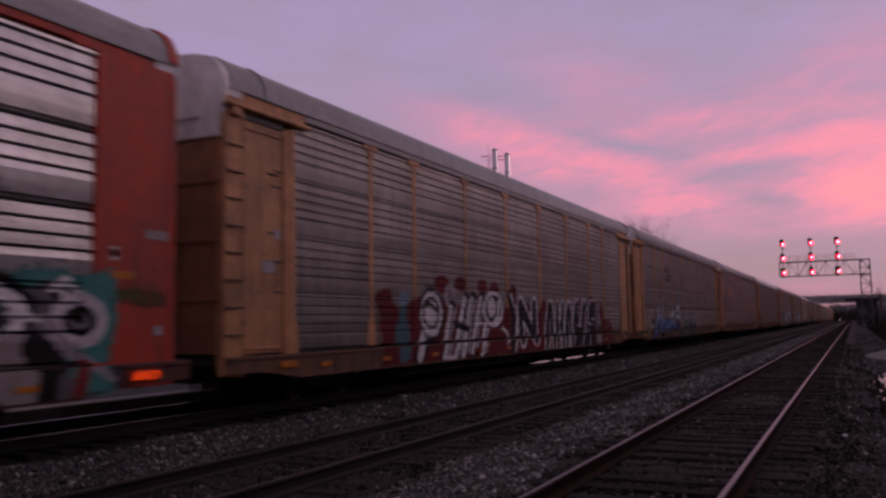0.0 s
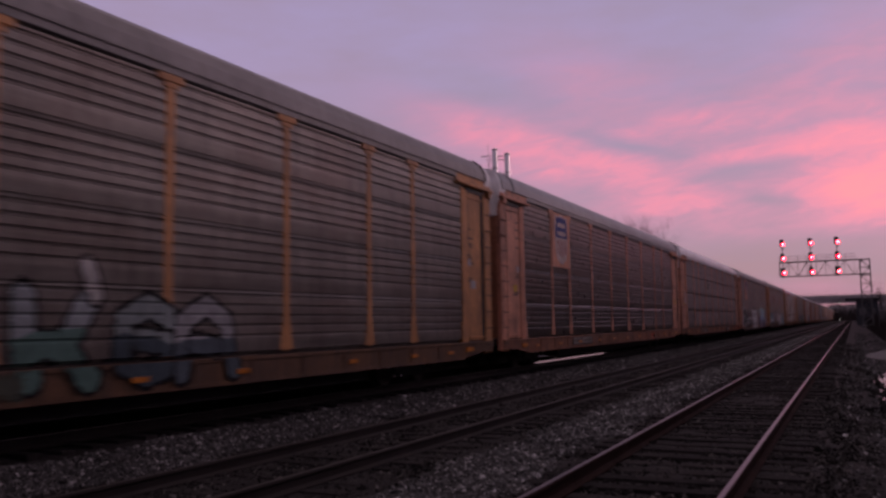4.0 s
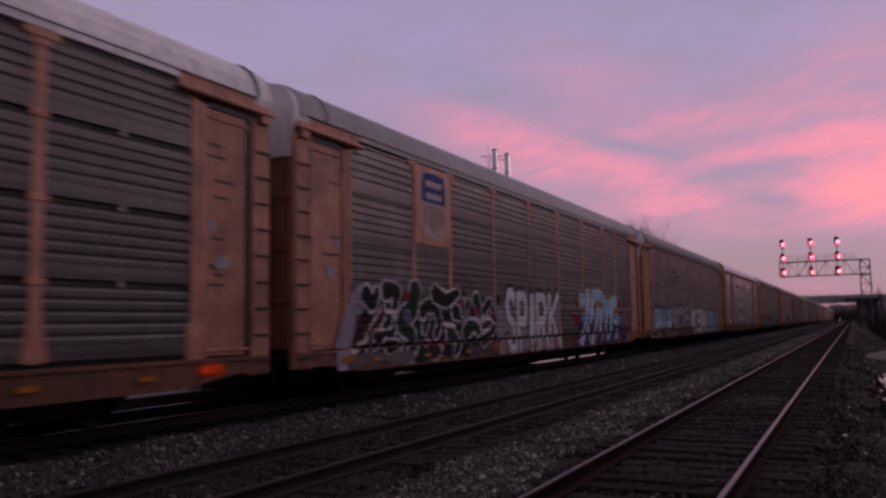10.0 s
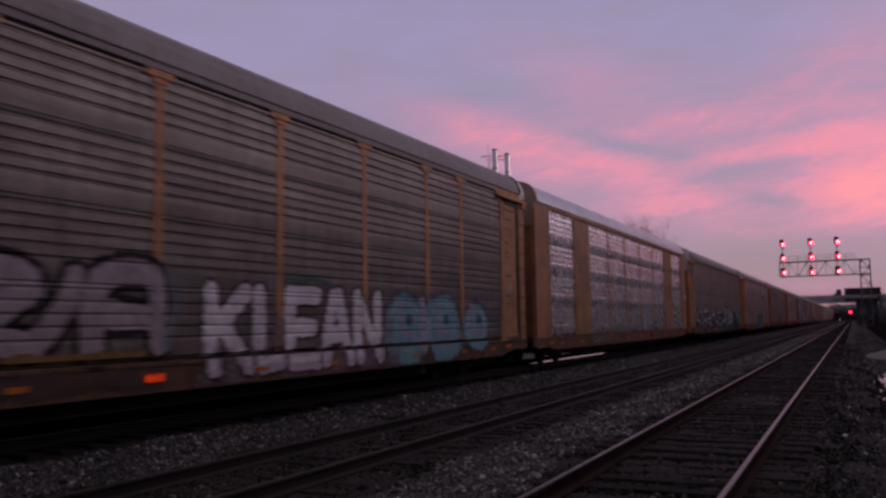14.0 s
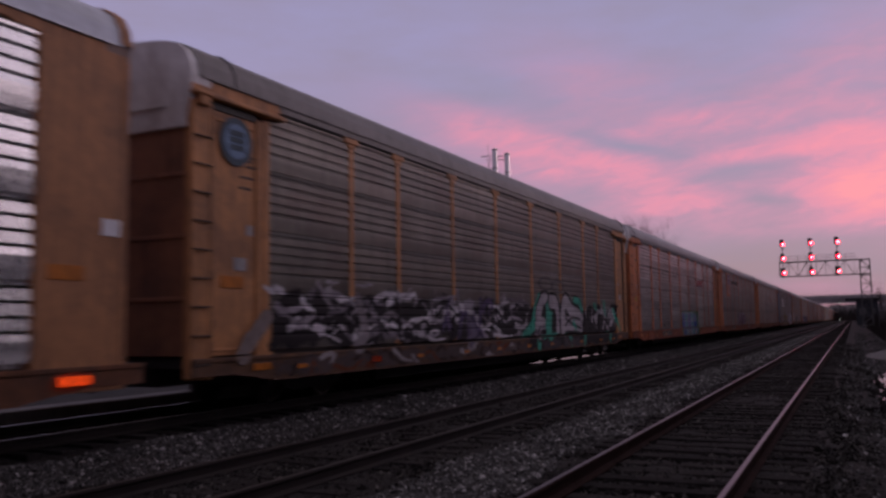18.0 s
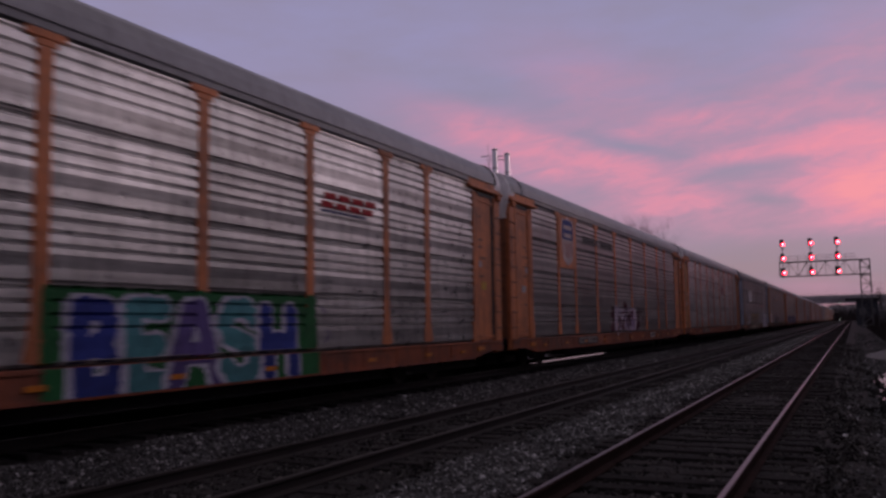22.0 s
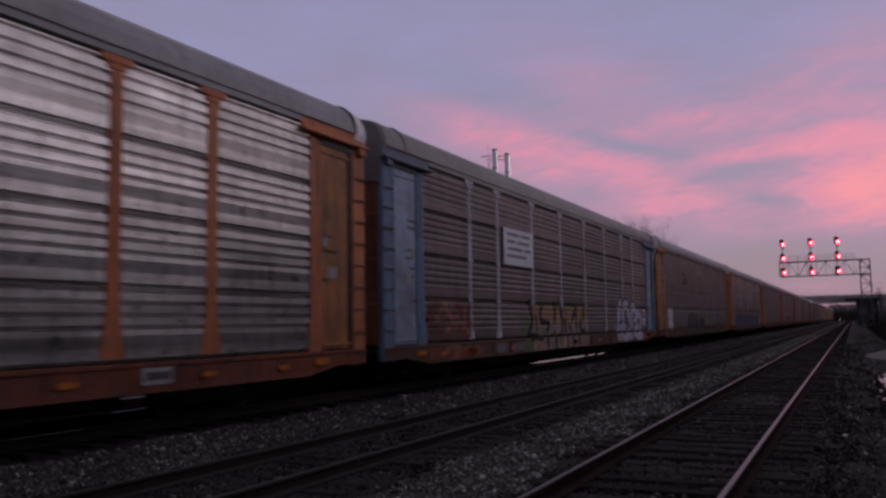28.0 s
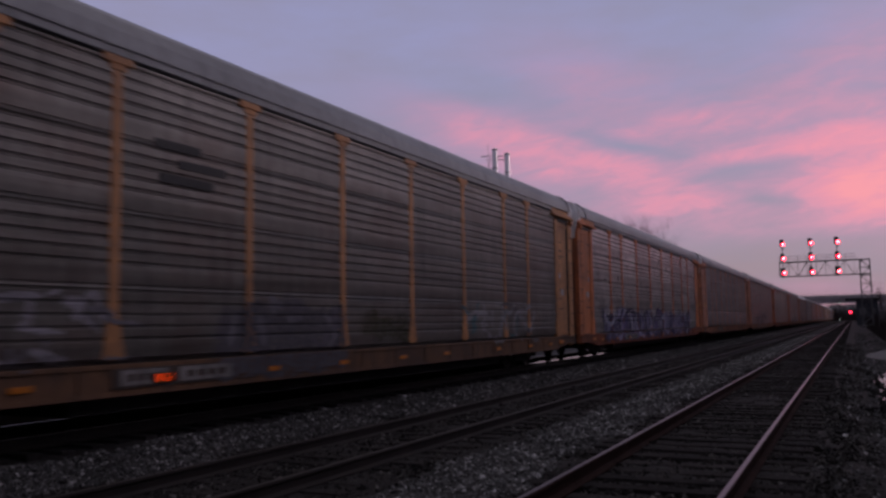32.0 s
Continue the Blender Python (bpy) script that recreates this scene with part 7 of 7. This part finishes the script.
def bare_tree(x, y, h, seed, spread=0.42, deep=4, z=-0.5):
    """A leafless tree: tapered trunk, limbs and a haze of fine twigs."""
    rng = random.Random(seed)
    tree = tagged(new("bare_tree"), "leafless tree with fine dark twigs", "tree", "bare trees")
    tree.location = (x, y, z)
    limbs, fine = bmesh.new(), bmesh.new()

    def grow(p, d, length, r, depth):
        steps = 3
        for _ in range(steps):
            d = (d + Vector((rng.uniform(-1, 1), rng.uniform(-1, 1), rng.uniform(-0.3, 0.5))) * 0.16).normalized()
            q = p + d * length / steps
            add_tube(limbs if depth < 2 else fine, p, q, r, r * 0.82, sides=6 if depth < 2 else 3, caps=False)
            p, r = q, r * 0.82
            if depth < deep:
                for _ in range(rng.choice((1, 1, 2)) if depth else 2):
                    side = Vector((rng.uniform(-1, 1), rng.uniform(-1, 1), rng.uniform(0.0, 0.9))).normalized()
                    grow(p, (d * (1 - spread) + side * spread * 1.6).normalized(), length * rng.uniform(0.5, 0.72), r * 0.6, depth + 1)
    trunk = bmesh.new()
    add_tube(trunk, (0, 0, -0.3), (0, 0, h * 0.2), h * 0.022, h * 0.017, sides=9)
    part("trunk", finish(trunk, "trunk", m_bark), tree)
    grow(Vector((0, 0, h * 0.2)), Vector((0, 0, 1)), h * 0.36, h * 0.019, 0)
    part("limbs", finish(limbs, "limbs", m_bark), tree)
    tagged(part("crown", finish(fine, "crown", m_bark), tree), kind="stuff")
    return tree


bare_tree(-33.0, 150, 22.0, 3, deep=5)
bare_tree(-31.8, 153, 21.2, 4, deep=5)
bare_tree(-34.5, 158, 22.0, 5, deep=5)
rng = random.Random(8)
for k in range(15):
    bare_tree(4.6 + rng.uniform(0, 9) + (k % 3), 88 + k * 7.5, rng.uniform(6.5, 9.5) * (0.75 + k * 0.025), 20 + k, spread=0.5)


def scrub(name, x0, x1, y0, y1, n, h, seed):
    """Dry undergrowth: thin upright stalks."""
    rg = np.random.default_rng(seed)
    x, y = rg.uniform(x0, x1, n), rg.uniform(y0, y1, n)
    tall = h * rg.lognormal(-0.2, 0.4, n)
    dx, dy = rg.normal(0, 0.25, n) * tall, rg.normal(0, 0.25, n) * tall
    w = 0.012 + 0.00025 * y
    base = np.stack((x, y, np.array([ground_z(a) for a in x]) - 0.02), -1)
    side = np.stack((w, 0 * w, 0 * w), -1)
    deep = np.stack((0 * w, w, 0 * w), -1)
    top = base + np.stack((dx, dy, tall), -1)
    v = np.stack((base - side, base + side, base + deep, top), 1).reshape(-1, 3)
    f = np.array([(0, 1, 3), (1, 2, 3), (2, 0, 3)])[None] + 4 * np.arange(n)[:, None, None]
    me = bpy.data.meshes.new(name)
    me.from_pydata(v, [], f.reshape(-1, 3))
    me.materials.append(m_bark)
    return tagged(new(name, me), "dark dry undergrowth beside the tracks", "undergrowth", kind="stuff")


scrub("undergrowth", 3.2, 16, 55, 230, 9000, 1.6, 3)
scrub("undergrowth", 2.0, 4.0, 45, 160, 1500, 0.5, 4)
scrub("far_woods", -200, 200, 480, 640, 14000, 7.0, 5)


def wooded_ridge():
    verts, faces = [], []
    xs = [-420 + 2.5 * k for k in range(337)]
    for x in xs:
        top = 10.6 + 1.6 * noise.noise((x * 0.02, 0, 0)) + 1.3 * noise.noise((x * 0.15, 3, 0)) + 0.9 * noise.noise((x * 0.6, 5, 0))
        verts += [(x, 640, -2), (x, 646, top * 0.6), (x, 655, top), (x, 680, -2)]
    for k in range(len(xs) - 1):
        for j in range(3):
            a = k * 4 + j
            faces.append((a, a + 4, a + 5, a + 1))
    me = bpy.data.meshes.new("far_ridge")
    me.from_pydata(verts, [], faces)
    me.materials.append(m_far)
    return tagged(new("backdrop", me), "wooded ridge on the horizon, paled for haze", "hill", kind="structure")


wooded_ridge()


def blocking_walls():
    # added wall keeps light from under the train; gaps feed the rail reflections
    for k, (y0, y1) in enumerate(((-90, 8.6), (14.9, 23.8), (25.2, 35.4), (50.4, 380))):
        a = new("wall_west_%d" % (k + 1), box_mesh("shade_wall_west", (-13.6, -13.2, y0, y1, -1.0, 3.2), m_concrete, bevel=0.02))
        tagged(a, "weathered concrete wall added behind the train to block light under it", "wall", kind="structure")
    # added feet, their tops set by what the camera may see behind
    foot = new("wall_foot", box_mesh("wall_foot", (-13.65, -13.15, 23.3, 50.9, -1.0, -0.12), m_concrete, bevel=0.02))
    tagged(foot, "low concrete foot added to hide the bottom of the wall's gaps", "wall", kind="structure")
    sill = new("wall_foot_near", box_mesh("wall_foot", (-13.65, -13.15, 8.2, 15.3, -1.0, 0.06), m_concrete, bevel=0.02))
    tagged(sill, "low concrete foot added to hide the bottom of the wall's gaps", "wall", kind="structure")
    # unseen east walls, added to shade the ground, lower panels and far cars
    b = new("wall_east", box_mesh("wall_east", (9.0, 9.5, -90, 72, -1.0, 8.3), m_concrete, bevel=0.02))
    tagged(b, "unseen weathered concrete wall added beside the yard to block low sky light", "wall", kind="structure")
    c = new("wall_east_far", box_mesh("wall_east_far", (14.0, 14.5, 72, 393, -1.0, 17.0), m_concrete, bevel=0.02))
    tagged(c, "unseen weathered concrete wall added beyond the bare trees to darken the far cars", "wall", kind="structure")
    d = new("wall_east_end", box_mesh("wall_east", (14.0, 14.5, 407, 1000, -1.0, 9.1), m_concrete, bevel=0.02))
    tagged(d, "unseen weathered concrete wall added beyond the overpass to block the low sun", "wall", kind="structure")


blocking_walls()


def build_shed():
    s = tagged(new("signal_hut"), "small grey equipment hut with flat roof", "hut")
    s.location = (3.0, 225, 0)
    part("wall", box_mesh("wall", (-2.2, 2.4, -2, 2, -0.6, 5.4), m_shed, bevel=0.03), s)
    part("roof", box_mesh("roof", (-4.4, 2.7, -2.4, 2.3, 5.4, 6.0), m_black, bevel=0.03), s)
    part("door", box_mesh("door", (-0.4, 0.6, -2.06, -1.99, -0.5, 1.7), m_steel), s)
    for x in (-1.6, -0.7, 1.3):
        part("panel", box_mesh("panel", (x, x + 0.6, -2.05, -1.99, 2.0, 3.6), m_galv), s)
    c = tagged(new("relay_cabinet"), "pale metal trackside relay cabinet", "cabinet")
    c.location = (3.9, 140, -0.3)
    part("body", box_mesh("body", (-0.45, 0.45, -0.4, 0.4, 0, 2.6), m_concrete, bevel=0.03), c)
    part("roof", box_mesh("roof", (-0.5, 0.5, -0.45, 0.45, 2.6, 2.68), m_galv, bevel=0.01), c)


build_shed()


def marker_lamp(x, y, z, r, label):
    p = tagged(new("marker_lamp"), label, "lamp", "far marker lamps")
    p.location = (x, y, 0)
    bm = bmesh.new()
    add_tube(bm, (0, 0, -1.0), (0, 0, z), 0.06, sides=6)
    part("post", finish(bm, "post", m_black), p)
    bm = bmesh.new()
    add_box(bm, -r * 1.3, r * 1.3, 0.0, 0.2, z - r * 1.3, z + r * 1.3, bevel=0.03)
    part("housing", finish(bm, "housing", m_black), p)
    bm = bmesh.new()
    add_tube(bm, (0, 0.0, z), (0, -0.04, z), r, sides=12)
    part("lens", finish(bm, "lens", m_white_on), p, label="small lit white lens")


marker_lamp(-3.9, 320, 6.7, 0.16, "small white lamp on a post below the bridge")
marker_lamp(-4.1, 330, 0.8, 0.22, "low white trackside lamp")


def build_flasher():
    p = tagged(new("lamp_post"), "thin black post carrying a turning red lamp", "post")
    p.location = (-0.62, 300, 0)
    bm = bmesh.new()
    add_tube(bm, (0, 0.35, -1.0), (0, 0.35, 2.75), 0.07, sides=8)
    add_box(bm, -0.3, 0.3, -0.3, 0.5, 2.7, 2.78)
    part("post", finish(bm, "post", m_black), p)
    f = tagged(new("flashing_lamp"), "red beacon that turns on a post", "lamp")
    f.location = (-0.62, 300, 3.25)
    bm = bmesh.new()
    add_tube(bm, (0, 0, -0.47), (0, 0, 0.5), 0.40, sides=16)
    part("housing", finish(bm, "housing", m_black), f)
    bm = bmesh.new()
    add_tube(bm, (0, -0.36, 0), (0, -0.46, 0), 0.36, sides=16)
    part("lens", finish(bm, "lens", m_red_on), f, label="glowing red lens")
    return f


flasher = build_flasher()


def puddle(x0, x1, y0, y1, z, seed, mat=m_water, label="shallow rain puddle mirroring the pink sky"):
    bm = bmesh.new()
    rg = random.Random(seed)
    n = 72
    ring = []
    for k in range(n):
        a = 2 * math.pi * k / n
        c, d = math.cos(a), math.sin(a)
        r = 1 / (abs(c) ** 5 + abs(d) ** 5) ** 0.2
        r *= 1 + 0.03 * math.sin(9 * a + seed) + 0.02 * math.sin(23 * a) + rg.uniform(-0.02, 0.02)
        ring.append(bm.verts.new(((x0 + x1) / 2 + (x1 - x0) / 2 * r * c, (y0 + y1) / 2 + (y1 - y0) / 2 * r * d, z)))
    bm.faces.new(ring)
    return tagged(new("puddle", finish(bm, "puddle", mat)), label, "puddle", kind="structure")


puddle(0.47, 3.6, 16.8, 30.0, -0.287, 2)
stones("gravel", "muddy clods along the edge of the puddle", m_stone_dark, scatter(420, 0.35, 1.15, 16.6, 30.0, 8, 0.05), 0.05, 8)
# level and ends fitted to the view, to show a streak below the train
pool = new("puddle", box_mesh("puddle", (FAR - 0.73, FAR + 0.73, 30.6, 44.6, -0.30, -0.078), m_water, bevel=0.01))
tagged(pool, "slab of water between the far rails, placed to fit the camera's view", "puddle", kind="structure")
puddle(-16.6, -14.5, 13.9, 17.4, -0.555, 3, m_mud, "dull muddy puddle beyond the train")


def mound():
    bm = bmesh.new()
    bmesh.ops.create_grid(bm, x_segments=24, y_segments=24, size=1.0)
    for v in bm.verts:
        r = min(1.0, v.co.xy.length)
        v.co.z = 0.42 * (1 - r * r) + 0.05 * noise.noise(v.co * 4)
        v.co.x, v.co.y = v.co.x * 2.5, v.co.y * 6.0
    ob = new("gravel_heap", finish(bm, "gravel_heap", m_concrete, smooth=True))
    ob.location = (2.75, 44, -0.38)
    return tagged(ob, "low heap of pale gravel beside the track", "gravel heap")


mound()


# ---- what moves ----
def motions():
    seconds = [float(k) for k in range(33)]
    for k, car in enumerate(cars):
        slack = 0.16 if k == 7 else 0.0
        walk(car, [(t, pose(FAR, RAILCAR_PITCH * (k - 0.5) - slack - travel(t), LEVEL[FAR])) for t in seconds])
    # the wheels roll; front and rear axles of all trucks keep step
    ticks = [k / FPS for k in range(32 * FPS + 1)]
    for end in (-1, 1):
        group = [w for w, k in wheels if k == end]
        lead = group[0]
        walk(lead, [(t, pose(0, 0.89 * end, 0.42, math.degrees((travel(t) - travel(0)) / 0.42) % 360)) for t in ticks])
        for w in group[1:]:
            w.rotation_mode = "QUATERNION"
            w.animation_data_create()
            w.animation_data.action = lead.animation_data.action
            w.animation_data.action_slot = lead.animation_data.action_slot
    walk(lorry, [(t, pose(-2.9 - 18.6 * (t - 14.2), 397.0, 9.9)) for t in (0.0, 8.0, 16.0, 24.0, 32.0)])
    rows = [(0.0, 180.0)]
    t0 = 14.0
    while t0 < 32.1:
        rows += [(t0 - 0.30, 180.0), (t0 - 0.2667, 100.0), (t0 - 0.2333, 20.0), (t0 - 0.2, 0.0), (t0 + 0.1, 0.0), (t0 + 0.1333, -20.0), (t0 + 0.1667, -100.0), (t0 + 0.2, -180.0)]
        t0 += 1.5
    rows = [r for r in rows if r[0] <= 32.0]
    if rows[-1][0] < 32.0:
        rows.append((32.0, rows[-1][1]))
    walk(flasher, [(t, pose(-0.62, 300, 3.25, 0, 0, a)) for t, a in rows])


motions()
